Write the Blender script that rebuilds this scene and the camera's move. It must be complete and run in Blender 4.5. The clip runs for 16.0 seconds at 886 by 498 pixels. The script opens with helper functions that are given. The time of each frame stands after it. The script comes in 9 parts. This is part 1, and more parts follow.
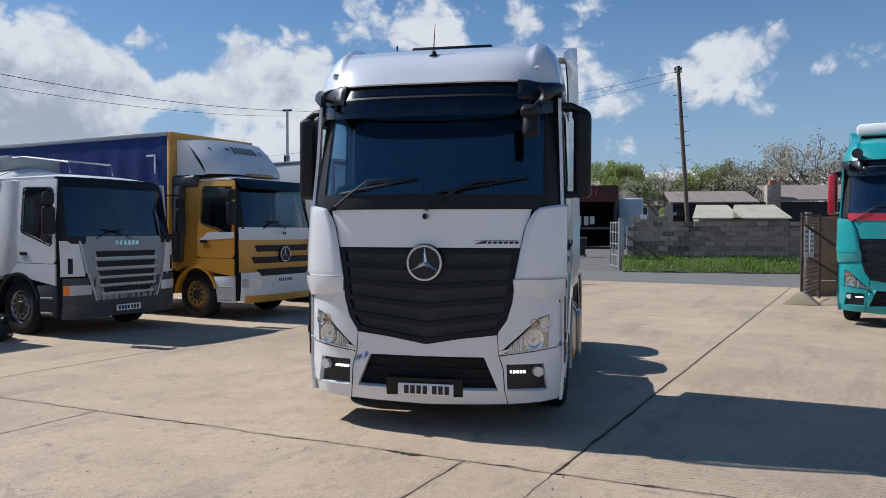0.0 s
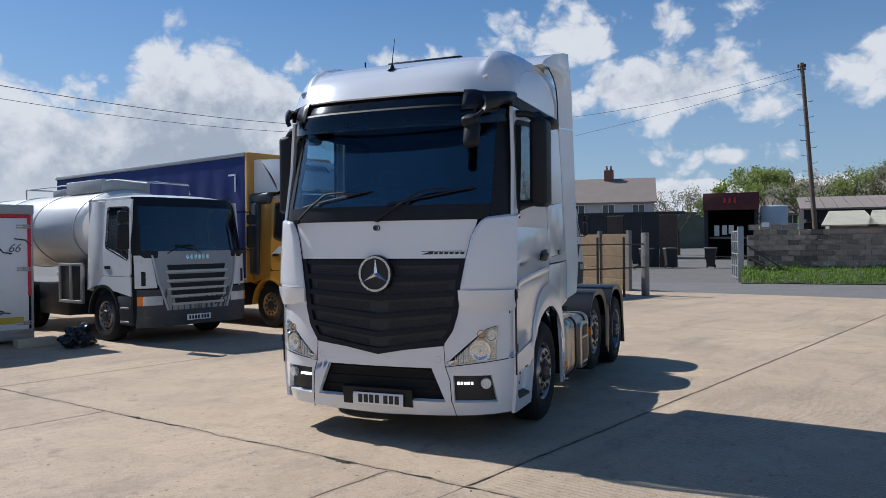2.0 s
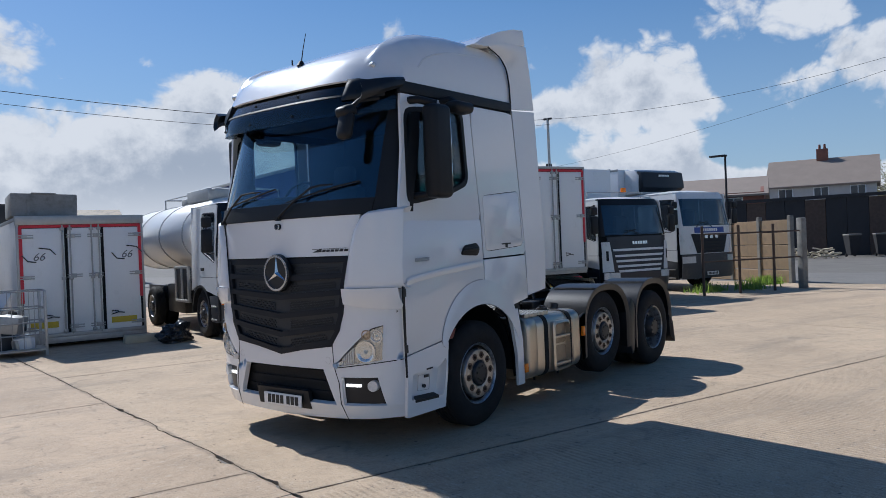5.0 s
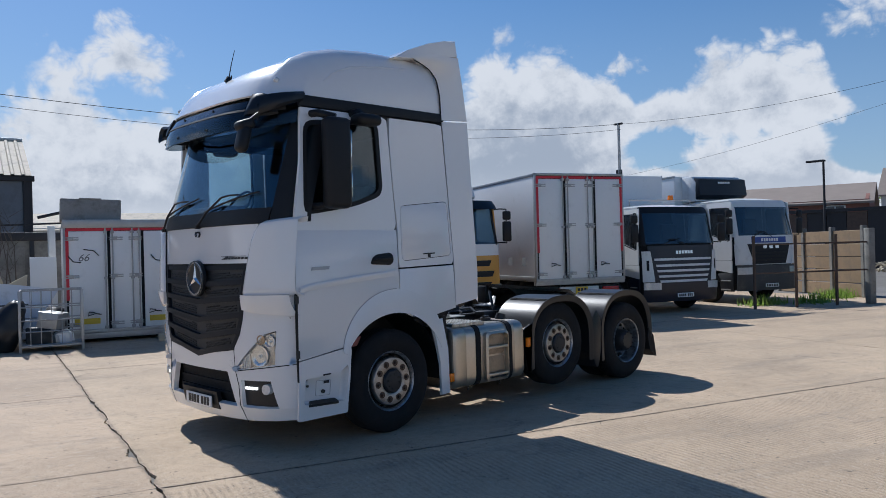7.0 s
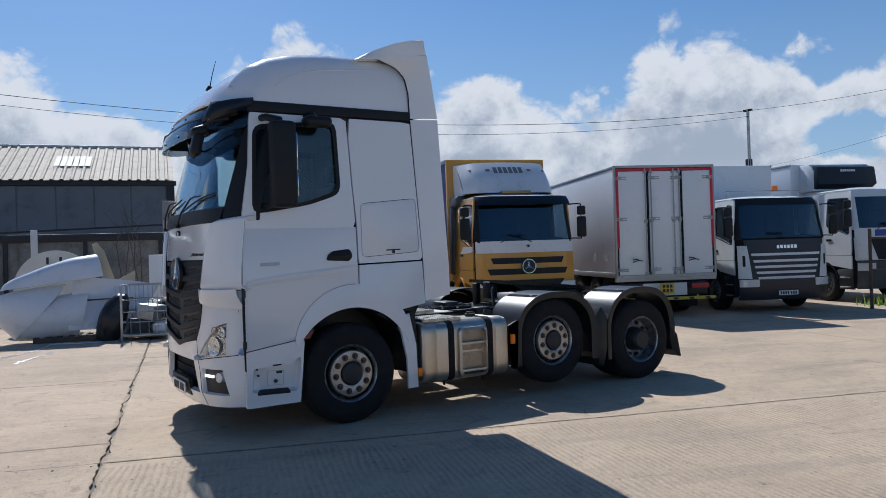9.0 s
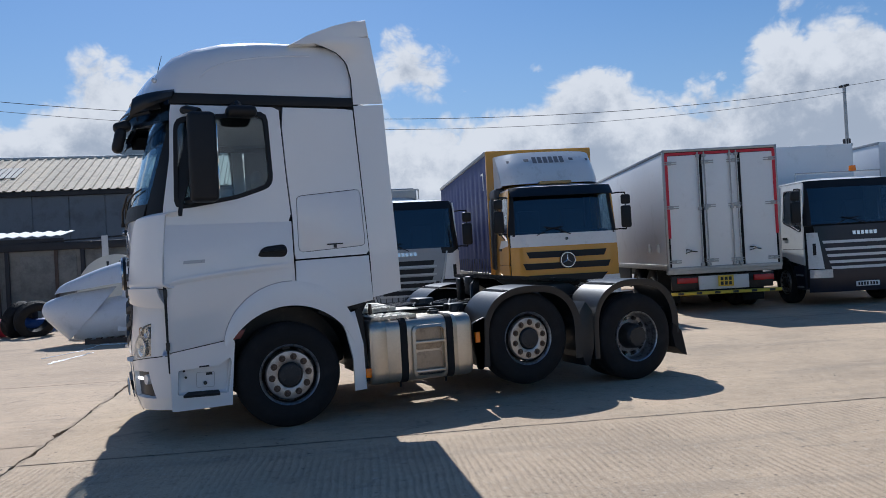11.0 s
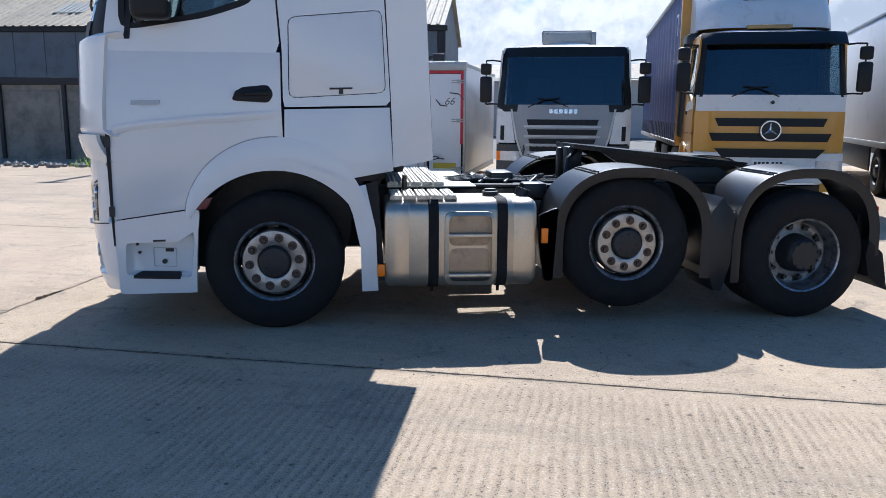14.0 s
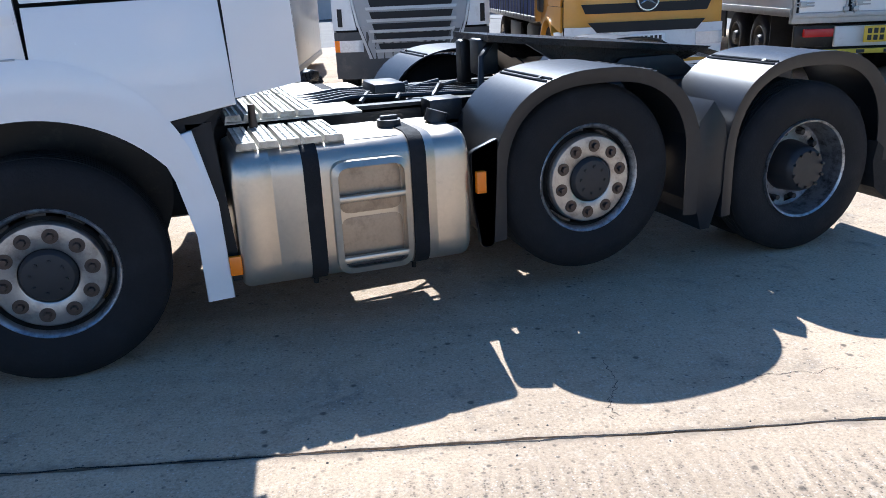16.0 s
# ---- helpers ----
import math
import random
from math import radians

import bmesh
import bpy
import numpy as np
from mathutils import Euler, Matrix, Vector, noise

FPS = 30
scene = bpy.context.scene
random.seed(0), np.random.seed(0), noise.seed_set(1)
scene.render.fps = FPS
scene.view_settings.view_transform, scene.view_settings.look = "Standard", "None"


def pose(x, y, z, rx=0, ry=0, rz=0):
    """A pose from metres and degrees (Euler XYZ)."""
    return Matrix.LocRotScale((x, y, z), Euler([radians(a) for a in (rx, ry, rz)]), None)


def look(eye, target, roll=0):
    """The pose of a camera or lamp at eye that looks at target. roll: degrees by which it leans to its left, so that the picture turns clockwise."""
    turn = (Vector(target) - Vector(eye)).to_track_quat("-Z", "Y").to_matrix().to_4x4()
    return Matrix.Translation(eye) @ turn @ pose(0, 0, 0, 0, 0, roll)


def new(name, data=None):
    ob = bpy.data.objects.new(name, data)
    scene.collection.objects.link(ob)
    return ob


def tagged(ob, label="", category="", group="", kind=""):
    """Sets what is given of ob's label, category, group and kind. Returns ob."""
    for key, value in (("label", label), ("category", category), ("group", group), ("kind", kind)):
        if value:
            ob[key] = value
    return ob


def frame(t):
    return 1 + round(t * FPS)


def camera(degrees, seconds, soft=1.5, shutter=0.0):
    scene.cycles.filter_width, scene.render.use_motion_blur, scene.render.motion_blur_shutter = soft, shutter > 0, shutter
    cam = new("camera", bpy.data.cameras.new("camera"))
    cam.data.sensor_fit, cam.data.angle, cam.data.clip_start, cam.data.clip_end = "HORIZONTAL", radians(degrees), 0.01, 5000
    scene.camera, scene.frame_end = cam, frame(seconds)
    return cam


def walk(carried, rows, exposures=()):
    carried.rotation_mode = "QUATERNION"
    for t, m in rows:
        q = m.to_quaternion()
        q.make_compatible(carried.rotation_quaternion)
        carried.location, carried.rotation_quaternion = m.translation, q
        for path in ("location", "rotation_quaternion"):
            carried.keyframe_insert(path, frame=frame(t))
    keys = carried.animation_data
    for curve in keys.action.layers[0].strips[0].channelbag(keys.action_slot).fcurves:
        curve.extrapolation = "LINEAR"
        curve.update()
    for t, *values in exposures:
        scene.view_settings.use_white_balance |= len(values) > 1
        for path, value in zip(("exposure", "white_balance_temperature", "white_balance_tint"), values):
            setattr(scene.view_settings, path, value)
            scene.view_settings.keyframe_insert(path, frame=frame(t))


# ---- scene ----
cam = camera(59.9, 16.0, soft=0.7)
PATH = [
    (0, (-8.245, -1.568, 1.866), (-6.287, -1.164, 1.815), 0.1),
    (0.5, (-8.162, -1.977, 1.892), (-6.232, -1.454, 1.843), 0.5),
    (1, (-8.087, -2.429, 1.889), (-6.19, -1.797, 1.854), 0.3),
    (1.5, (-7.925, -2.862, 1.869), (-6.051, -2.164, 1.838), -0.0),
    (2, (-7.758, -3.296, 1.844), (-5.91, -2.53, 1.827), -0.6),
    (2.5, (-7.539, -3.718, 1.842), (-5.731, -2.861, 1.823), -0.8),
    (3, (-7.28, -4.088, 1.836), (-5.512, -3.153, 1.823), -1.1),
    (3.2, (-7.176, -4.25, 1.816), (-5.428, -3.279, 1.813), -1.2),
    (5.3, (-5.804, -5.795, 1.773), (-4.266, -4.516, 1.758), -2.0),
    (5.5, (-5.688, -5.933, 1.801), (-4.167, -4.635, 1.789), -1.7),
    (6, (-5.406, -6.312, 1.782), (-3.922, -4.972, 1.774), -1.9),
    (6.5, (-5.132, -6.696, 1.76), (-3.698, -5.302, 1.754), -1.4),
    (7, (-4.806, -7.034, 1.761), (-3.428, -5.584, 1.767), -1.5),
    (7.5, (-4.483, -7.424, 1.745), (-3.179, -5.907, 1.74), -1.8),
    (8, (-4.094, -7.739, 1.715), (-2.872, -6.156, 1.696), -2.2),
    (8.5, (-3.688, -8.087, 1.692), (-2.555, -6.438, 1.695), -2.7),
    (9, (-3.254, -8.341, 1.702), (-2.207, -6.636, 1.71), -1.8),
    (9.2, (-3.085, -8.45, 1.687), (-2.076, -6.724, 1.693), -1.6),
    (11.3, (-1.163, -8.616, 1.579), (-0.432, -6.754, 1.592), -2.2),
    (11.5, (-0.912, -8.603, 1.721), (-0.228, -6.724, 1.683), -1.1),
    (12, (-0.48, -8.403, 1.682), (0.131, -6.5, 1.615), -0.7),
    (12.5, (-0.063, -8.107, 1.685), (0.442, -6.175, 1.573), -0.3),
    (13, (0.244, -7.73, 1.618), (0.677, -5.786, 1.439), 0.9),
    (13.5, (0.491, -7.331, 1.59), (0.829, -5.378, 1.327), 1.0),
    (14, (0.629, -6.792, 1.581), (0.84, -4.834, 1.232), 0.4),
    (14.5, (0.647, -6.251, 1.591), (0.821, -4.319, 1.103), -0.6),
    (15, (0.667, -5.723, 1.597), (0.917, -3.822, 1.03), -0.9),
    (15.5, (0.623, -5.197, 1.592), (1.056, -3.346, 0.972), -1.9),
    (16, (0.586, -4.697, 1.604), (1.204, -2.907, 0.961), -2.5),
]
walk(cam, [(t, look(eye, target, roll)) for t, eye, target, roll in PATH], exposures=[(0.0, -0.03, 5950, 10), (5.0, -0.05, 5820, 10), (12.4, -0.02, 5820, 10), (13.2, 0.14, 5800, 10), (14.4, 0.66, 5600, 10), (16, 0.96, 5560, 10)])

# ---- world, sun and exposure ----
SUN_WAY = Vector((-0.165, -1.0, -1.0)).normalized()
sun = new("sun", bpy.data.lights.new("sun", "SUN"))
sun.data.energy, sun.data.angle, sun.data.color = 4.75, radians(0.53), (1.0, 0.965, 0.905)
sun.matrix_world = look((0, 30, 40), Vector((0, 30, 40)) + SUN_WAY)

sky_world = bpy.data.worlds.new("sky")
scene.world = sky_world
sky_world.use_nodes = True
wt = sky_world.node_tree
wt.nodes.clear()


def wn(kind, **values):
    n = wt.nodes.new(kind)
    for k, v in values.items():
        n.inputs[k.replace("_", " ")].default_value = v
    return n


def wmath(op, a, b=None):
    n = wt.nodes.new("ShaderNodeMath")
    n.operation = op
    for i, v in enumerate((a, b)):
        if v is None:
            continue
        if isinstance(v, (int, float)):
            n.inputs[i].default_value = v
        else:
            wt.links.new(v, n.inputs[i])
    return n.outputs[0]


w_out = wn("ShaderNodeOutputWorld")
w_sky = wn("ShaderNodeTexSky")
w_sky.sky_type, w_sky.sun_disc = "NISHITA", False
w_sky.sun_elevation = math.asin(-SUN_WAY.z)
w_sky.sun_rotation = math.atan2(-SUN_WAY.x, -SUN_WAY.y)
w_sky.air_density, w_sky.dust_density, w_sky.ozone_density = 1.05, 0.4, 4.5
w_deep = wn("ShaderNodeHueSaturation", Saturation=1.22)
wt.links.new(w_sky.outputs[0], w_deep.inputs["Color"])
w_bg = wn("ShaderNodeBackground", Strength=0.084)
wt.links.new(w_deep.outputs[0], w_bg.inputs[0])
w_co = wn("ShaderNodeTexCoord")
w_sep = wn("ShaderNodeSeparateXYZ")
wt.links.new(w_co.outputs["Generated"], w_sep.inputs[0])

# skyline of the cumulus bank: azimuth, elevation of its top, in degrees
BANK = [(-40, 5.0), (-20, 5.2), (-4, 5.4), (12.5, 5.8), (17, 7.0), (19.6, 11.6), (23, 13.4), (27, 12.7), (29, 11.2), (32.5, 11.6), (35.5, 13.4), (37.5, 14.7), (40.5, 15.0), (43.2, 13.8), (45.4, 11.0), (47.2, 10.3), (49, 11.0), (51, 10.6), (53, 12.3),
        (56, 13.1), (59, 12.2), (62.5, 10.7), (67, 9.6), (72, 10.8), (78, 9.3), (81, 10.0), (84.5, 11.4), (88, 13.8), (90.5, 14.6), (93, 12.2), (99, 9.2), (140, 9.4)]
# single clouds: azimuth, elevation, half width, half height in degrees
PUFFS = [(16.8, 15.5, 1.3, 1.1), (13.0, 14.7, 4.6, 2.1), (5.7, 15.0, 2.0, 1.2), (2.1, 15.7, 1.5, 1.0), (6.2, 10.9, 6.4, 2.6), (2.3, 12.0, 2.4, 1.6), (13.8, 9.9, 2.4, 1.0), (-0.1, 8.5, 2.0, 1.1), (2.4, 5.9, 2.6, 1.0), (-8.6, 11.2, 4.4, 2.2), (-14.2, 10.8, 2.8, 1.1),
         (-11.6, 8.3, 0.8, 0.6), (68.6, 13.5, 4.0, 2.2), (73.1, 12.4, 0.9, 0.6), (33.7, 12.9, 1.9, 0.9), (-30, 9, 6, 3), (-48, 12, 7, 3), (-80, 12, 7, 3.5), (-120, 10, 8, 4), (150, 13, 8, 4), (-160, 9, 8, 4), (116, 14, 5, 2.2)]


def span_of(v, lo, hi):
    n = wt.nodes.new("ShaderNodeMapRange")
    n.inputs[1].default_value, n.inputs[2].default_value = lo, hi
    n.interpolation_type = "SMOOTHSTEP"
    wt.links.new(v, n.inputs[0])
    return n.outputs[0]


w_az = wmath("MULTIPLY", wmath("ARCTAN2", w_sep.outputs[1], w_sep.outputs[0]), math.degrees(1))
w_el = wmath("MULTIPLY", wmath("ARCSINE", w_sep.outputs[2]), math.degrees(1))
w_line = wt.nodes.new("ShaderNodeValToRGB")
w_line.color_ramp.interpolation = "CARDINAL"
stops = w_line.color_ramp.elements
for i, (az, top) in enumerate(BANK):
    at = (az + 40) / 180
    e = stops[i] if i < 2 else stops.new(at)
    e.position = at
    e.color = (top / 20, top / 20, top / 20, 1)
wt.links.new(wmath("DIVIDE", wmath("ADD", w_az, 40.0), 180.0), w_line.inputs[0])
w_line_bw = wn("ShaderNodeRGBToBW")
wt.links.new(w_line.outputs[0], w_line_bw.inputs[0])
w_body = wmath("SUBTRACT", wmath("MULTIPLY", w_line_bw.outputs[0], 20.0), w_el)
# the bank stands clear of the haze where it thins out towards the road
w_thin = wmath("MULTIPLY", span_of(wmath("MULTIPLY", w_az, -1.0), -40.0, -31.0), span_of(wmath("MULTIPLY", wmath("ABSOLUTE", wmath("SUBTRACT", w_el, 6.4)), -1.0), -3.0, -0.6))
w_body = wmath("SUBTRACT", w_body, wmath("MULTIPLY", w_thin, 5.2))
for az, el, ra, re in PUFFS:
    u = wmath("DIVIDE", wmath("SUBTRACT", w_az, float(az)), float(ra))
    v = wmath("DIVIDE", wmath("SUBTRACT", w_el, float(el)), float(re))
    r = wmath("SQRT", wmath("ADD", wmath("MULTIPLY", u, u), wmath("MULTIPLY", v, v)))
    w_body = wmath("MAXIMUM", w_body, wmath("MULTIPLY", wmath("SUBTRACT", 1.0, r), 1.15 * re))


def billows(dz):
    """Round heads of cloud of several sizes, with frayed edges."""
    m = wn("ShaderNodeMapping", Location=(0.0, 0.0, dz), Scale=(1.0, 1.0, 1.2))
    wt.links.new(w_co.outputs["Generated"], m.inputs[0])
    n = wn("ShaderNodeTexNoise", Scale=9.0, Detail=3.0, Roughness=0.6)
    wt.links.new(m.outputs[0], n.inputs["Vector"])
    bend = wt.nodes.new("ShaderNodeVectorMath")
    bend.operation = "MULTIPLY_ADD"
    wt.links.new(n.outputs["Color"], bend.inputs[0])
    bend.inputs[1].default_value = (0.10, 0.10, 0.10)
    wt.links.new(m.outputs[0], bend.inputs[2])
    heads = wn("ShaderNodeTexVoronoi", Scale=13.0, Detail=3.0, Roughness=0.48, Lacunarity=2.4)
    wt.links.new(bend.outputs[0], heads.inputs["Vector"])
    fray = wn("ShaderNodeTexNoise", Scale=24.0, Detail=9.0, Roughness=0.62)
    wt.links.new(m.outputs[0], fray.inputs["Vector"])
    round_part = wmath("MULTIPLY", wmath("SUBTRACT", 1.0, heads.outputs["Distance"]), 3.2)
    return wmath("ADD", round_part, wmath("MULTIPLY", wmath("SUBTRACT", fray.outputs[0], 0.5), 3.0))


w_here, w_over = billows(0.0), billows(0.02)
w_full = wmath("ADD", w_body, w_here)
w_fac = span_of(w_full, -0.1, 1.5)
w_relief = wmath("SUBTRACT", w_here, w_over)
w_patch = wn("ShaderNodeTexNoise", Scale=10.0, Detail=8.0, Roughness=0.66)
wt.links.new(w_co.outputs["Generated"], w_patch.inputs["Vector"])
w_relief = wmath("ADD", w_relief, wmath("MULTIPLY", wmath("SUBTRACT", w_patch.outputs[0], 0.50), 13.0))
w_grey = wmath("MULTIPLY", span_of(wmath("SUBTRACT", w_full, wmath("MULTIPLY", w_relief, 1.5)), 0.6, 8.0), 0.9)
w_shade = wn("ShaderNodeMix")
w_shade.data_type = "RGBA"
w_shade.inputs[6].default_value, w_shade.inputs[7].default_value = (1.0, 1.0, 1.0, 1), (0.47, 0.53, 0.62, 1)
wt.links.new(wmath("MULTIPLY", w_grey, span_of(w_el, 0.5, 6.5)), w_shade.inputs[0])
w_cloud = wn("ShaderNodeBackground", Strength=0.74)
wt.links.new(w_shade.outputs[2], w_cloud.inputs[0])
w_mix = wn("ShaderNodeMixShader")
wt.links.new(w_fac, w_mix.inputs[0])
w_hazy = wn("ShaderNodeBackground", Strength=0.66)
w_hazy.inputs[0].default_value = (0.56, 0.72, 0.92, 1)
w_air = wn("ShaderNodeMixShader")
wt.links.new(wmath("MULTIPLY", span_of(wmath("MULTIPLY", w_sep.outputs[2], -1.0), -0.45, 0.02), 0.6), w_air.inputs[0])
wt.links.new(w_bg.outputs[0], w_air.inputs[1])
wt.links.new(w_hazy.outputs[0], w_air.inputs[2])
wt.links.new(w_air.outputs[0], w_mix.inputs[1])
wt.links.new(w_cloud.outputs[0], w_mix.inputs[2])
wt.links.new(w_mix.outputs[0], w_out.inputs[0])

# ---- materials ----
MATS = {}


def mat(name, col, rough=0.5, metal=0.0, var=0.12, scale=2.5, bump=0.0, bscale=60.0, coat=0.0, dirt=None, dirt_lo=0.55, dirt_hi=0.75, spec=0.5, pieces=0.0):
    """A surface with variation at two scales, optional stains and fine relief."""
    if name in MATS:
        return MATS[name]
    m = bpy.data.materials.new(name)
    m.use_nodes = True
    t = m.node_tree
    p = t.nodes["Principled BSDF"]
    co = t.nodes.new("ShaderNodeTexCoord")

    def noise_tex(s, detail=6.0, r=0.6):
        n = t.nodes.new("ShaderNodeTexNoise")
        n.inputs["Scale"].default_value, n.inputs["Detail"].default_value, n.inputs["Roughness"].default_value = s, detail, r
        t.links.new(co.outputs["Object"], n.inputs["Vector"])
        return n.outputs[0]

    def mixed(fac, a, b):
        n = t.nodes.new("ShaderNodeMix")
        n.data_type = "RGBA"
        for sock, v in ((n.inputs[0], fac), (n.inputs[6], a), (n.inputs[7], b)):
            if isinstance(v, (tuple, list)):
                sock.default_value = (*v[:3], 1)
            elif isinstance(v, (int, float)):
                sock.default_value = v
            else:
                t.links.new(v, sock)
        return n.outputs[2]

    def ramp(v, lo, hi):
        n = t.nodes.new("ShaderNodeMapRange")
        n.inputs[1].default_value, n.inputs[2].default_value = lo, hi
        t.links.new(v, n.inputs[0])
        return n.outputs[0]

    big, fine = noise_tex(scale), noise_tex(scale * 14, 4.0)
    dark = [c * (1 - var) for c in col]
    light = [min(1.0, c * (1 + var)) for c in col]
    c1 = mixed(ramp(big, 0.3, 0.7), dark, light)
    c2 = mixed(ramp(fine, 0.3, 0.7), [c * (1 - var * 0.7) for c in col], light)
    c = mixed(0.45, c1, c2)
    if pieces:
        info = t.nodes.new("ShaderNodeObjectInfo")
        c = mixed(ramp(info.outputs["Random"], 0.0, 1.0), mixed(pieces, c, (0.02, 0.018, 0.015)), c)
    if dirt:
        c = mixed(ramp(noise_tex(scale * 1.7, 10.0, 0.7), dirt_lo, dirt_hi), c, dirt)
    t.links.new(c, p.inputs["Base Color"])
    rr = t.nodes.new("ShaderNodeMapRange")
    rr.inputs[3].default_value, rr.inputs[4].default_value = max(0.02, rough * 0.8), min(1.0, rough * 1.2)
    t.links.new(fine, rr.inputs[0])
    t.links.new(rr.outputs[0], p.inputs["Roughness"])
    p.inputs["Metallic"].default_value, p.inputs["Coat Weight"].default_value = metal, coat
    p.inputs["Coat Roughness"].default_value, p.inputs["Specular IOR Level"].default_value = 0.08, spec
    if bump:
        b = t.nodes.new("ShaderNodeBump")
        b.inputs["Strength"].default_value, b.inputs["Distance"].default_value = bump, 0.01
        t.links.new(noise_tex(bscale, 5.0), b.inputs["Height"])
        t.links.new(b.outputs[0], p.inputs["Normal"])
    MATS[name] = m
    return m


def glass(name, tint, gloss=0.02, base=0.05):
    m = bpy.data.materials.new(name)
    m.use_nodes = True
    t = m.node_tree
    t.nodes.clear()
    out, tr, gl, mx, lw, pw, ml = (t.nodes.new("ShaderNode" + k) for k in ("OutputMaterial", "BsdfTransparent", "BsdfGlossy", "MixShader", "LayerWeight", "Math", "Math"))
    tr.inputs[0].default_value = (*tint, 1)
    gl.inputs["Roughness"].default_value = gloss
    gl.inputs[0].default_value = (0.95, 0.97, 1, 1)
    lw.inputs[0].default_value = 0.5
    pw.operation, ml.operation = "POWER", "MULTIPLY_ADD"
    pw.inputs[1].default_value, ml.inputs[1].default_value, ml.inputs[2].default_value = 5.0, 0.9, base
    for a, b in ((lw.outputs["Facing"], pw.inputs[0]), (pw.outputs[0], ml.inputs[0]), (ml.outputs[0], mx.inputs[0]), (tr.outputs[0], mx.inputs[1]), (gl.outputs[0], mx.inputs[2]), (mx.outputs[0], out.inputs[0])):
        t.links.new(a, b)
    return m


def lamp_mat(name, col, power):
    m = mat(name, col, 0.3)
    p = m.node_tree.nodes["Principled BSDF"]
    p.inputs["Emission Color"].default_value, p.inputs["Emission Strength"].default_value = (*col, 1), power
    return m


WHITE = mat("white_paint", (0.78, 0.79, 0.80), 0.25, var=0.012, scale=1.1, coat=1.0)
WHITE2 = mat("white_truck_paint", (0.74, 0.74, 0.73), 0.4, var=0.05, coat=0.3, dirt=(0.48, 0.46, 0.42), dirt_lo=0.55, dirt_hi=0.85)
BOXWHITE = mat("box_panel_white", (0.83, 0.83, 0.82), 0.42, var=0.03, scale=1.2, dirt=(0.66, 0.65, 0.62), dirt_lo=0.58, dirt_hi=0.8)
BLACK = mat("black_plastic", (0.012, 0.013, 0.015), 0.5, var=0.2, bump=0.1, bscale=220, spec=0.3)
GLOSSBLACK = mat("gloss_black", (0.012, 0.014, 0.018), 0.36, var=0.1, spec=0.4)
GRILLE = mat("grille_plastic", (0.009, 0.012, 0.018), 0.5, var=0.15, spec=0.25)
MESHGREY = mat("grille_mesh_grey", (0.018, 0.021, 0.026), 0.5, var=0.15)
SEAMGREY = mat("seam_grey", (0.42, 0.42, 0.43), 0.5)
DARK = mat("shadow_gap", (0.006, 0.006, 0.007), 0.9)
RUBBER = mat("tyre_rubber", (0.012, 0.012, 0.013), 0.8, var=0.25, bump=0.3, bscale=90, dirt=(0.026, 0.026, 0.027), dirt_lo=0.5, dirt_hi=0.85, spec=0.3)
STEEL = mat("wheel_steel", (0.42, 0.43, 0.45), 0.38, 0.85, var=0.2, scale=9, dirt=(0.05, 0.045, 0.04), dirt_lo=0.45, dirt_hi=0.7)
# grimy wheel disc; also darkens the trailer rims for the shade there
RIMDARK = mat("wheel_grime_and_shade", (0.085, 0.083, 0.08), 0.45, 0.6, var=0.4, scale=11, dirt=(0.03, 0.027, 0.024), dirt_lo=0.45, dirt_hi=0.7)
DISCSTEEL = mat("wheel_disc_steel", (0.26, 0.265, 0.28), 0.42, 0.7, var=0.3, scale=9, dirt=(0.07, 0.065, 0.06), dirt_lo=0.48, dirt_hi=0.72)
CHROME = mat("bolt_ring_steel", (0.40, 0.39, 0.385), 0.34, 0.95, var=0.18, scale=6, dirt=(0.12, 0.10, 0.085), dirt_lo=0.48, dirt_hi=0.8)
RUSTNUT = mat("wheel_nut_rust", (0.075, 0.055, 0.045), 0.45, 0.5, var=0.4, scale=20)
HUBBLACK = mat("hub_black", (0.02, 0.02, 0.022), 0.5, var=0.3, scale=12)
ALU = mat("tank_aluminium", (0.56, 0.49, 0.40), 0.36, 0.9, var=0.1, scale=3, bump=0.05, bscale=25, dirt=(0.28, 0.25, 0.2), dirt_lo=0.55, dirt_hi=0.9)
TREAD = mat("tread_plate", (0.5, 0.48, 0.43), 0.45, 0.7, var=0.15, scale=6, dirt=(0.2, 0.16, 0.11), dirt_lo=0.5, dirt_hi=0.75)
CHASSIS = mat("chassis_black", (0.013, 0.013, 0.014), 0.42, var=0.3, scale=5, dirt=(0.06, 0.05, 0.04), dirt_lo=0.55, dirt_hi=0.8)
GREASE = mat("greasy_steel", (0.008, 0.008, 0.009), 0.28, var=0.4, scale=9, spec=0.3, bump=0.3, bscale=14, dirt=(0.05, 0.05, 0.05), dirt_lo=0.6, dirt_hi=0.72)
GUARD = mat("mudguard_plastic", (0.012, 0.014, 0.018), 0.37, var=0.12, spec=0.42, bump=0.05, bscale=140, dirt=(0.026, 0.029, 0.034), dirt_lo=0.55, dirt_hi=0.85)
AMBER = mat("amber_lens", (0.92, 0.22, 0.005), 0.25, var=0.05)
INDICATOR = mat("indicator_bowl", (0.50, 0.36, 0.24), 0.25, 0.6, var=0.2, scale=30)
DULLRED = mat("dull_red_lens", (0.17, 0.035, 0.03), 0.35, var=0.15)
REDLENS = mat("red_lens", (0.45, 0.02, 0.02), 0.25, var=0.05)
LENS = mat("lamp_lens", (0.62, 0.64, 0.66), 0.12, 0.3, var=0.25, scale=30)
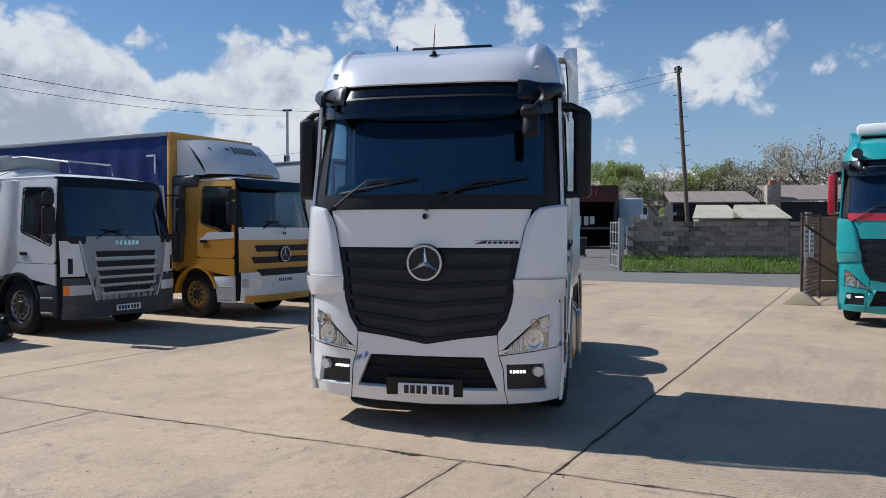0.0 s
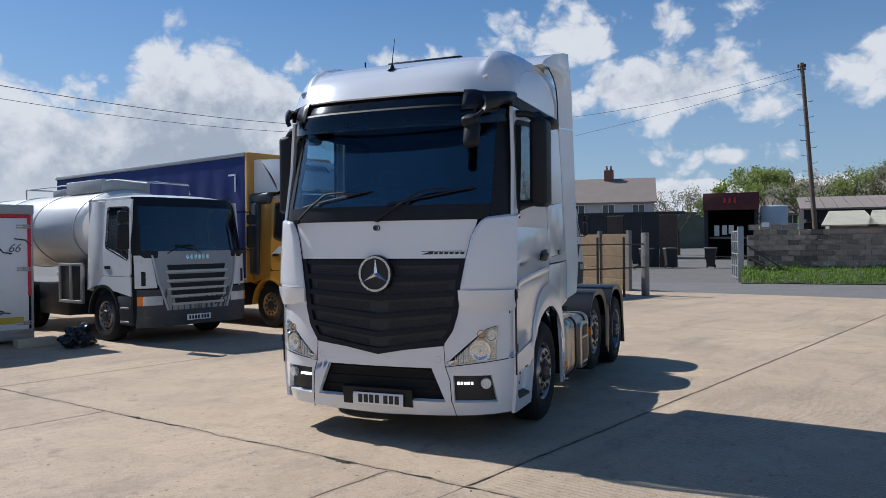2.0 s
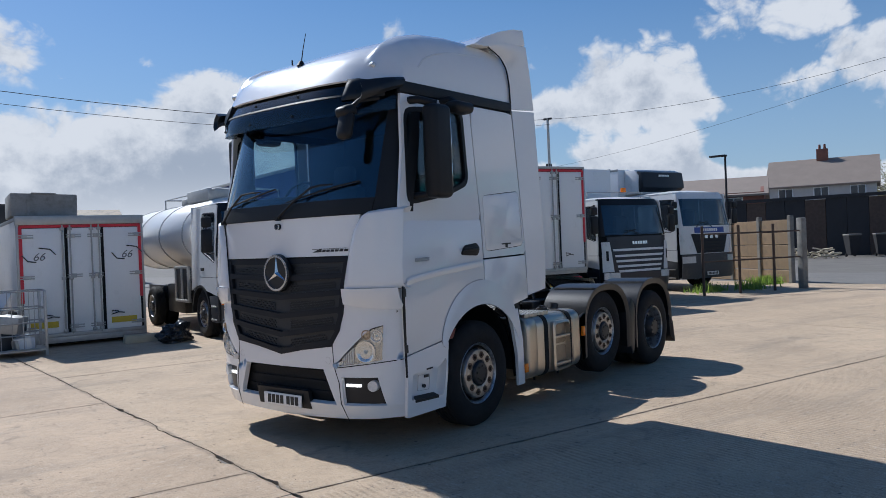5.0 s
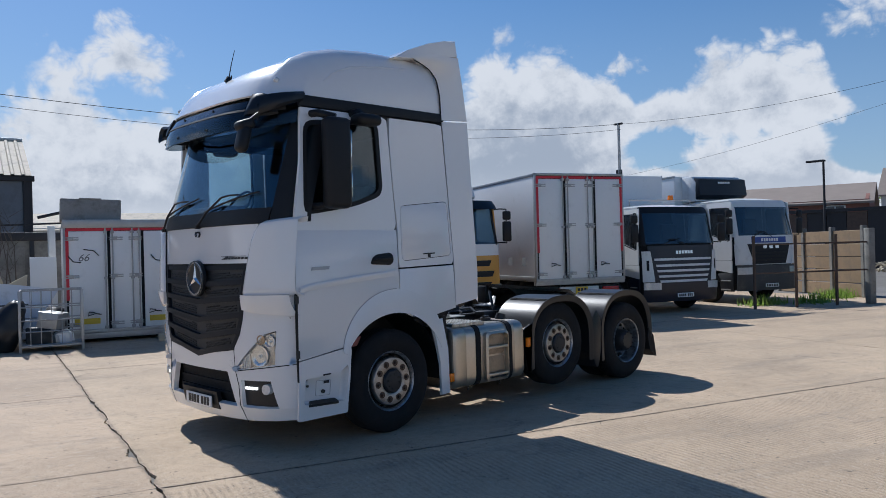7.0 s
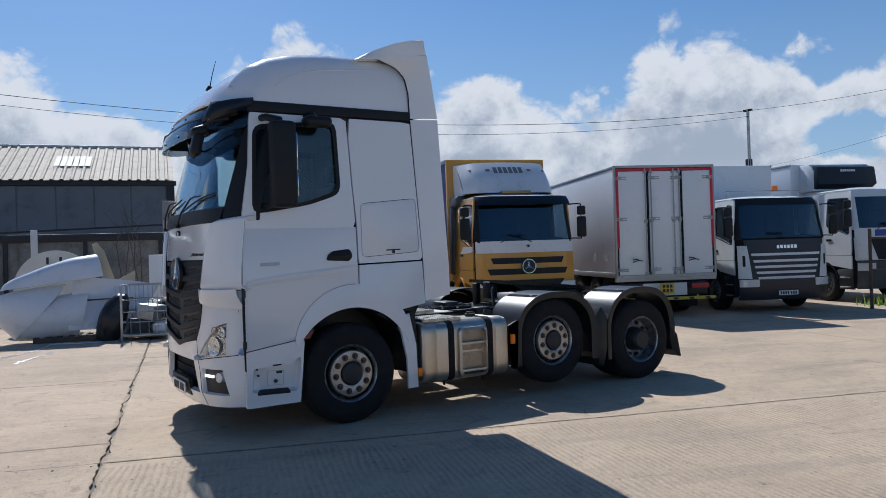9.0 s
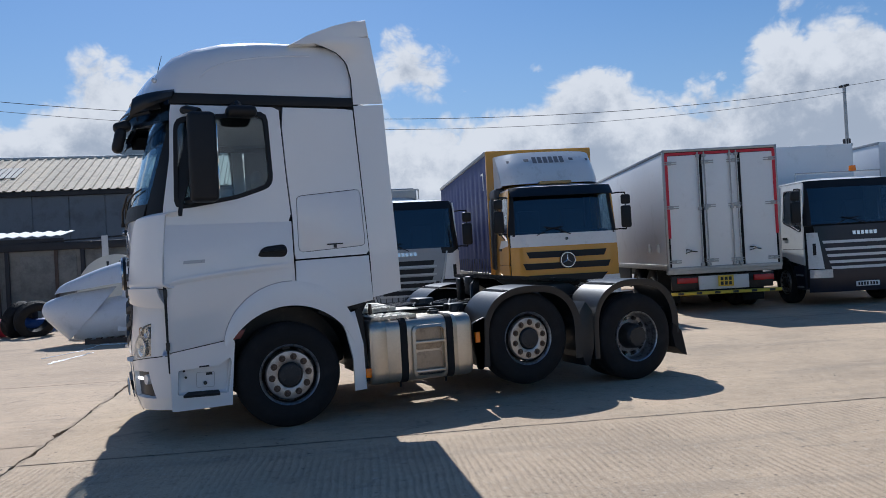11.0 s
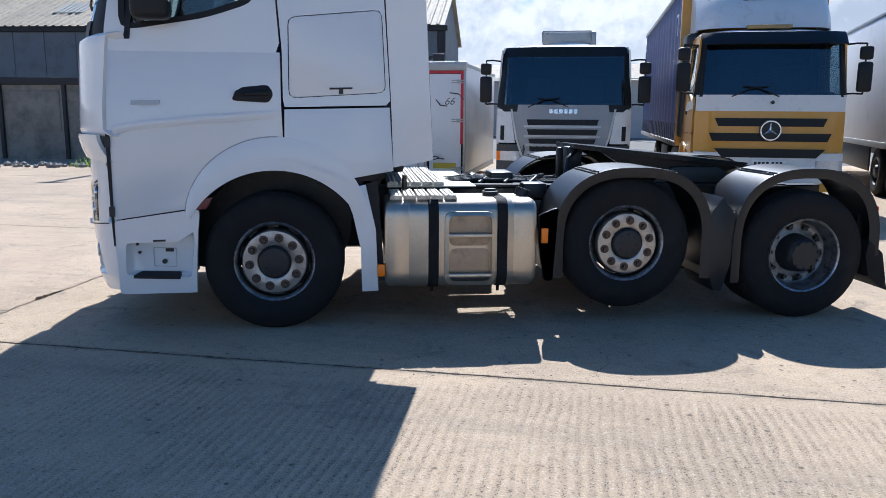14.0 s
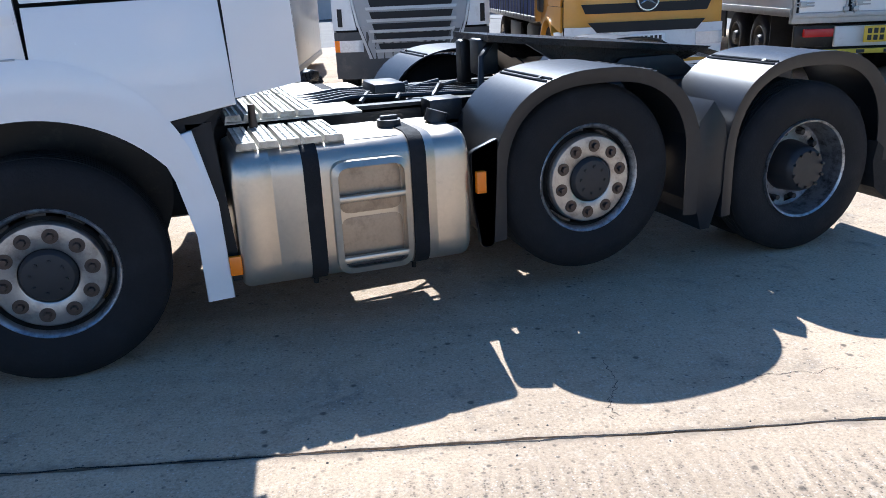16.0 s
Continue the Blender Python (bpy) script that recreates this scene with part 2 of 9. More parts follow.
LAMPBOWL = mat("lamp_bowl", (0.48, 0.46, 0.44), 0.22, 0.8, var=0.3, scale=22)
LED = lamp_mat("led_strip", (1.0, 0.97, 0.9), 1.5)
PLATEW = mat("plate_white", (0.82, 0.82, 0.8), 0.4, var=0.03)
PLATEY = mat("plate_yellow", (0.75, 0.5, 0.04), 0.4, var=0.03)
INK = mat("ink_black", (0.02, 0.02, 0.02), 0.5)
SILVER = mat("badge_silver", (0.7, 0.71, 0.72), 0.2, 0.9, var=0.05)
GLASS = glass("windscreen_glass", (0.70, 0.80, 0.84), base=0.085)
CLEAR = glass("clear_lens", (0.96, 0.97, 0.97))
SMOKED = glass("smoked_acrylic", (0.46, 0.51, 0.55), gloss=0.12, base=0.045)
SIDEGLASS = glass("side_glass", (0.78, 0.86, 0.88))
DARKGLASS = glass("dark_glass", (0.5, 0.58, 0.62), base=0.075)
INTERIOR = mat("cab_interior", (0.035, 0.036, 0.04), 0.8, var=0.2)
SEAT = mat("seat_cloth", (0.03, 0.032, 0.04), 0.95, var=0.2)

# ---- building helpers ----


def B():
    return bmesh.new()


def mesh_of(name, bm, material, smooth=True, angle=38):
    me = bpy.data.meshes.new(name)
    bmesh.ops.recalc_face_normals(bm, faces=bm.faces)
    bm.to_mesh(me)
    bm.free()
    me.materials.append(material)
    if smooth and len(me.polygons):
        me.polygons.foreach_set("use_smooth", [True] * len(me.polygons))
        me.set_sharp_from_angle(angle=radians(angle))
    return me


def part(name, bm, material, parent, label="", smooth=True, angle=38):
    """One mesh object under a thing or a part."""
    ob = new(name, mesh_of(name, bm, material, smooth, angle))
    ob.parent = parent
    return tagged(ob, label)


def thing(name, label, category, m=None, group="", kind=""):
    """The empty at a thing's base that carries its parts."""
    ob = tagged(new(name), label, category, group, kind)
    ob.empty_display_size = 0.2
    if m is not None:
        ob.matrix_world = m
    return ob


def solid(name, bm, material, label, category="", group="", kind="", m=None, smooth=True, angle=38):
    """A thing of one mesh."""
    ob = tagged(new(name, mesh_of(name, bm, material, smooth, angle)), label, category, group, kind)
    if m is not None:
        ob.matrix_world = m
    return ob


def box(bm, lo, hi, bevel=0.0, seg=2):
    lo, hi = [min(a, b) for a, b in zip(lo, hi)], [max(a, b) for a, b in zip(lo, hi)]
    vs = [bm.verts.new((x, y, z)) for x in (lo[0], hi[0]) for y in (lo[1], hi[1]) for z in (lo[2], hi[2])]
    fs = [bm.faces.new([vs[i] for i in f]) for f in ((0, 1, 3, 2), (4, 6, 7, 5), (0, 4, 5, 1), (2, 3, 7, 6), (0, 2, 6, 4), (1, 5, 7, 3))]
    if bevel:
        es = list({e for f in fs for e in f.edges})
        bmesh.ops.bevel(bm, geom=es, offset=bevel, segments=seg, affect="EDGES", profile=0.5)


def ringfaces(bm, rings, close=True, caps=True):
    n = len(rings[0])
    for r0, r1 in zip(rings, rings[1:]):
        for i in range(n if close else n - 1):
            j = (i + 1) % n
            bm.faces.new((r0[i], r0[j], r1[j], r1[i]))
    if caps and close:
        bm.faces.new(rings[0][::-1])
        bm.faces.new(rings[-1])


def loft(bm, loops, close=True, caps=True):
    ringfaces(bm, [[bm.verts.new(p) for p in lp] for lp in loops], close, caps)


def basis(way):
    way = Vector(way).normalized()
    side = way.cross(Vector((0, 0, 1)) if abs(way.z) < 0.9 else Vector((1, 0, 0))).normalized()
    return way, side, side.cross(way)


def cyl(bm, p0, p1, r0, r1=None, seg=16):
    p0, p1 = Vector(p0), Vector(p1)
    _, s, u = basis(p1 - p0)
    r1 = r0 if r1 is None else r1
    ang = [2 * math.pi * i / seg for i in range(seg)]
    loft(bm, [[p + (s * math.cos(a) + u * math.sin(a)) * r for a in ang] for p, r in ((p0, r0), (p1, r1))])


def tube(bm, pts, r, seg=8, r_end=None):
    pts = [Vector(p) for p in pts]
    loops = []
    for i, p in enumerate(pts):
        way = (pts[min(i + 1, len(pts) - 1)] - pts[max(i - 1, 0)])
        _, s, u = basis(way)
        rr = r if r_end is None else r + (r_end - r) * i / (len(pts) - 1)
        loops.append([p + (s * math.cos(a) + u * math.sin(a)) * rr for a in (2 * math.pi * k / seg for k in range(seg))])
    loft(bm, loops)


def lathe(bm, profile, seg=32, closed=True, skip=None):
    """Turns (y, r) pairs about the y axis. skip(ring, k): leaves a face out."""
    rings = [[bm.verts.new((r * math.cos(a), y, r * math.sin(a))) for a in (2 * math.pi * k / seg for k in range(seg))] for y, r in profile]
    pairs = list(zip(rings, rings[1:])) + ([(rings[-1], rings[0])] if closed else [])
    for n, (a, b) in enumerate(pairs):
        for k in range(seg):
            if not (skip and skip(n, k)):
                bm.faces.new((a[k], a[(k + 1) % seg], b[(k + 1) % seg], b[k]))


def prism(bm, poly, axis, a, b, bevel=0.0):
    """A polygon in the plane across an axis, pulled from a to b. The polygon's two numbers are the other axes in order."""
    def at(p, v):
        return {"x": (v, p[0], p[1]), "y": (p[0], v, p[1]), "z": (p[0], p[1], v)}[axis]
    r0, r1 = [bm.verts.new(at(p, a)) for p in poly], [bm.verts.new(at(p, b)) for p in poly]
    n = len(poly)
    fs = [bm.faces.new((r0[i], r0[(i + 1) % n], r1[(i + 1) % n], r1[i])) for i in range(n)]
    fs += [bm.faces.new(r0[::-1]), bm.faces.new(r1)]
    if bevel:
        es = list({e for f in fs[-2:] for e in f.edges})
        bmesh.ops.bevel(bm, geom=es, offset=bevel, segments=2, affect="EDGES", profile=0.5)


def shell(bm, fn, us, vs, thick):
    """A patch of the surface fn(u, v) with thickness inwards along its normal."""
    P = [[Vector(fn(u, v)) for v in vs] for u in us]
    nu, nv = len(us), len(vs)
    top, low = [], []
    for i in range(nu):
        ta, lo = [], []
        for j in range(nv):
            du = P[min(i + 1, nu - 1)][j] - P[max(i - 1, 0)][j]
            dv = P[i][min(j + 1, nv - 1)] - P[i][max(j - 1, 0)]
            n = du.cross(dv)
            n = n.normalized() if n.length > 1e-9 else Vector((0, 0, 1))
            ta.append(bm.verts.new(P[i][j]))
            lo.append(bm.verts.new(P[i][j] - n * thick))
        top.append(ta)
        low.append(lo)
    for i in range(nu - 1):
        for j in range(nv - 1):
            bm.faces.new((top[i][j], top[i + 1][j], top[i + 1][j + 1], top[i][j + 1]))
            bm.faces.new((low[i][j], low[i][j + 1], low[i + 1][j + 1], low[i + 1][j]))
    for i in range(nu - 1):
        bm.faces.new((top[i][0], low[i][0], low[i + 1][0], top[i + 1][0]))
        bm.faces.new((top[i][-1], top[i + 1][-1], low[i + 1][-1], low[i][-1]))
    for j in range(nv - 1):
        bm.faces.new((top[0][j], top[0][j + 1], low[0][j + 1], low[0][j]))
        bm.faces.new((top[-1][j], low[-1][j], low[-1][j + 1], top[-1][j + 1]))


def span(a, b, n):
    return [a + (b - a) * i / (n - 1) for i in range(n)]


def lerp(pairs, x):
    """A value from a list of (x, value) pairs."""
    if x <= pairs[0][0]:
        return pairs[0][1]
    for (x0, v0), (x1, v1) in zip(pairs, pairs[1:]):
        if x <= x1:
            return v0 + (v1 - v0) * (x - x0) / (x1 - x0)
    return pairs[-1][1]


def rounded(poly, r, n=4):
    """A polygon with rounded corners."""
    out, k = [], len(poly)
    for i in range(k):
        p0, p1, p2 = (Vector(poly[j % k]) for j in (i - 1, i, i + 1))
        a, b = (p0 - p1), (p2 - p1)
        ra = min(r, a.length * 0.45, b.length * 0.45)
        s, e = p1 + a.normalized() * ra, p1 + b.normalized() * ra
        for t in span(0, 1, n):
            out.append(tuple((1 - t) ** 2 * s + 2 * t * (1 - t) * p1 + t * t * e))
    return out


def star_loop(poly, c, n):
    """n points of a polygon at even angles round c."""
    out, k = [], len(poly)
    for i in range(n):
        a = 2 * math.pi * i / n
        d = Vector((math.cos(a), math.sin(a)))
        best = None
        for j in range(k):
            p, q = Vector(poly[j]) - Vector(c), Vector(poly[(j + 1) % k]) - Vector(c)
            e = q - p
            den = d.x * e.y - d.y * e.x
            if abs(den) < 1e-9:
                continue
            t = (p.x * e.y - p.y * e.x) / den
            s = (p.x * d.y - p.y * d.x) / den
            if t > 0 and -1e-6 <= s <= 1 + 1e-6 and (best is None or t > best):
                best = t
        out.append(Vector(c) + d * (best or 0.01))
    return out


def bars_text(bm, fn, u0, u1, v0, v1, n, duty=0.62, thick=0.003):
    """Writing that is only bars: n upright bars between u0 and u1 on the surface fn(u, v)."""
    w = (u1 - u0) / n
    for i in range(n):
        a = u0 + i * w
        shell(bm, fn, [a, a + w * duty], [v0, v1], thick)

# ---- ground ----
YA = radians(-17.06)
AX, AY = math.cos(YA), math.sin(YA)


def yard(p, q, z=0.0):
    """Yard coordinates: p along the joints of the concrete, q across them."""
    return Vector((p * AX - q * AY, p * AY + q * AX, z))



def concrete(name, col, ridged, joints=()):
    """Cast concrete: cloudy stains, tyre sweeps, aggregate, pits and, where ridged, tamping marks across the bay."""
    m = bpy.data.materials.new(name)
    m.use_nodes = True
    t = m.node_tree
    p = t.nodes["Principled BSDF"]
    co = t.nodes.new("ShaderNodeTexCoord")

    def mapped(scale):
        n = t.nodes.new("ShaderNodeMapping")
        n.vector_type = "TEXTURE"
        n.inputs["Rotation"].default_value = (0, 0, YA)
        n.inputs["Scale"].default_value = (1.0 / scale[0], 1.0 / scale[1], 1.0)
        t.links.new(co.outputs["Object"], n.inputs[0])
        return n.outputs[0]

    def fog(scale, detail=6.0, rough=0.6, vec=(1, 1), twist=0.0):
        n = t.nodes.new("ShaderNodeTexNoise")
        n.inputs["Scale"].default_value, n.inputs["Detail"].default_value = scale, detail
        n.inputs["Roughness"].default_value, n.inputs["Distortion"].default_value = rough, twist
        t.links.new(mapped(vec), n.inputs["Vector"])
        return n.outputs[0]

    def cells(scale):
        n = t.nodes.new("ShaderNodeTexVoronoi")
        n.inputs["Scale"].default_value = scale
        t.links.new(mapped((1, 1)), n.inputs["Vector"])
        return n.outputs["Distance"], n.outputs["Color"]

    def ramp(v, lo, hi, a=0.0, b=1.0):
        n = t.nodes.new("ShaderNodeMapRange")
        for i, x in enumerate((lo, hi, a, b)):
            n.inputs[i + 1].default_value = x
        t.links.new(v, n.inputs[0])
        return n.outputs[0]

    def calc(op, a, b):
        n = t.nodes.new("ShaderNodeMath")
        n.operation = op
        for i, v in enumerate((a, b)):
            if isinstance(v, (int, float)):
                n.inputs[i].default_value = v
            else:
                t.links.new(v, n.inputs[i])
        return n.outputs[0]

    def mixed(fac, a, b):
        n = t.nodes.new("ShaderNodeMix")
        n.data_type = "RGBA"
        for sock, v in ((n.inputs[0], fac), (n.inputs[6], a), (n.inputs[7], b)):
            if isinstance(v, (tuple, list)):
                sock.default_value = (*v[:3], 1)
            elif isinstance(v, (int, float)):
                sock.default_value = v
            else:
                t.links.new(v, sock)
        return n.outputs[2]

    info = t.nodes.new("ShaderNodeObjectInfo")
    deep, pale = [c * 0.8 for c in col], [min(1, c * 1.14) for c in col]
    c = mixed(ramp(fog(0.35, 10.0, 0.68, twist=0.4), 0.36, 0.64), deep, pale)
    c = mixed(ramp(info.outputs["Random"], 0, 1, 0.0, 0.22), c, (col[0] * 0.86, col[1] * 0.83, col[2] * 0.8))
    # worn patches where the skin is gone and grit shows
    worn = ramp(fog(1.1, 12.0, 0.7, twist=0.6), 0.48, 0.66)
    c = mixed(calc("MULTIPLY", worn, 0.4), c, (col[0] * 0.7, col[1] * 0.72, col[2] * 0.74))
    # wheel sweeps, long and faint
    c = mixed(ramp(fog(1.0, 7.0, 0.65, (0.22, 1.5), 0.3), 0.53, 0.72, 0.0, 0.45), c, (0.17, 0.155, 0.135))
    # oil and water stains
    c = mixed(ramp(fog(2.6, 9.0, 0.7, twist=0.8), 0.58, 0.70, 0.0, 0.55), c, (0.15, 0.135, 0.115))
    # speckle a hand's width across, then grit of many sizes
    c = mixed(ramp(fog(9.0, 8.0, 0.75), 0.50, 0.68, 0.0, 0.5), c, (col[0] * 0.6, col[1] * 0.58, col[2] * 0.55))
    c = mixed(ramp(fog(13.0, 6.0, 0.7), 0.55, 0.70, 0.0, 0.45), c, (0.66, 0.57, 0.46))
    grit = fog(75.0, 4.0, 0.75)
    c = mixed(ramp(grit, 0.36, 0.5, 0.42, 0.0), c, (0.13, 0.115, 0.095))
    c = mixed(ramp(grit, 0.54, 0.68, 0.0, 0.45), c, (0.66, 0.58, 0.48))
    d1, k1 = cells(30.0)
    pit = calc("MULTIPLY", ramp(d1, 0.16, 0.3, 1.0, 0.0), ramp(k1, 0.60, 0.66))
    c = mixed(calc("MULTIPLY", pit, calc("ADD", calc("MULTIPLY", worn, 0.6), 0.34)), c, (0.10, 0.085, 0.07))
    d2, k2 = cells(9.0)
    spot = calc("MULTIPLY", ramp(d2, 0.08, 0.16, 1.0, 0.0), ramp(k2, 0.62, 0.65))
    c = mixed(calc("MULTIPLY", spot, 0.75), c, (0.07, 0.06, 0.05))
    # crumbs and dirt gathered along the joints
    yd = t.nodes.new("ShaderNodeSeparateXYZ")
    t.links.new(mapped((1, 1)), yd.inputs[0])
    ragged = calc("MULTIPLY", fog(7.0, 6.0, 0.7), 0.16)
    for axis, at in joints:
        here = yd.outputs[axis]
        if axis == 0:
            here = calc("ADD", here, calc("MULTIPLY", calc("ADD", yd.outputs[1], 1.85), 0.075))
        gap = calc("ABSOLUTE", calc("SUBTRACT", here, at), 0.0)
        c = mixed(ramp(calc("ADD", gap, ragged), 0.07, 0.125, 0.62, 0.0), c, (0.15, 0.12, 0.09))
    height = calc("ADD", calc("MULTIPLY", grit, 0.55), calc("MULTIPLY", calc("ADD", pit, spot), -0.4))
    height = calc("ADD", height, calc("MULTIPLY", fog(14.0, 5.0, 0.65), 0.6))
    if ridged:
        sep = t.nodes.new("ShaderNodeSeparateXYZ")
        t.links.new(mapped((1, 1)), sep.inputs[0])
        margin = ramp(calc("ADD", sep.outputs[1], calc("MULTIPLY", fog(3.0), 0.10)), -2.02, -1.94, 1.0, 0.0)
        # grooves a few centimetres apart, broken into short dashes
        sway = calc("MULTIPLY", fog(1.4, 3.0, 0.6, (1.0, 0.5)), 16.0)
        wave = calc("SINE", calc("ADD", calc("MULTIPLY", sep.outputs[0], 108.0), sway), 0.0)
        wave = calc("ADD", wave, calc("MULTIPLY", calc("SUBTRACT", fog(1.0, 5.0, 0.7, (30.0, 3.0), 0.3), 0.5), 2.6))
        kept = calc("MULTIPLY", margin, ramp(fog(0.8, 8.0, 0.7), 0.40, 0.6, 0.12, 1.0))
        low = calc("MULTIPLY", ramp(wave, 0.1, -0.8), kept)
        high = calc("MULTIPLY", ramp(wave, -0.2, 0.7), kept)
        c = mixed(calc("MULTIPLY", low, 0.30), c, (0.27, 0.205, 0.15))
        d3, k3 = cells(96.0)
        dash = calc("MULTIPLY", ramp(d3, 0.36, 0.46, 1.0, 0.0), ramp(k3, 0.46, 0.50))
        c = mixed(calc("MULTIPLY", calc("MULTIPLY", dash, low), 0.85), c, (0.10, 0.08, 0.06))
        d4, k4 = cells(105.0)
        grain = calc("MULTIPLY", ramp(d4, 0.26, 0.44, 1.0, 0.0), ramp(k4, 0.62, 0.68))
        c = mixed(calc("MULTIPLY", calc("MULTIPLY", grain, high), 0.8), c, (0.72, 0.61, 0.48))
        height = calc("ADD", height, calc("MULTIPLY", calc("SUBTRACT", high, calc("MULTIPLY", dash, low)), 0.8))
    d5, k5 = cells(95.0)
    chip = calc("MULTIPLY", ramp(d5, 0.22, 0.4, 1.0, 0.0), ramp(k5, 0.80, 0.84))
    c = mixed(calc("MULTIPLY", chip, 0.6), c, (0.70, 0.62, 0.52))
    d6, k6 = cells(70.0)
    fleck = calc("MULTIPLY", ramp(d6, 0.2, 0.36, 1.0, 0.0), ramp(k6, 0.80, 0.84))
    c = mixed(calc("MULTIPLY", fleck, 0.65), c, (0.15, 0.12, 0.09))
    t.links.new(c, p.inputs["Base Color"])
    p.inputs["Roughness"].default_value, p.inputs["Specular IOR Level"].default_value = 0.88, 0.3
    b = t.nodes.new("ShaderNodeBump")
    b.inputs["Strength"].default_value, b.inputs["Distance"].default_value = 0.65, 0.008
    t.links.new(height, b.inputs["Height"])
    t.links.new(b.outputs[0], p.inputs["Normal"])
    return m


CONCRETE = concrete("yard_concrete", (0.545, 0.408, 0.275), False, ((1, -1.86), (1, 5.55), (0, -1.89)))
RIDGED = concrete("tamped_concrete", (0.55, 0.413, 0.279), True, ((1, -1.86), (0, -1.89)))
PINKISH = concrete("warm_concrete", (0.54, 0.401, 0.275), False, ((1, -1.12), (1, 2.95), (0, -1.89)))
GROUNDMAT = mat("packed_dirt", (0.16, 0.145, 0.125), 0.95, var=0.25, scale=0.8, bump=0.4, bscale=40)
ASPHALT = mat("asphalt", (0.185, 0.172, 0.155), 0.9, var=0.16, scale=0.9, bump=0.4, bscale=160, dirt=(0.27, 0.245, 0.21), dirt_lo=0.55, dirt_hi=0.8)

bm = B()
loft(bm, [[(-2500, -2500, -0.03), (2500, -2500, -0.03)], [(-2500, 2500, -0.03), (2500, 2500, -0.03)]], close=False, caps=False)
ground = solid("ground", bm, GROUNDMAT, "flat packed dirt ground reaching the horizon", "ground", kind="structure")

bm = B()
box(bm, (17.2, -70, -0.4), (27.2, 70, -0.012))
solid("road", bm, ASPHALT, "worn grey asphalt road beyond the yard", "road", kind="structure")


def jitter(k, s):
    wander = (0.035 * noise.noise(Vector((s * 1.7, 6.6, 2.2))) + 0.02 * noise.noise(Vector((s * 6.5, 2.6, 8.2))) if k == 1 else 0.0) + 0.02 * noise.noise(Vector((k * 7.3, s * 0.9, 1.7))) + 0.012 * noise.noise(Vector((k * 3.1, s * 4.5, 9.1)))
    return wander


def chipped(k, s):
    """Crumbled edge of a bay: fine roughness and a few broken-out bites."""
    bite = max(0.0, noise.noise(Vector((k * 5.1, s * 2.3, 4.4))) - 0.42) * 0.16
    if k in (1, 51):
        bite = bite * 1.8 + max(0.0, noise.noise(Vector((k * 1.3, s * 6.1, 7.7))) - 0.15) * 0.07
    if k in (22, 72):
        bite += 0.030 * max(0.0, noise.noise(Vector((k * 0.7, s * 7.5, 1.1))) - 0.1) + 0.012 * max(0.0, noise.noise(Vector((k * 0.7, s * 26.0, 5.1))))
    return 0.005 + 0.006 * abs(noise.noise(Vector((k * 2.7, s * 22.0, 3.3)))) + bite * (0.5 + 0.5 * noise.noise(Vector((k, s * 30, 0.2))))


yard_floor = thing("pavement", "pale worn concrete yard of large cast slabs", "pavement", kind="structure")


def slab(p0, p1, q0, q1, kp0, kp1, kq0, kq1, skew=0.0, material=None):
    """One cast bay with slightly wandering edges; neighbours share the wander of their joint."""
    g = 0.007
    out = []
    n = 180

    def pj(k, p, q):
        return p + jitter(k, q) + (skew * (q + 1.85) if k == 1 else 0.0)
    for i in range(n):
        e0, e1 = pj(kp0, p0, q0) + g, pj(kp1, p1, q0) - g
        p = e0 + (e1 - e0) * i / n
        out.append((p, q0 + jitter(kq0, p) + chipped(kq0 + 50, p)))
    for i in range(n):
        q = q0 + (q1 - q0) * i / n
        out.append((pj(kp1, p1, q) - chipped(kp1, q), q + (jitter(kq0, p1) if i == 0 else 0)))
    for i in range(n):
        e0, e1 = pj(kp0, p0, q1) + g, pj(kp1, p1, q1) - g
        p = e1 + (e0 - e1) * i / n
        out.append((p, q1 + jitter(kq1, p) - chipped(kq1, p)))
    for i in range(n):
        q = q1 + (q0 - q1) * i / n
        out.append((pj(kp0, p0, q) + chipped(kp0 + 50, q), q))
    bm = B()
    top = [bm.verts.new(yard(p, q, 0)) for p, q in out]
    low = [bm.verts.new(yard(p, q, -0.2)) for p, q in out]
    bm.faces.new(top)
    for i in range(len(out)):
        j = (i + 1) % len(out)
        bm.faces.new((top[i], low[i], low[j], top[j]))
    part("concrete_slab", bm, material or CONCRETE, yard_floor, smooth=False)


QR = [(-17.0, 20), (-9.2, 21), (-1.86, 22), (5.55, 23), (12.9, 24), (20.3, 25)]
QL = [(-16.0, 30), (-8.5, 31), (-1.12, 32), (2.95, 33), (10.2, 34), (17.6, 35)]
for (q0, k0), (q1, k1) in zip(QR, QR[1:]):
    slab(-1.89, 9.4, q0, q1, 1, 5, k0, k1, -0.075, RIDGED if q1 == -1.86 else None)
    slab(9.4, 19.9, q0, q1, 5, 6, k0, k1, 0.0, RIDGED if q1 == -1.86 else None)
for (q0, k0), (q1, k1) in zip(QL, QL[1:]):
    slab(-11.0, -1.89, q0, q1, 7, 1, k0, k1, -0.075, PINKISH)
    slab(-22.0, -11.0, q0, q1, 8, 7, k0, k1, 0.0, PINKISH)


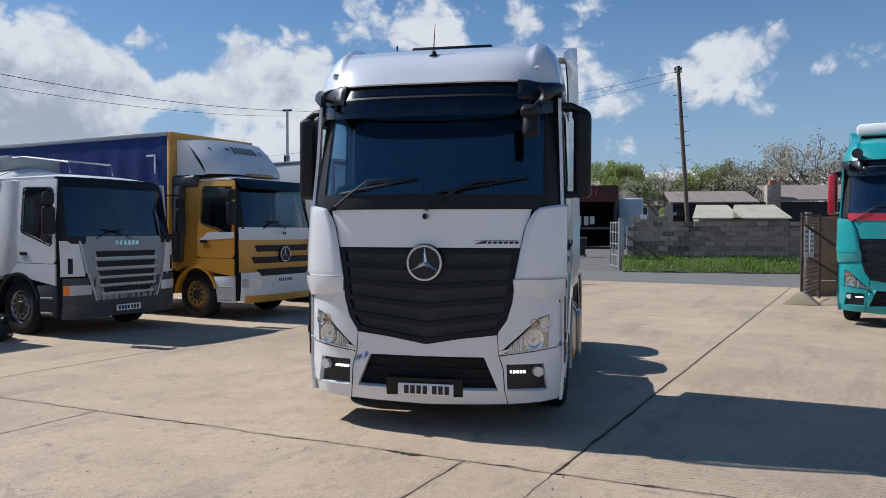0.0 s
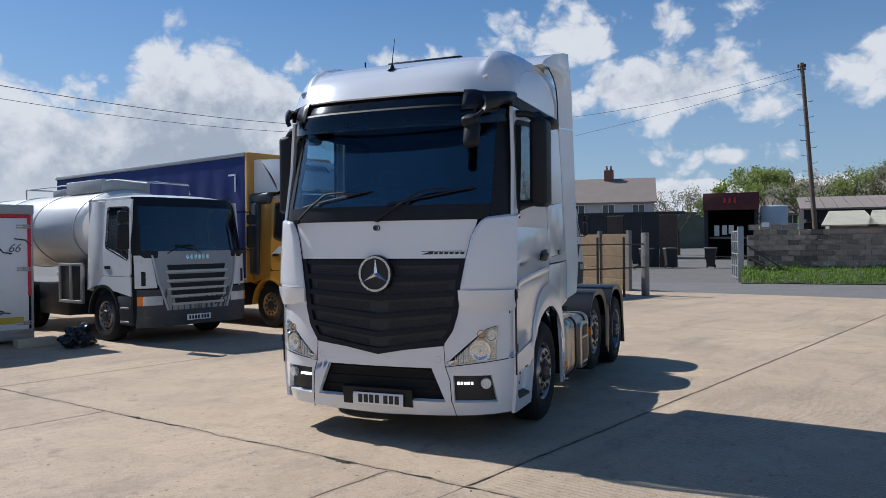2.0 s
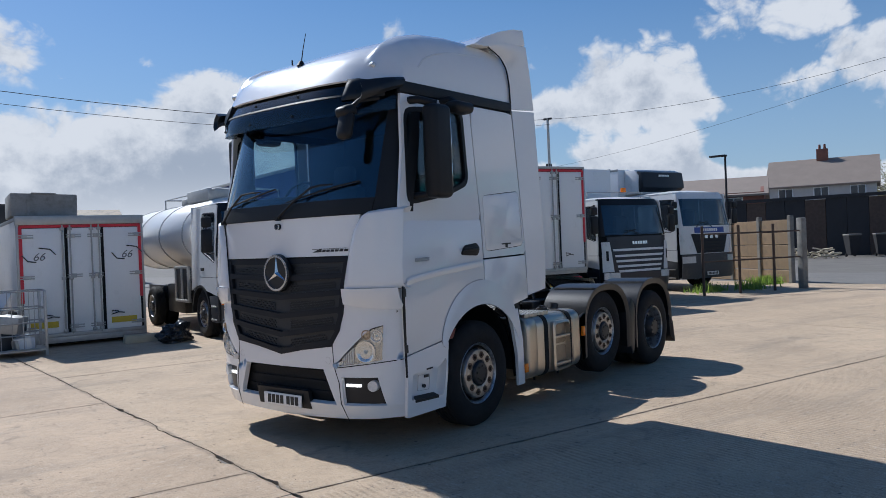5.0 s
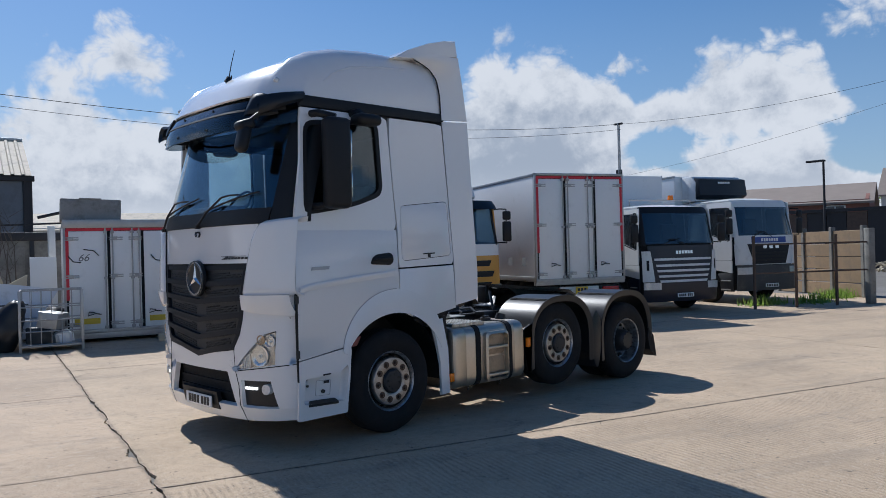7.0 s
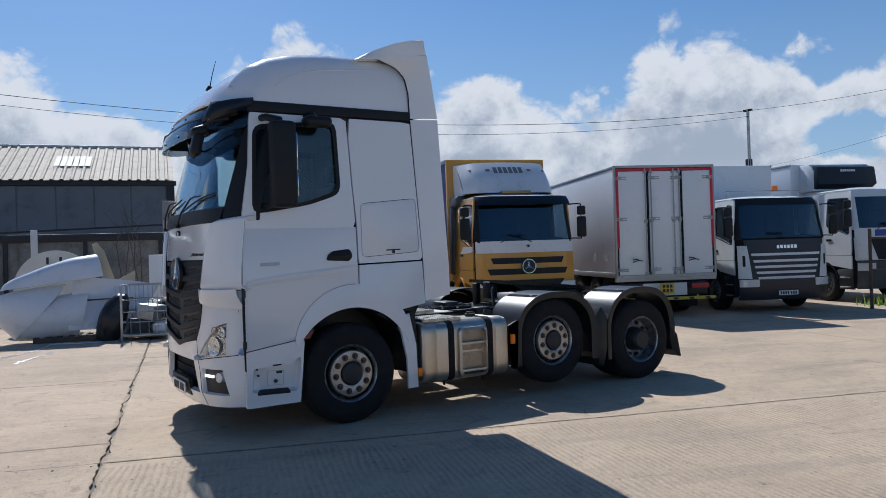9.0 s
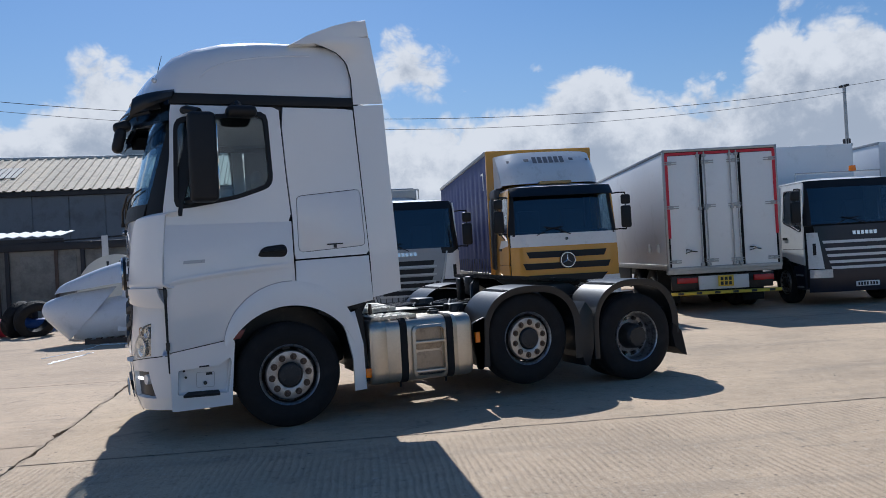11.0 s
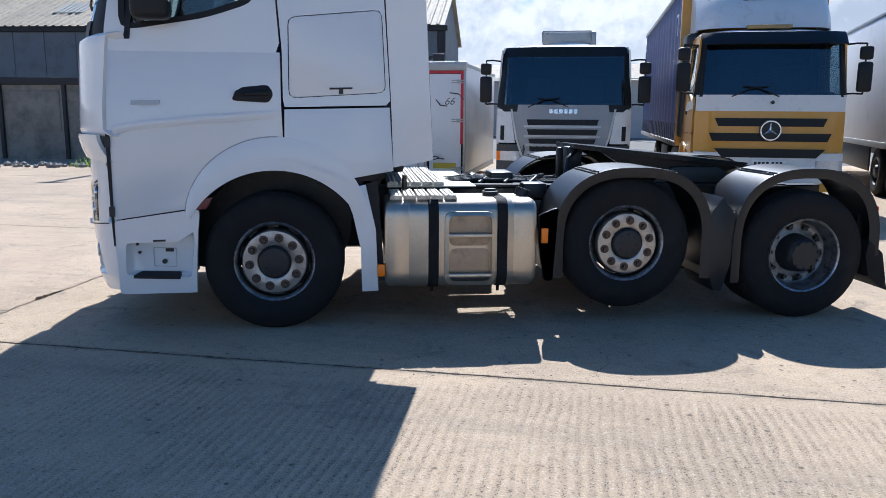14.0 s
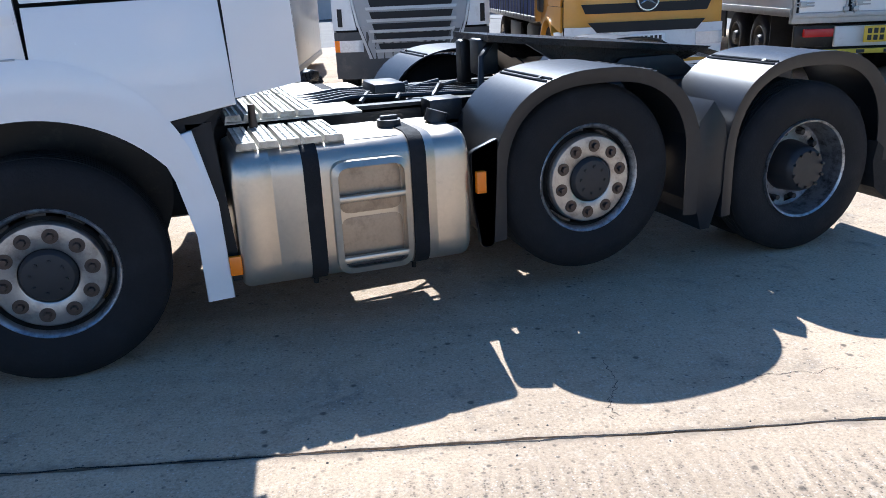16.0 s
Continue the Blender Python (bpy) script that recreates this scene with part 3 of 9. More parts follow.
def crack(points, width, seed, wander=1.0):
    """A hairline break in the concrete, a thin dark groove that wanders between its points."""
    bm = B()
    rows = []
    steps = 26
    for i in range(steps * (len(points) - 1) + 1):
        k = min(i // steps, len(points) - 2)
        f = i / steps - k
        x, y = (points[k][a] + (points[k + 1][a] - points[k][a]) * f for a in (0, 1))
        s = i * 0.21 + seed
        x += 0.035 * wander * noise.noise(Vector((s, 1.0, seed))) + 0.012 * wander * noise.noise(Vector((s * 4, 5.0, seed)))
        y += 0.035 * wander * noise.noise(Vector((s, 8.0, seed))) + 0.012 * wander * noise.noise(Vector((s * 4, 3.0, seed)))
        rows.append(Vector((x, y, 0.0012)))
    last = len(rows) - 1
    loops = []
    for i, r in enumerate(rows):
        way = (rows[min(i + 1, last)] - rows[max(i - 1, 0)]).normalized()
        side = Vector((-way.y, way.x, 0)) * width * (0.35 + abs(noise.noise(Vector((i * 0.4, seed, 2)))) * 1.3) * min(1.0, (last - i) / 12 + 0.1)
        loops.append([r - side, r + side])
    loft(bm, loops, close=False, caps=False)
    part("crack", bm, DARK, yard_floor, "fine dark crack in the concrete", smooth=False)


crack([(2.03, -2.46), (2.09, -2.32), (2.2, -2.2), (2.26, -1.95)], 0.0022, 3.0)
crack([(-1.2, 3.4), (-1.7, 3.42), (-2.3, 3.55)], 0.004, 7.0)
crack([(2.6, -2.36), (2.85, -2.42), (3.25, -2.53)], 0.002, 11.0)
crack([tuple(yard(p, -1.86))[:2] for p in range(-4, 13)], 0.0075, 21.0, 0.45)

# loose grit and stones lying on the yard
rnd = random.Random(41)
bm = B()
for i in range(520):
    p, q = rnd.uniform(-9, 14), rnd.uniform(-8.5, 9)
    if rnd.random() < 0.3:
        q = -1.86 + rnd.gauss(0, 0.12)
    elif rnd.random() < 0.25:
        p = -1.89 + rnd.gauss(0, 0.2)
    c = yard(p, q)
    r = rnd.uniform(0.003, 0.006) if rnd.random() < 0.93 else rnd.uniform(0.006, 0.012)
    base = [c + Vector((math.cos(a) * r * rnd.uniform(0.7, 1.2), math.sin(a) * r * rnd.uniform(0.7, 1.2), 0)) for a in (0.3, 1.5, 2.8, 4.0, 5.2)]
    top = [c + (b - c) * 0.55 + Vector((0, 0, r * rnd.uniform(0.5, 0.9))) for b in base]
    loft(bm, [base, top])
PEBBLE = mat("grit_stone", (0.13, 0.115, 0.10), 0.9, var=0.3, scale=8)
solid("grit", bm, PEBBLE, "small dark stones scattered over the concrete", "gravel", kind="stuff", smooth=False)

# ---- wheels ----


def wheel_meshes():
    """Meshes of a steering wheel and a dished twin-tyre wheel. The outer face looks towards -y."""
    out = {}

    def tyre(y0, y1, R, r):
        bm = B()
        w = (y1 - y0)
        prof = [(y0 + 0.02, r), (y0, r + 0.05), (y0 - 0.004, r + 0.11), (y0 + 0.012, R - 0.035), (y0 + 0.04, R - 0.008), (y0 + 0.055, R - 0.004)]
        n = 5
        for i in range(n):
            a, b = y0 + 0.055 + (w - 0.11) * i / n, y0 + 0.055 + (w - 0.11) * (i + 1) / n
            prof += [(a + 0.002, R), (b - 0.010, R), (b - 0.008, R - 0.012), (b, R - 0.012)]
        prof += [(y1 - 0.04, R - 0.008), (y1 - 0.012, R - 0.035), (y1 + 0.004, r + 0.11), (y1, r + 0.05), (y1 - 0.02, r)]
        lathe(bm, prof, 56, closed=True)
        return bm
    R, r = 0.505, 0.29
    out["tyre_steer"] = mesh_of("tyre", tyre(-0.15, 0.15, R, r), RUBBER)
    bm = tyre(-0.14, 0.13, R, r)
    b2 = tyre(0.17, 0.44, R, r)
    me = bpy.data.meshes.new("tmp_ring")
    b2.to_mesh(me)
    b2.free()
    bm.from_mesh(me)
    bpy.data.meshes.remove(me)
    out["tyre_twin"] = mesh_of("tyre", bm, RUBBER)

    holes = lambda ring: (lambda n, k: n == ring and k % 6 in (1, 2, 3))
    bm = B()
    lathe(bm, [(-0.10, 0.268), (-0.062, 0.258), (-0.060, 0.246), (-0.10, 0.233)], 60, closed=False, skip=holes(1))
    out["disc_steer"] = mesh_of("wheel_disc", bm, RIMDARK)
    bm = B()
    lathe(bm, [(0.08, 0.285), (-0.10, 0.288), (-0.128, 0.297), (-0.136, 0.290), (-0.128, 0.278), (-0.10, 0.268)], 60, closed=False)
    out["rim_steer"] = mesh_of("rim", bm, STEEL)
    bm = B()
    lathe(bm, [(-0.095, 0.236), (-0.132, 0.234), (-0.142, 0.226), (-0.146, 0.19), (-0.146, 0.130), (-0.142, 0.122), (-0.10, 0.118)], 60, closed=False)
    out["ring_steer"] = mesh_of("bolt_ring", bm, CHROME)
    bm = B()
    lathe(bm, [(-0.09, 0.124), (-0.150, 0.116), (-0.165, 0.102), (-0.170, 0.07), (-0.170, 0.001)], 32, closed=False)
    lathe(bm, [(0.1, 0.24), (-0.045, 0.24), (-0.05, 0.1)], 32, closed=False)
    for k in range(8):
        a = 2 * math.pi * k / 8
        cyl(bm, (0.072 * math.cos(a), -0.166, 0.072 * math.sin(a)), (0.072 * math.cos(a), -0.178, 0.072 * math.sin(a)), 0.008, seg=6)
    out["hub_steer"] = mesh_of("wheel", bm, HUBBLACK)
    bm = B()
    cyl(bm, (0, -0.140, 0), (0, -0.1485, 0), 0.033, seg=18)
    cyl(bm, (0, -0.1495, 0), (0, -0.166, 0), 0.017, 0.013, seg=6)
    out["nut"] = mesh_of("wheel_nut", bm, RUSTNUT)

    bm = B()
    lathe(bm, [(0.015, 0.252), (0.028, 0.236), (0.030, 0.196), (0.022, 0.18), (0.02, 0.11)], 60, closed=False, skip=holes(1))
    out["disc_twin"] = mesh_of("wheel_disc", bm, DISCSTEEL)
    bm = B()
    lathe(bm, [(-0.12, 0.295), (-0.138, 0.290), (-0.130, 0.278), (-0.09, 0.268), (-0.02, 0.260), (0.015, 0.252)], 60, closed=False)
    out["rim_twin"] = mesh_of("rim", bm, STEEL)
    bm = B()
    lathe(bm, [(0.03, 0.155), (-0.02, 0.15), (-0.11, 0.135), (-0.135, 0.125), (-0.15, 0.11), (-0.152, 0.001)], 32, closed=False)
    lathe(bm, [(0.2, 0.245), (0.06, 0.245), (0.055, 0.12)], 32, closed=False)
    for k in range(10):
        a = 2 * math.pi * k / 10
        cyl(bm, (0.105 * math.cos(a), -0.14, 0.105 * math.sin(a)), (0.105 * math.cos(a), -0.165, 0.105 * math.sin(a)), 0.01, seg=6)
    out["hub_twin"] = mesh_of("wheel", bm, HUBBLACK)
    bm = B()
    cyl(bm, (0, 0.03, 0), (0, -0.012, 0), 0.017, seg=6)
    out["nut_twin"] = mesh_of("wheel_nut", bm, HUBBLACK)
    return out


WM = wheel_meshes()


def rimcopy(me, m):
    """A wheel mesh in another paint."""
    key = me.name + m.name
    if key not in RIMS:
        RIMS[key] = me.copy()
        RIMS[key].materials[0] = m
    return RIMS[key]


RIMS = {}


def child(name, me, parent, m=None, label=""):
    ob = new(name, me)
    ob.parent = parent
    if m is not None:
        ob.matrix_basis = m
    return tagged(ob, label)


def wheel(parent, x, y, z, s, twin=False, turn=0.0, scale=1.0, nuts=True, rim=None, ring=None, steer=0.0):
    """s: -1 faces -y, 1 faces +y."""
    m = pose(x, y, z, 0, 0, (0 if s < 0 else 180) + steer) @ pose(0, 0, 0, 0, turn, 0) @ Matrix.Scale(scale, 4)
    kind = "twin" if twin else "steer"
    hub = child("wheel", WM["hub_" + kind], parent, m, "dirty black truck wheel with steel rim")
    child("tyre", WM["tyre_" + kind], hub)
    child("wheel_disc", rimcopy(WM["disc_" + kind], rim) if rim else WM["disc_" + kind], hub)
    child("rim", rimcopy(WM["rim_" + kind], rim) if rim else WM["rim_" + kind], hub)
    r = 0.205 if twin else 0.178
    if not twin:
        child("bolt_ring", rimcopy(WM["ring_steer"], ring) if ring else WM["ring_steer"], hub)
    if nuts:
        for k in range(10):
            a = 2 * math.pi * (k + 0.5) / 10
            child("wheel_nut", WM["nut_twin" if twin else "nut"], hub, pose(r * math.cos(a), 0, r * math.sin(a)))
    return hub


# ---- the large cab ----
XF = [(0.2, -1.30), (0.27, -1.35), (0.42, -1.40), (0.9, -1.41), (1.4, -1.40), (2.05, -1.37), (2.15, -1.36), (2.97, -1.13), (3.2, -1.08)]
WZ = [(0.2, 1.19), (0.3, 1.22), (0.6, 1.245), (1.60, 1.245), (3.05, 1.19), (3.3, 1.18)]


def fx(y, z, off=0.0):
    """A point of the cab's front at y and z, off metres proud of it."""
    w = lerp(WZ, z) + off
    t = min(0.9999, abs(y) / w)
    return Vector((lerp(XF, z) + 0.46 - (0.46 + off) * math.sqrt(max(0.0, 1 - t ** 4)), y, z))


def fquad(bm, c, n=8, m=4, off=0.0, thick=0.03, flip=False):
    """A patch of the front between four (y, z) corners, in order round it."""
    (a0, a1), (b0, b1), (c0, c1), (d0, d1) = c

    def f(u, v):
        y = (a0 * (1 - u) + b0 * u) * (1 - v) + (d0 * (1 - u) + c0 * u) * v
        z = (a1 * (1 - u) + b1 * u) * (1 - v) + (d1 * (1 - u) + c1 * u) * v
        return fx(y, z, off)
    us, vs = span(0, 1, n), span(0, 1, m)
    # the first corner order decides the side that the thickness goes to
    area = (b0 - a0) * (d1 - a1) - (b1 - a1) * (d0 - a0)
    shell(bm, f, us if area < 0 else us[::-1], vs, thick)


def mirrored(q, s):
    return [(s * y, z) for y, z in q]


def side_map(bm, s, off=0.0, wz=WZ):
    """Bends flat side panels, built at y = 0 with the outside at y = 0, onto a cab's side."""
    for v in bm.verts:
        v.co.y = s * (lerp(wz, v.co.z) + off - v.co.y)


def side_panel(bm, poly, s, thick=0.03, off=0.0, bevel=0.006, wz=WZ):
    b = B()
    prism(b, poly, "y", 0.0, thick, 0)
    if bevel:
        es = [e for e in b.edges if all(abs(v.co.y) < 1e-6 for v in e.verts)]
        bmesh.ops.bevel(b, geom=es, offset=bevel, segments=2, affect="EDGES", profile=0.5)
    side_map(b, s, off, wz)
    merge(bm, b)


def merge(bm, b):
    me = bpy.data.meshes.new("tmp")
    b.to_mesh(me)
    b.free()
    bm.from_mesh(me)
    bpy.data.meshes.remove(me)


def ring_panel(bm, outer, inner, s, thick=0.03, off=0.0, n=72, wz=WZ):
    """A side panel with an opening."""
    c = (sum(p[0] for p in inner) / len(inner), sum(p[1] for p in inner) / len(inner))
    o, i = star_loop(outer, c, n), star_loop(inner, c, n)
    b = B()
    loops = [[(p.x, y, p.y) for p in lp] for lp, y in ((o, thick), (o, 0.0), (i, 0.0), (i, thick))]
    rings = [[b.verts.new(p) for p in lp] for lp in loops]
    ringfaces(b, rings + [rings[0]], caps=False)
    side_map(b, s, off, wz)
    merge(bm, b)


def arch(a0, a1, n=10, r=0.69):
    return [(0.02 + r * math.cos(radians(a)), 0.49 + r * math.sin(radians(a))) for a in span(a0, a1, n)]


def badge(parent, x, y, z, r, name="badge", mt=None):
    """A round badge with a ring and three tapered rays."""
    bm = B()
    cyl(bm, (x, y, z), (x - 0.03, y, z), r * 1.06, r * 1.04, seg=40)
    disc = part(name, bm, GLOSSBLACK, parent, "round dark badge with a silver ring")
    bm = B()
    seg = 40
    for k in range(seg):
        a0, a1 = 2 * math.pi * k / seg, 2 * math.pi * (k + 1) / seg
        q = [(rr * math.cos(a), rr * math.sin(a)) for rr, a in ((r * 0.88, a0), (r, a0), (r, a1), (r * 0.88, a1))]
        prism(bm, [(y + u, z + v) for u, v in q], "x", x - 0.028, x - 0.045)
    for k in range(3):
        a = math.pi / 2 + k * 2 * math.pi / 3
        d, sd = Vector((math.cos(a), math.sin(a))), Vector((-math.sin(a), math.cos(a)))
        tip, l, rr = d * r * 0.92, sd * r * 0.13 + d * r * 0.07, -sd * r * 0.13 + d * r * 0.07
        v = [bm.verts.new((xx, y + p.x, z + p.y)) for xx, p in ((x - 0.030, tip), (x - 0.030, l), (x - 0.030, rr), (x - 0.052, Vector((0, 0))))]
        for f in ((0, 1, 3), (0, 3, 2), (1, 2, 3)):
            bm.faces.new([v[i] for i in f])
    part("emblem", bm, SILVER, disc)
    return disc


def big_cab(root, P, P2, detail=True):
    """The tall tractor cab. P: its paint; P2: paint of the mirrors and of the band under the windscreen."""
    # inner shell that closes the joints between the panels
    bm = B()
    for z0, z1 in ((0.34, 2.12), (2.98, 3.30)):
        shell(bm, lambda u, v: fx(u * 1.15, v, -0.06), span(-1, 1, 24)[::-1], [z0, z1], 0.02)
    for s in (-1, 1):
        body = [(-1.0, 0.68), (-0.66, 0.74)] + arch(155, 30, 10, 0.72)[1:] + [(0.84, 1.2), (0.84, 2.12), (-0.98, 2.12)]
        side_panel(bm, body, s, 0.02, -0.05, 0)
        side_panel(bm, [(-0.95, 2.98), (0.84, 2.98), (0.84, 3.22), (-0.95, 3.22)], s, 0.02, -0.04, 0)
    box(bm, (-0.9, -1.1, 1.16), (0.84, 1.1, 1.22))
    box(bm, (0.78, -1.15, 1.15), (0.82, 1.15, 3.5))
    part("inner_shell", bm, DARK if detail else BLACK, root)

    # front panels
    bm = B()
    fquad(bm, [(-0.86, 1.70), (0.86, 1.70), (0.95, 2.055), (-0.95, 2.055)], 24, 6)
    bonnet = part("front_panel", bm, P, root)
    for s in (1, -1):
        def wing(u, v):
            z = lerp([(0, 1.405), (1, 2.065 + 0.04 * u)], v)
            y = lerp([(0, 0.80), (0.12, 0.815), (0.45, 0.855), (0.75, 0.90), (0.92, 0.955), (1, 1.01)], v)
            y += (1.262 - 0.008 * v - y) * u
            lift = min(1.0, u / 0.16) ** 0.45 * min(1.0, (v + 0.01) / 0.07) ** 0.5 * min(1.0, (1.012 - v) / 0.05) ** 0.5
            return fx(s * y, z, 0.006 + 0.052 * lift)
        us = [0, 0.008, 0.025, 0.05, 0.09, 0.13, 0.17] + span(0.22, 1, 16)
        bm = B()
        shell(bm, wing, us if s < 0 else us[::-1], [0, 0.008, 0.025, 0.05, 0.08] + span(0.12, 0.94, 14) + [0.965, 0.985, 1.0], 0.05)
        wing_part = part("air_deflector", bm, P, root)
        # dark line drawn for the shadow along the deflector's raised inner edge
        bm = B()
        tube(bm, [wing(0, v) + (fx(s * 0.9, 1.7, 0.002) - fx(s * 0.9, 1.7, 0)) for v in span(0, 1, 24)], 0.005, 5)
        part("edge_seam", bm, DARK, wing_part)
    bm = B()
    for s in (1, -1):
        e = 0.002
        for q in ([(0, 0.25), (1.18, 0.30), (1.212, 0.41), (0, 0.40)],
                  [(0.665, 0.405), (0.745, 0.408), (0.735, 0.65), (0.535, 0.71)],
                  [(0, 0.705), (0.535, 0.71), (0.66, 0.915), (0, 0.83)],
                  [(0.535, 0.71), (0.735, 0.65), (0.69, 0.75), (0.66, 0.915)],
                  [(0.735, 0.65), (1.08, 0.655), (1.10, 0.80), (0.69, 0.74)],
                  [(1.105, 0.41), (1.212, 0.41), (1.219, 0.66), (1.06, 0.655)],
                  [(1.08, 0.655), (1.219, 0.66), (1.219, 0.82), (1.10, 0.80)],
                  [(0.65, 0.915), (0.685, 0.765), (1.02, 1.07), (0.81, 1.40)],
                  [(0.80, 1.40), (1.02, 1.07), (1.115, 1.10), (1.20, 1.40)],
                  [(1.098, 0.80), (1.219, 0.82), (1.219, 1.10), (1.112, 1.10)],
                  [(1.112, 1.10), (1.219, 1.10), (1.219, 1.40), (1.195, 1.40)]):
            fquad(bm, mirrored(q, s), 10, 6, thick=0.05)
    bmesh.ops.remove_doubles(bm, verts=bm.verts, dist=0.0015)
    part("bumper", bm, P, root)
    # bulged shoulder over each headlamp
    for s in (1, -1):
        bm = B()
        shell(bm, lambda u, v: fx(s * (0.80 + 0.424 * u), 1.418 - (0.13 + 0.05 * u) * v, 0.042 * (1 - v ** 1.6) * min(1.0, 0.25 + 3 * u)), span(0, 1, 18) if s < 0 else span(0, 1, 18)[::-1], span(0, 1, 8), 0.03)
        part("shoulder_moulding", bm, P, root)
    # joints between the bumper's mouldings
    for s in (1, -1):
        for q in ([(0.652, 0.92), (0.658, 0.92), (0.668, 0.735), (0.662, 0.735)], [(0.662, 0.735), (0.669, 0.735), (0.712, 0.60), (0.705, 0.60)], [(0.705, 0.60), (0.712, 0.60), (0.722, 0.42), (0.715, 0.42)], [(0.715, 0.42), (0.722, 0.42), (0.75, 0.262), (0.743, 0.262)],
                  [(0.664, 0.722), (1.216, 0.795), (1.216, 0.803), (0.664, 0.730)]):
            bm = B()
            fquad(bm, mirrored(q, s), 12 if q[1][0] > 1 else 2, 2, off=0.0025, thick=0.004)
            part("panel_joint", bm, DARK, root)
        for y, z, r in ((0.60, 0.79, 0.032), (1.185, 1.33, 0.012), (1.19, 1.21, 0.012)):
            bm = B()
            p = fx(s * y, z, 0.0)
            n = (fx(s * y, z, 0.02) - p).normalized()
            _, sd, u = basis(n)
            for k in range(20):
                t0, t1 = 2 * math.pi * k / 20, 2 * math.pi * (k + 1) / 20
                quad4 = [p + n * 0.002 + (sd * math.cos(t) + u * math.sin(t)) * rr for rr, t in ((r, t0), (r, t1), (r * (0.9 if r > 0.02 else 0.05), t1), (r * (0.9 if r > 0.02 else 0.05), t0))]
                bm.faces.new([bm.verts.new(v) for v in quad4])
            bmesh.ops.remove_doubles(bm, verts=bm.verts, dist=0.0004)
            part("tow_cover" if r > 0.02 else "plug", bm, BLACK if r < 0.02 else SEAMGREY, root)
    bm = B()
    fquad(bm, [(-0.72, 0.37), (0.72, 0.37), (0.60, 0.74), (-0.60, 0.74)], 16, 4, off=-0.10, thick=0.02)
    intake = part("lower_intake", bm, DARK, root, "black lower air intake")
    bm = B()
    for z in (0.47, 0.56, 0.65):
        fquad(bm, [(-0.62, z), (0.62, z), (0.60, z + 0.03), (-0.60, z + 0.03)], 12, 2, off=-0.075, thick=0.02)
    part("intake_slats", bm, DARK, intake)
    bm = B()
    fquad(bm, [(-0.34, 0.335), (0.38, 0.335), (0.38, 0.50), (-0.34, 0.50)], 8, 2, off=0.012, thick=0.04)
    part("plate_holder", bm, BLACK, root)
    bm = B()
    box(bm, (-1.43, -0.26, 0.345), (-1.416, 0.26, 0.455), 0.004)
    plate = part("number_plate", bm, PLATEW, root, "white number plate with dark bars")
    bm = B()
    for i in range(7):
        y = 0.20 - i * 0.058 - (0.03 if i > 3 else 0)
        bm = B()
        box(bm, (-1.434, y - 0.042, 0.362), (-1.4285, y, 0.438))
        part("plate_bar", bm, INK, plate)

    # grille: dark ground, drooping slats with mesh between them
    bm = B()
    fquad(bm, [(-0.70, 0.89), (0.70, 0.89), (0.88, 1.72), (-0.88, 1.72)], 18, 8, off=-0.05, thick=0.01)
    grille = part("grille", bm, BLACK, root, "dark grey slatted radiator grille")
    tops = [1.69, 1.56, 1.415, 1.265, 1.12, 0.985]

    def halfw(z):
        return lerp([(0.84, 0.62), (0.93, 0.655), (1.05, 0.74), (1.2, 0.785), (1.39, 0.81), (1.69, 0.855)], z)
    for i, zt in enumerate(tops):
        droop = 0.010 + 0.022 * i
        wid = 0.05 if i else 0.045
        bm = B()
        for s in (1, -1):
            q = [(0, zt - wid - droop), (halfw(zt - wid), zt - wid), (halfw(zt), zt), (0, zt - droop)]
            fquad(bm, mirrored(q, s), 10, 3, off=0.008 if i else -0.005, thick=0.06)
        part("grille_slat", bm, GRILLE, grille)
        nxt = tops[i + 1] if i < 5 else 0.90
        d2 = 0.010 + 0.022 * min(i + 1, 5)
        bm = B()
        for s in (1, -1):
            q = [(0, nxt - d2 + 0.0), (halfw(nxt), nxt), (halfw(zt - wid), zt - wid), (0, zt - wid - droop)]
            fquad(bm, mirrored(q, s), 10, 3, off=-0.028, thick=0.01)
            if detail:
                for k in range(34):
                    y0 = 0.10 + k * 0.0195
                    if y0 > halfw(nxt) - 0.13:
                        break
                    zc0, zc1 = nxt - d2 * (1 - y0 / 0.8) + 0.018, zt - wid - droop * (1 - y0 / 0.8) - 0.014
                    nrow = max(1, int((zc1 - zc0) / 0.02))
                    for r in range(nrow):
                        zz = zc0 + 0.02 * r
                        fquad(bm, mirrored([(y0 + 0.01 * (r % 2), zz), (y0 + 0.012 + 0.01 * (r % 2), zz), (y0 + 0.012 + 0.01 * (r % 2), zz + 0.012), (y0 + 0.01 * (r % 2), zz + 0.012)], s), 2, 2, off=-0.020, thick=0.008)
        part("grille_mesh", bm, MESHGREY, grille)
    bm = B()
    for s in (1, -1):
        fquad(bm, mirrored([(0, 0.835), (0.66, 0.915), (0.665, 0.945), (0, 0.875)], s), 10, 2, off=0.004, thick=0.05)
        for z0, z1 in ((0.92, 1.05), (1.05, 1.2), (1.2, 1.42), (1.42, 1.70)):
            fquad(bm, mirrored([(halfw(z0) - 0.06, z0), (halfw(z0), z0), (halfw(z1), z1), (halfw(z1) - 0.05, z1)], s), 3, 4, off=0.003, thick=0.05)
    part("grille_frame", bm, GRILLE, grille)
    badge(root, -1.395, 0.012, 1.56, 0.165)
    badge(root, -1.362, 0.012, 1.985, 0.028, "small_badge")
    bm = B()
    for k in range(6):
        y = -0.56 - 0.048 * k
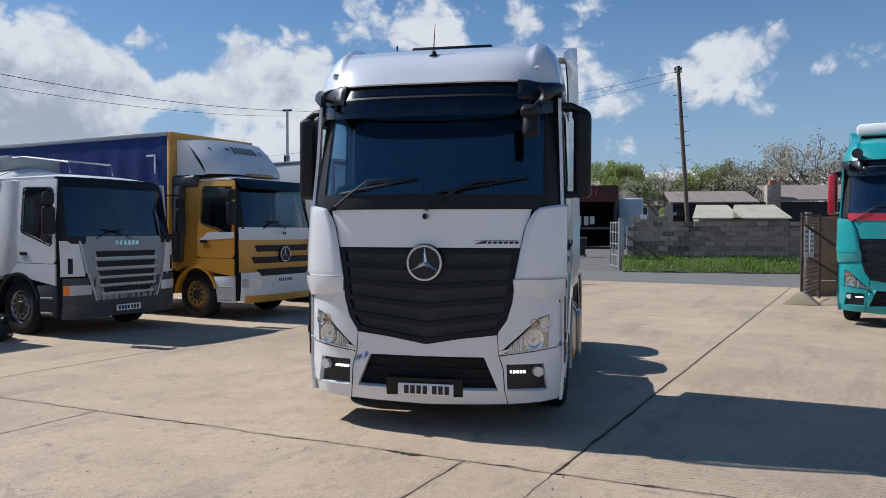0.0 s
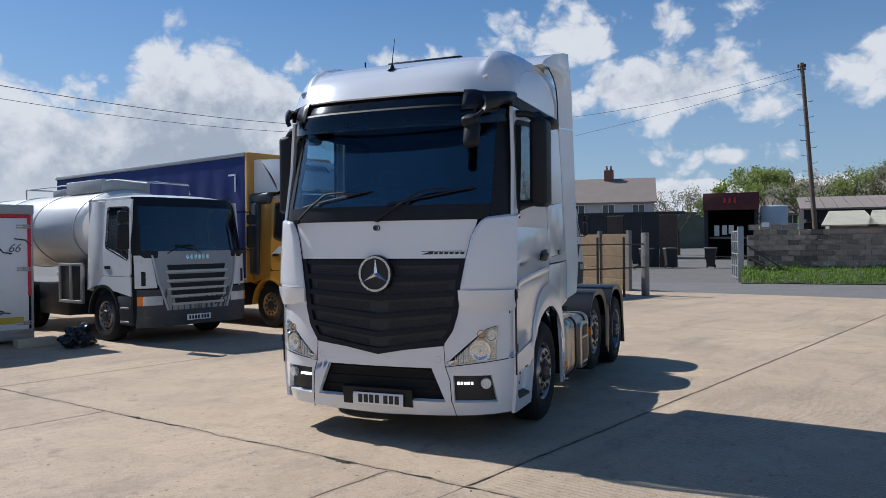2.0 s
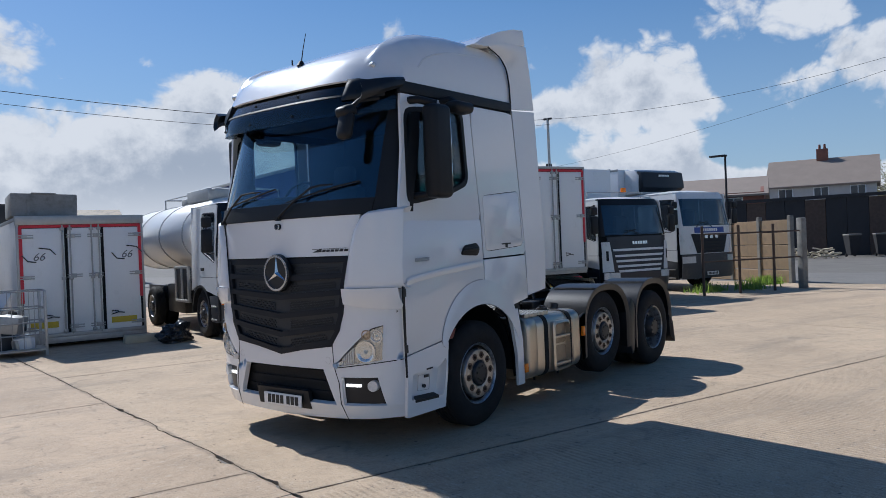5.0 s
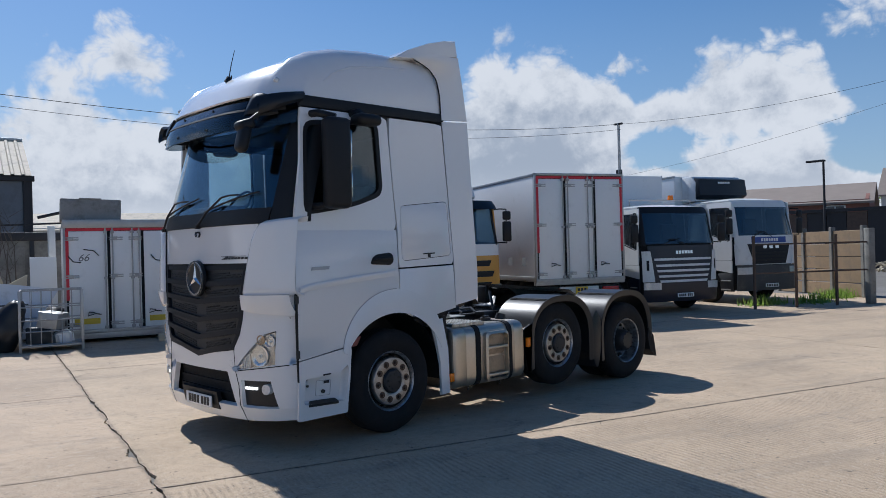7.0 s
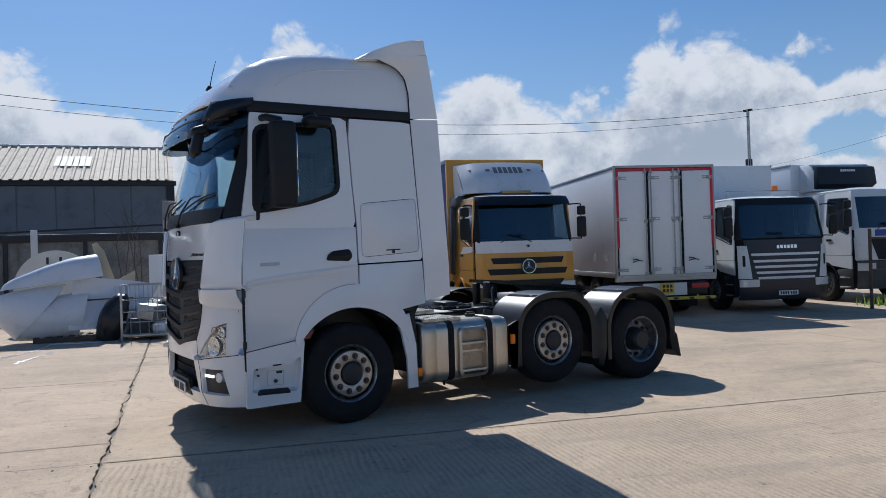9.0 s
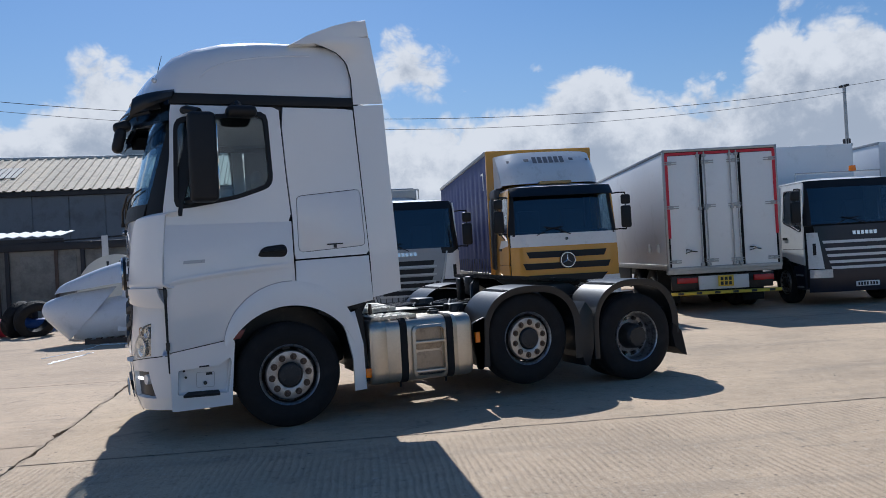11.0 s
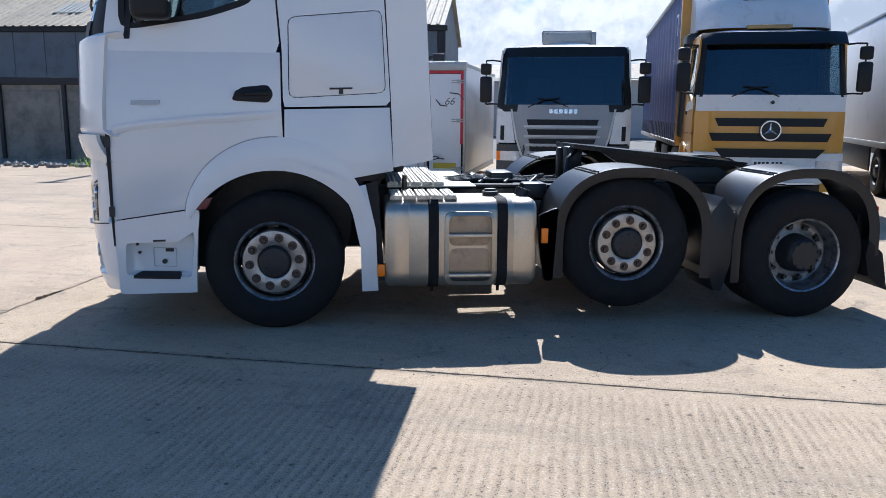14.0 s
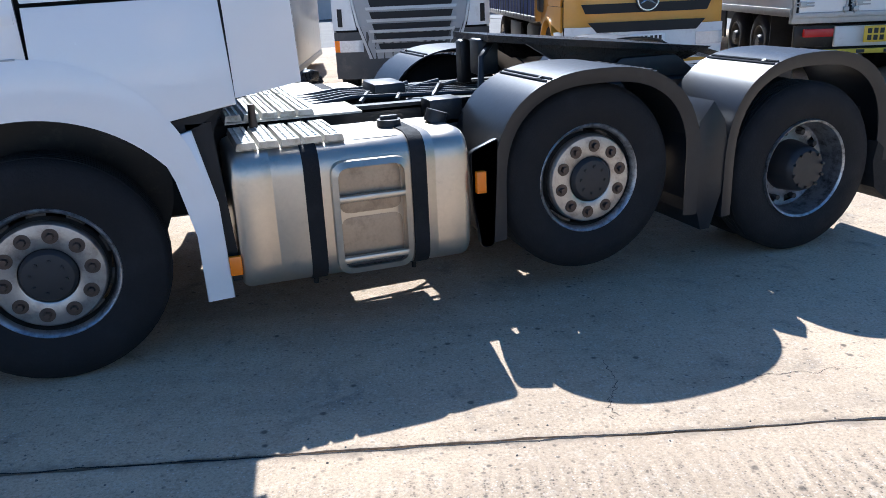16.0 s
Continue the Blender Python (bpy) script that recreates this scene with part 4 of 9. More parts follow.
        fquad(bm, [(y, 1.738), (y - 0.036, 1.738), (y - 0.043, 1.758), (y - 0.007, 1.758)], 2, 2, off=0.004, thick=0.004)
    fquad(bm, [(-0.44, 1.736), (-0.55, 1.738), (-0.555, 1.768), (-0.545, 1.768)], 3, 2, off=0.004, thick=0.004)
    fquad(bm, [(-0.44, 1.762), (-0.82, 1.764), (-0.83, 1.768), (-0.44, 1.766)], 8, 2, off=0.004, thick=0.004)
    part("model_badge", bm, HUBBLACK, bonnet, "thin dark strokes of a model badge")
    for s in (1, -1):
        bm = B()
        fquad(bm, mirrored([(0.70, 0.735), (1.105, 0.80), (1.11, 1.09), (1.02, 1.06)], s), 8, 6, off=-0.012, thick=0.02)
        lamp = part("headlamp", bm, LAMPBOWL, root, "clear headlamp with a round reflector and amber indicator")
        n = Vector((-0.93, s * 0.36, 0)).normalized()
        for (cy, cz, r, mt) in ((0.975, 0.875, 0.092, SILVER), (1.062, 1.005, 0.056, SILVER), (0.985, 1.02, 0.042, INDICATOR)):
            p = fx(s * cy, cz, 0.0)
            bm = B()
            rings = []
            for d, k in ((-0.008, 1.0), (0.006, 1.0), (0.006, 0.86), (-0.012, 0.6), (-0.022, 0.25)):
                _, sd, u = basis(n)
                rings.append([p + n * d + (sd * math.cos(t) + u * math.sin(t)) * r * k for t in (2 * math.pi * i / 28 for i in range(28))])
            loft(bm, rings)
            part("reflector", bm, mt, lamp)
            bm = B()
            cyl(bm, p - n * 0.02, p + n * 0.004, r * 0.22, r * 0.16, seg=14)
            part("bulb", bm, LENS if mt is SILVER else INDICATOR, lamp)
        for k in range(6):
            bm = B()
            y0, z0 = 0.745 + 0.022 * k, 0.752 + 0.004 * k
            fquad(bm, mirrored([(y0, z0), (y0 + 0.014, z0), (y0 + 0.018, z0 + 0.075 + 0.012 * k), (y0 + 0.004, z0 + 0.03 + 0.02 * k)], s), 2, 4, off=0.0, thick=0.012)
            part("lamp_rib", bm, LENS, lamp)
        bm = B()
        fquad(bm, mirrored([(0.695, 0.733), (1.106, 0.798), (1.112, 1.093), (1.018, 1.062)], s), 10, 8, off=0.010, thick=0.004)
        part("lamp_lens", bm, CLEAR, lamp)
        bm = B()
        fquad(bm, mirrored([(0.665, 0.735), (0.70, 0.74), (0.80, 0.80), (0.675, 0.77)], s), 3, 3, off=0.004, thick=0.02)
        part("lamp_trim", bm, SILVER, lamp)
        bm = B()
        fquad(bm, mirrored([(0.735, 0.405), (1.12, 0.405), (1.07, 0.665), (0.725, 0.655)], s), 8, 3, off=-0.04, thick=0.012)
        fog = part("fog_lamp_bezel", bm, GLOSSBLACK, root)
        bm = B()
        p = fx(s * 1.0, 0.58, -0.045)
        n = Vector((-0.93, s * 0.36, 0)).normalized()
        cyl(bm, p, p + n * 0.05, 0.05, 0.046, seg=20)
        part("fog_lamp", bm, LENS, fog)
        bm = B()
        for k in range(5):
            y = 0.765 + 0.03 * k
            fquad(bm, mirrored([(y, 0.567), (y + 0.019, 0.567), (y + 0.019, 0.589), (y, 0.589)], s), 2, 2, off=-0.018, thick=0.02)
        part("daylight_led", bm, LED, fog, "lit white daytime running light strip")

    # windscreen with its dark surround
    bm = B()
    fquad(bm, [(-1.04, 2.05), (1.04, 2.05), (1.06, 2.19), (-1.06, 2.19)], 24, 3, off=0.012, thick=0.05)
    part("cowl", bm, BLACK if P2 is None else P2, root, "black cowl under the windscreen")
    bm = B()
    fquad(bm, [(-1.06, 2.17), (1.06, 2.17), (1.045, 2.99), (-1.045, 2.99)], 24, 8, off=-0.004, thick=0.006)
    ws = part("windscreen", bm, GLASS, root, "wide dark tinted windscreen")
    ws.visible_shadow = True
    for s in (1, -1):
        bm = B()
        fquad(bm, mirrored([(1.055, 2.06), (1.238, 2.06), (1.186, 3.08), (1.04, 3.08)], s), 8, 10, off=0.002, thick=0.035)
        part("pillar", bm, BLACK, root, "black windscreen pillar")
    for y0, yk, y1, b0, b1 in ((0.92, 0.58, 0.29, 0.86, 0.10), (0.0, -0.43, -0.68, -0.08, -0.92)):
        bm = B()
        foot, knee, end = fx(y0, 2.06, 0.035), fx(yk, 2.315, 0.05), fx(y1, 2.325, 0.035)
        tube(bm, [foot, foot.lerp(knee, 0.5) + Vector((-0.02, 0, 0.004)), knee, knee.lerp(end, 0.5) + Vector((-0.008, 0, 0.006)), end], 0.012, 6, 0.008)
        cyl(bm, fx(y0, 2.06, 0.0), fx(y0, 2.06, 0.05), 0.022, seg=10)
        wip = part("wiper", bm, BLACK, root)
        bm = B()
        tube(bm, [fx(b0 + (b1 - b0) * t, 2.20 + 0.14 * t, 0.016 + 0.006 * math.sin(3.1 * t)) for t in span(0, 1, 9)], 0.009, 6)
        part("wiper_blade", bm, BLACK, wip)

    # sun visor
    def vis(u, v):
        y = u * 1.135
        b = 0.40 * abs(u) ** 5
        return Vector((lerp([(0, -1.44), (0.5, -1.42), (1, -1.33)], v) + 0.06 * u * u + b, y, lerp([(0, 2.90), (1, 3.17)], v) + 0.06 * abs(u) ** 8))
    bm = B()
    shell(bm, vis, span(-1, 1, 40)[::-1], span(0, 1, 6), 0.015)
    visor = part("sun_visor", bm, SMOKED, root, "smoked black sun visor")
    bm = B()
    shell(bm, lambda u, v: vis(u, 0.62 + 0.07 * v) + Vector((-0.006, 0, 0)), span(-0.92, 0.92, 30)[::-1], [0, 1], 0.01)
    for y in (-0.82, -0.3, 0.3, 0.82):
        for v in (0.2, 0.88):
            p = vis(y / 1.135, v)
            cyl(bm, p, p + Vector((-0.012, 0, 0)), 0.012, seg=8)
    for s in (1, -1):
        box(bm, (-1.25, s * 0.9, 2.98), (-1.05, s * 0.93, 3.12))
    part("visor_trim", bm, BLACK, visor)
    for s in (1, -1):
        def cap(u, v):
            p = vis(s * (0.72 + 0.24 * u), 0.48 + 0.52 * v)
            return p + Vector((-0.012 - 0.028 * (1 - (2 * v - 1) ** 4) * min(1.0, u * 6), 0, 0.055 * v))
        bm = B()
        shell(bm, cap, span(0, 1, 14) if s < 0 else span(0, 1, 14)[::-1], span(0, 1, 8), 0.05)
        part("visor_cap", bm, GLOSSBLACK, visor)
    WRAP = [(-1.30, 1.02), (-1.2, 1.10), (-1.08, 1.165), (-0.945, 1.196)]
    for s in (1, -1):
        def wrap(u, v):
            x = -1.30 + 0.355 * u
            z0, z1 = 2.995 + 0.145 * u ** 0.8, 3.165 + 0.065 * u ** 0.5
            return Vector((x + 0.03 * (v - 0.5), s * (lerp(WRAP, x) + 0.03 * (1 - (2 * v - 1) ** 4)), z0 + (z1 - z0) * v))
        bm = B()
        shell(bm, wrap, span(0, 1, 10) if s < 0 else span(0, 1, 10)[::-1], span(0, 1, 5), 0.04)
        part("visor_bracket", bm, GLOSSBLACK, visor)

    # roof, with raised shoulders at both sides
    TOP = [(-1.30, 3.22), (-1.24, 3.31), (-1.16, 3.42), (-1.0, 3.545), (-0.8, 3.635), (-0.5, 3.70), (-0.1, 3.73), (0.35, 3.72), (0.62, 3.70), (0.86, 3.66)]

    def roof(u, v):
        x = -1.30 + 2.16 * u
        w = 1.185 - 0.02 * u
        y = w * math.sin(v * math.pi / 2) if abs(v) > 0.999 else w * (1 - (1 - abs(v)) ** 1.6) * (1 if v > 0 else -1)
        t = abs(y) / w
        top = lerp(TOP, x)
        sh = 0.055 * math.exp(-((t - 0.80) / (0.035 if t < 0.80 else 0.2)) ** 2) * min(1, max(0, (x + 1.28) / 0.25))
        base = 3.20
        prof = max(0.0, 1 - t ** lerp([(0.0, 14.0), (0.15, 10.0), (0.3, 11.0), (0.6, 16.0), (0.9, 28.0)], u)) ** 0.42
        z = base + (top - base) * prof + sh * prof
        bow = 0.34 * t ** 4 * (1 - u) ** 3
        return Vector((x + bow, y, z))
    bm = B()
    shell(bm, roof, span(0, 1, 44), span(-1, 1, 120), 0.02)
    rf = part("roof", bm, P, root)
    # pressed line high on each side of the roof
    RIB = [(-0.86, 3.36), (-0.71, 3.455), (-0.435, 3.54), (-0.1, 3.59), (0.37, 3.625)]
    for s in (1, -1):
        line = []
        for k in range(19):
            x = -0.86 + 1.23 * k / 18
            z = lerp(RIB, x)
            lo, hi = 0.7, 1.0
            for _ in range(24):
                mid = (lo + hi) / 2
                if roof((x + 1.30) / 2.16, mid).z > z:
                    lo = mid
                else:
                    hi = mid
            p = roof((x + 1.30) / 2.16, lo)
            line.append(Vector((p.x, s * (p.y - 0.006), p.z - 0.002)))
        bm = B()
        tube(bm, line, 0.011, 8, 0.011)
        part("roof_moulding", bm, P, rf)
    for s in (1, -1):
        bm = B()
        p = Vector((-1.062, s * 0.945, 3.35))
        b = B()
        box(b, (-0.03, -0.065, -0.022), (0.02, 0.065, 0.022), 0.015)
        bmesh.ops.transform(b, matrix=Matrix.Translation(p) @ Euler((0, radians(35), s * 0.35)).to_matrix().to_4x4(), verts=b.verts)
        merge(bm, b)
        part("marker_lamp", bm, LENS, rf)
    bm = B()
    cyl(bm, (-1.02, 0.02, 3.52), (-1.01, 0.02, 3.57), 0.04, 0.02, 14)
    tube(bm, [(-1.01, 0.02, 3.56), (-0.98, 0.02, 3.70), (-0.94, 0.02, 3.85)], 0.006, 6, 0.003)
    part("aerial", bm, BLACK, rf)
    bm = B()
    box(bm, (-0.35, -0.45, 3.72), (0.3, 0.40, 3.775), 0.02)
    part("roof_hatch", bm, BLACK, rf)
    bm = B()
    cyl(bm, (-0.75, 0.45, 3.63), (-0.75, 0.45, 3.70), 0.008, seg=8)
    part("roof_pin", bm, BLACK, rf)

    # sides
    for s in (-1, 1):
        win = rounded([(-0.93, 2.955), (-0.11, 3.035), (-0.085, 2.335), (-0.42, 2.225), (-0.965, 2.13)], 0.09)
        outer = [(-1.085, 2.09), (-1.0, 2.60), (-0.975, 3.09), (0.022, 3.09), (0.055, 2.4), (0.083, 2.0), (0.083, 1.98), (-1.085, 1.98)]
        bm = B()
        ring_panel(bm, outer, win, s)
        low = [(-1.085, 1.984), (0.083, 1.984), (0.083, 1.62), (0.09, 1.185)] + arch(84, 143, 9) + [(-1.095, 0.822), (-1.10, 1.43)]
        side_panel(bm, low, s)
        door = part("door", bm, P, root)
        bm = B()
        side_panel(bm, rounded([(-0.95, 2.975), (-0.09, 3.055), (-0.065, 2.32), (-0.41, 2.205), (-0.985, 2.11)], 0.09), s, 0.006, -0.022, 0)
        part("side_window", bm, SIDEGLASS, door, "side window in a black seal")
        bm = B()
        ring_panel(bm, rounded([(-0.95, 2.975), (-0.09, 3.055), (-0.065, 2.32), (-0.41, 2.205), (-0.985, 2.11)], 0.1), rounded([(-0.915, 2.935), (-0.13, 3.01), (-0.105, 2.355), (-0.42, 2.245), (-0.945, 2.15)], 0.08), s, 0.02, 0.002)
        part("window_seal", bm, BLACK, door)
        bm = B()
        side_panel(bm, rounded([(-0.265, 1.655), (0.0, 1.64), (0.035, 1.70), (0.0, 1.765), (-0.20, 1.745)], 0.04), s, 0.03, 0.004, 0.004)
        side_panel(bm, rounded([(-0.24, 1.69), (0.01, 1.69), (0.01, 1.725), (-0.22, 1.725)], 0.01), s, 0.03, 0.022, 0.006)
        part("door_handle", bm, BLACK, door, "black recessed door handle")
        bm = B()
        side_panel(bm, [(-0.93, 1.62), (-0.74, 1.625), (-0.735, 1.655), (-0.925, 1.65)], s, 0.006, 0.004, 0)
        part("model_number", bm, mat("badge_grey", (0.35, 0.36, 0.38), 0.3, 0.6), door, "faint grey bars of a model number")
        bm = B()
        side_panel(bm, [(-1.112, 1.425), (-1.085, 1.43), (-1.088, 0.83), (-1.088, 0.64), (-1.100, 0.64), (-1.106, 0.83)], s, 0.012, 0.004, 0)
        part("door_seam", bm, BLACK, door)
        for z0, z1 in ((1.40, 1.33), (0.92, 0.85)):
            bm = B()
            side_panel(bm, [(-1.115, z0), (-1.08, z0), (-1.08, z1), (-1.115, z1)], s, 0.012, 0.014, 0)
            part("door_hinge", bm, HUBBLACK, door)
        # crease over the arch
        def flare(u, v):
            k = math.sin(math.pi * (u - 24) / 126) if 24 < u < 150 else 0.0
            r = 0.682 + (0.035 + 0.20 * k ** 0.8) * v
            z = 0.49 + r * math.sin(radians(u))
            off = 0.004 + (0.016 if u > 92 else 0.016 * max(0.0, (u - 24) / 68)) * (1 - v ** 3)
            return Vector((0.02 + r * math.cos(radians(u)), s * (lerp(WZ, z) + off), z))
        bm = B()
        shell(bm, flare, span(24, 150, 40) if s > 0 else span(24, 150, 40)[::-1], span(0, 1, 8), 0.012)
        part("arch_lip", bm, P, root)
        bm = B()
        tube(bm, [flare(a, 1.0) + Vector((0, -s * 0.001, 0)) for a in span(88, 148, 20)], 0.0045, 5)
        part("arch_seam", bm, SEAMGREY, root)
        # pressed line along the lower door
        def press(u, v):
            x = -1.06 + 1.135 * u
            z = 1.475 + 0.115 * u ** 0.7 - 0.07 * v
            return Vector((x, s * (lerp(WZ, z) + 0.011 * (1 - abs(2 * v - 0.5)) * min(1, (1 - u) * 6)), z))
        bm = B()
        shell(bm, press, span(0, 1, 14) if s > 0 else span(0, 1, 14)[::-1], span(0, 0.75, 6)[::-1], 0.006)
        part("pressed_line", bm, P, door)
        bm = B()
        side_panel(bm, [(-0.525, 0.895), (-0.455, 0.90), (-0.405, 0.985), (-0.475, 0.975)], s, 0.02, 0.014, 0.004)
        part("side_reflector", bm, DULLRED, root, "dull red side marker")
        # sleeper wall with a locker door
        lock = rounded([(0.14, 2.225), (0.79, 2.285), (0.815, 1.715), (0.135, 1.672)], 0.05)
        bm = B()
        ring_panel(bm, [(0.035, 3.09), (0.765, 3.09), (0.845, 1.63), (0.097, 1.612), (0.097, 2.0), (0.068, 2.4)], lock, s)
        slp = part("sleeper_panel", bm, P, root)
        bm = B()
        side_panel(bm, [(0.5 + (x - 0.5) * 0.984, 1.97 + (z - 1.97) * 0.984) for x, z in lock], s, 0.025, 0, 0.006)
        part("locker_door", bm, P, slp)
        bm = B()
        side_panel(bm, [(0.42, 1.735), (0.58, 1.74), (0.58, 1.752), (0.42, 1.748)], s, 0.01, 0.006, 0)
        side_panel(bm, [(0.485, 1.705), (0.515, 1.705), (0.515, 1.74), (0.485, 1.74)], s, 0.01, 0.01, 0)
        part("locker_lock", bm, HUBBLACK, slp)
        bm = B()
        side_panel(bm, [(0.104, 1.597), (0.84, 1.615), (0.865, 1.165), (0.44, 1.09)] + arch(60, 84, 4), s)
        part("lower_panel", bm, P, root)
        bm = B()
        side_panel(bm, [(-0.98, 3.10), (0.77, 3.11), (0.77, 3.205), (-0.98, 3.205)], s, 0.03, 0.006, 0.01)
        part("roof_strip", bm, BLACK, root, "black strip under the roof")
        # wind fairing behind the cab
        def fair(u, v):
            x0 = lerp([(1.19, 0.858), (1.62, 0.846), (3.13, 0.772), (3.40, 0.765), (3.56, 0.728), (3.66, 0.635), (3.72, 0.48), (3.74, 0.37), (3.83, 0.372)], v)
            x1 = lerp([(1.19, 1.145), (2.2, 1.095), (3.13, 1.055), (3.78, 0.955), (3.97, 0.93)], v)
            x = x0 + (x1 - x0) * u
            w = lerp(WZ, v) if v < 3.15 else lerp([(3.15, 1.187), (3.5, 1.18), (3.78, 1.165), (3.97, 1.15)], v)
            return Vector((x, s * (w + lerp([(1.19, 0.045), (1.5, 0.07), (3.13, 0.10), (3.97, 0.12)], v) * u), v + 0.055 * u * max(0.0, (1.6 - v) / 0.41)))
        bm = B()
        us = span(0.02, 1, 8) if s > 0 else span(0.02, 1, 8)[::-1]
        shell(bm, fair, us[::-1], span(1.19, 3.122, 12), 0.02)
        side_f = part("side_fairing", bm, P, root)
        # unseen strip added behind the seam to stop a sliver of sun
        def seal(u, v):
            p = fair(0, v)
            return Vector((p.x - 0.04 + 0.09 * u, p.y - s * 0.032, p.z))
        bm = B()
        shell(bm, seal, [1, 0] if s > 0 else [0, 1], span(1.19, 3.12, 12), 0.01)
        part("seal", bm, BLACK, side_f)
        bm = B()
        shell(bm, fair, us[::-1], span(3.138, 3.80, 16), 0.02)
        fairing = part("roof_fairing", bm, P, root)
        def seam(u, v):
            p = fair(0, v)
            return Vector((p.x - 0.004 + 0.010 * u, p.y + s * 0.0015, p.z))
        bm = B()
        shell(bm, seam, [1, 0] if s > 0 else [0, 1], span(3.138, 3.73, 16), 0.012)
        part("seam", bm, BLACK, fairing)
    # bridge of the roof fairing
    bm = B()
    prism(bm, [(0.16, 3.715), (0.37, 3.735), (0.68, 3.775), (0.955, 3.812), (0.93, 3.985), (0.80, 3.965), (0.60, 3.915), (0.36, 3.82)], "y", -1.165, 1.165, 0.025)
    for v in bm.verts:
        v.co.y *= 1 + 0.10 * max(0.0, (v.co.x - 0.45) / 0.5)
    part("roof_spoiler", bm, P, root)
    # unseen solid support, enlarged to block sun behind the cab
    bm = B()
    prism(bm, [(0.70, 3.10), (0.92, 3.10), (0.90, 3.80), (0.55, 3.76)], "y", -1.085, 1.085)
    part("spoiler_support", bm, P, root)

    # entry steps beside the bumper
    for s in (-1, 1):
        face = [(-1.09, 0.816), (-0.54, 0.896), (-0.505, 0.886), (-0.52, 0.76), (-0.548, 0.40), (-0.552, 0.29), (-1.085, 0.285)]
        mouth = rounded([(-1.02, 0.66), (-1.035, 0.43), (-0.585, 0.405), (-0.545, 0.70), (-0.56, 0.745), (-0.655, 0.668)], 0.022, 4)
        bm = B()
        ring_panel(bm, face, mouth, s, 0.03, 0.0, 96)
        c = (sum(p[0] for p in mouth) / len(mouth), sum(p[1] for p in mouth) / len(mouth))
        lp = star_loop(mouth, c, 96)
        b = B()
        loops = [[(c[0] + (p.x - c[0]) * k, d, c[1] + (p.y - c[1]) * k) for p in lp] for k, d in ((1.0, 0.003), (0.992, 0.016), (0.97, 0.055), (0.94, 0.075), (0.88, 0.085))]
        rings = [[b.verts.new(p) for p in ring] for ring in loops]
        ringfaces(b, rings, caps=False)
        b.faces.new(rings[-1])
        bmesh.ops.recalc_face_normals(b, faces=b.faces)
        side_map(b, s, 0.0)
        merge(bm, b)
        step = part("step_panel", bm, P, root, "white entry step with a black tread")
        bm = B()
        prism(bm, rounded([(-0.99, s * 1.238), (-0.66, s * 1.238), (-0.665, s * 1.17), (-0.94, s * 1.17)], 0.012), "z", 0.404, 0.424)
        for v in bm.verts:
            v.co.z += 0.35 * (1.238 - abs(v.co.y)) - 0.03 * (v.co.x + 0.99)
        part("step_tread", bm, BLACK, step)
        for x, z, r in ((-0.965, 0.640, 0.011), (-0.952, 0.580, 0.011), (-0.782, 0.512, 0.017)):
            bm = B()
            cyl(bm, (x, s * 1.15, z), (x, s * 1.172, z), r, seg=12)
            part("step_knob", bm, HUBBLACK, step)
        bm = B()
        ring_panel(bm, rounded([(-0.858, 0.618), (-0.694, 0.610), (-0.70, 0.468), (-0.861, 0.475)], 0.012), rounded([(-0.854, 0.614), (-0.698, 0.606), (-0.704, 0.472), (-0.857, 0.479)], 0.010), s, 0.003, -0.0815, 48)
        part("cover_outline", bm, SEAMGREY, step)
        bm = B()
        box(bm, (-0.772, s * 1.158, 0.583), (-0.716, s * 1.1665, 0.607))
        part("step_label", bm, HUBBLACK, step)
        bm = B()
        side_panel(bm, [(-0.835, 0.668), (-0.748, 0.670), (-0.748, 0.684), (-0.835, 0.682)], s, 0.004, 0.003, 0)
        part("step_reflector", bm, HUBBLACK, step)

    # mirrors
    for s in (-1, 1):
        bm = B()
        box(bm, (-0.85, s * 1.30, 2.17), (-0.60, s * 1.465, 2.99), 0.05, 4)
        mir = part("mirror", bm, P2 or BLACK, root, "large door mirror in a black housing" if P2 is None else "large red door mirror housing")
        bm = B()
        box(bm, (-0.603, s * 1.325, 2.52), (-0.593, s * 1.44, 2.88), 0.004)
        box(bm, (-0.603, s * 1.325, 2.28), (-0.593, s * 1.44, 2.49), 0.004)
        part("mirror_glass", bm, mat("mirror_silver", (0.8, 0.82, 0.84), 0.04, 1.0, var=0.0), mir)
        for z in (3.02, 2.18):
            bm = B()
            tube(bm, [(-0.86, s * 1.16, z + 0.02), (-0.84, s * 1.28, z + 0.015), (-0.74, s * 1.40, z - 0.03 if z > 2.5 else z + 0.05)], 0.035, 8)
            part("mirror_arm", bm, BLACK, mir)
        bm = B()
        b = B()
        box(b, (-0.14, -0.09, -0.05), (0.14, 0.09, 0.06), 0.05, 3)
        bmesh.ops.transform(b, matrix=Matrix.Translation((-0.36, s * 1.36, 3.0)), verts=b.verts)
        merge(bm, b)
        tube(bm, [(-0.40, s * 1.17, 3.08), (-0.38, s * 1.27, 3.09), (-0.37, s * 1.34, 3.03)], 0.04, 8)
        part("ramp_mirror", bm, BLACK, root, "small black kerb mirror over the door")
    bm = B()
    b = B()
    box(b, (-0.05, -0.075, -0.17), (0.05, 0.075, 0.07), 0.05, 4)
    bmesh.ops.transform(b, matrix=Matrix.Translation((-1.40, -0.95, 2.84)) @ Euler((0, radians(14), 0)).to_matrix().to_4x4(), verts=b.verts)
    merge(bm, b)
    b = B()
    box(b, (-0.08, -0.075, -0.05), (0.08, 0.075, 0.05), 0.04, 3)
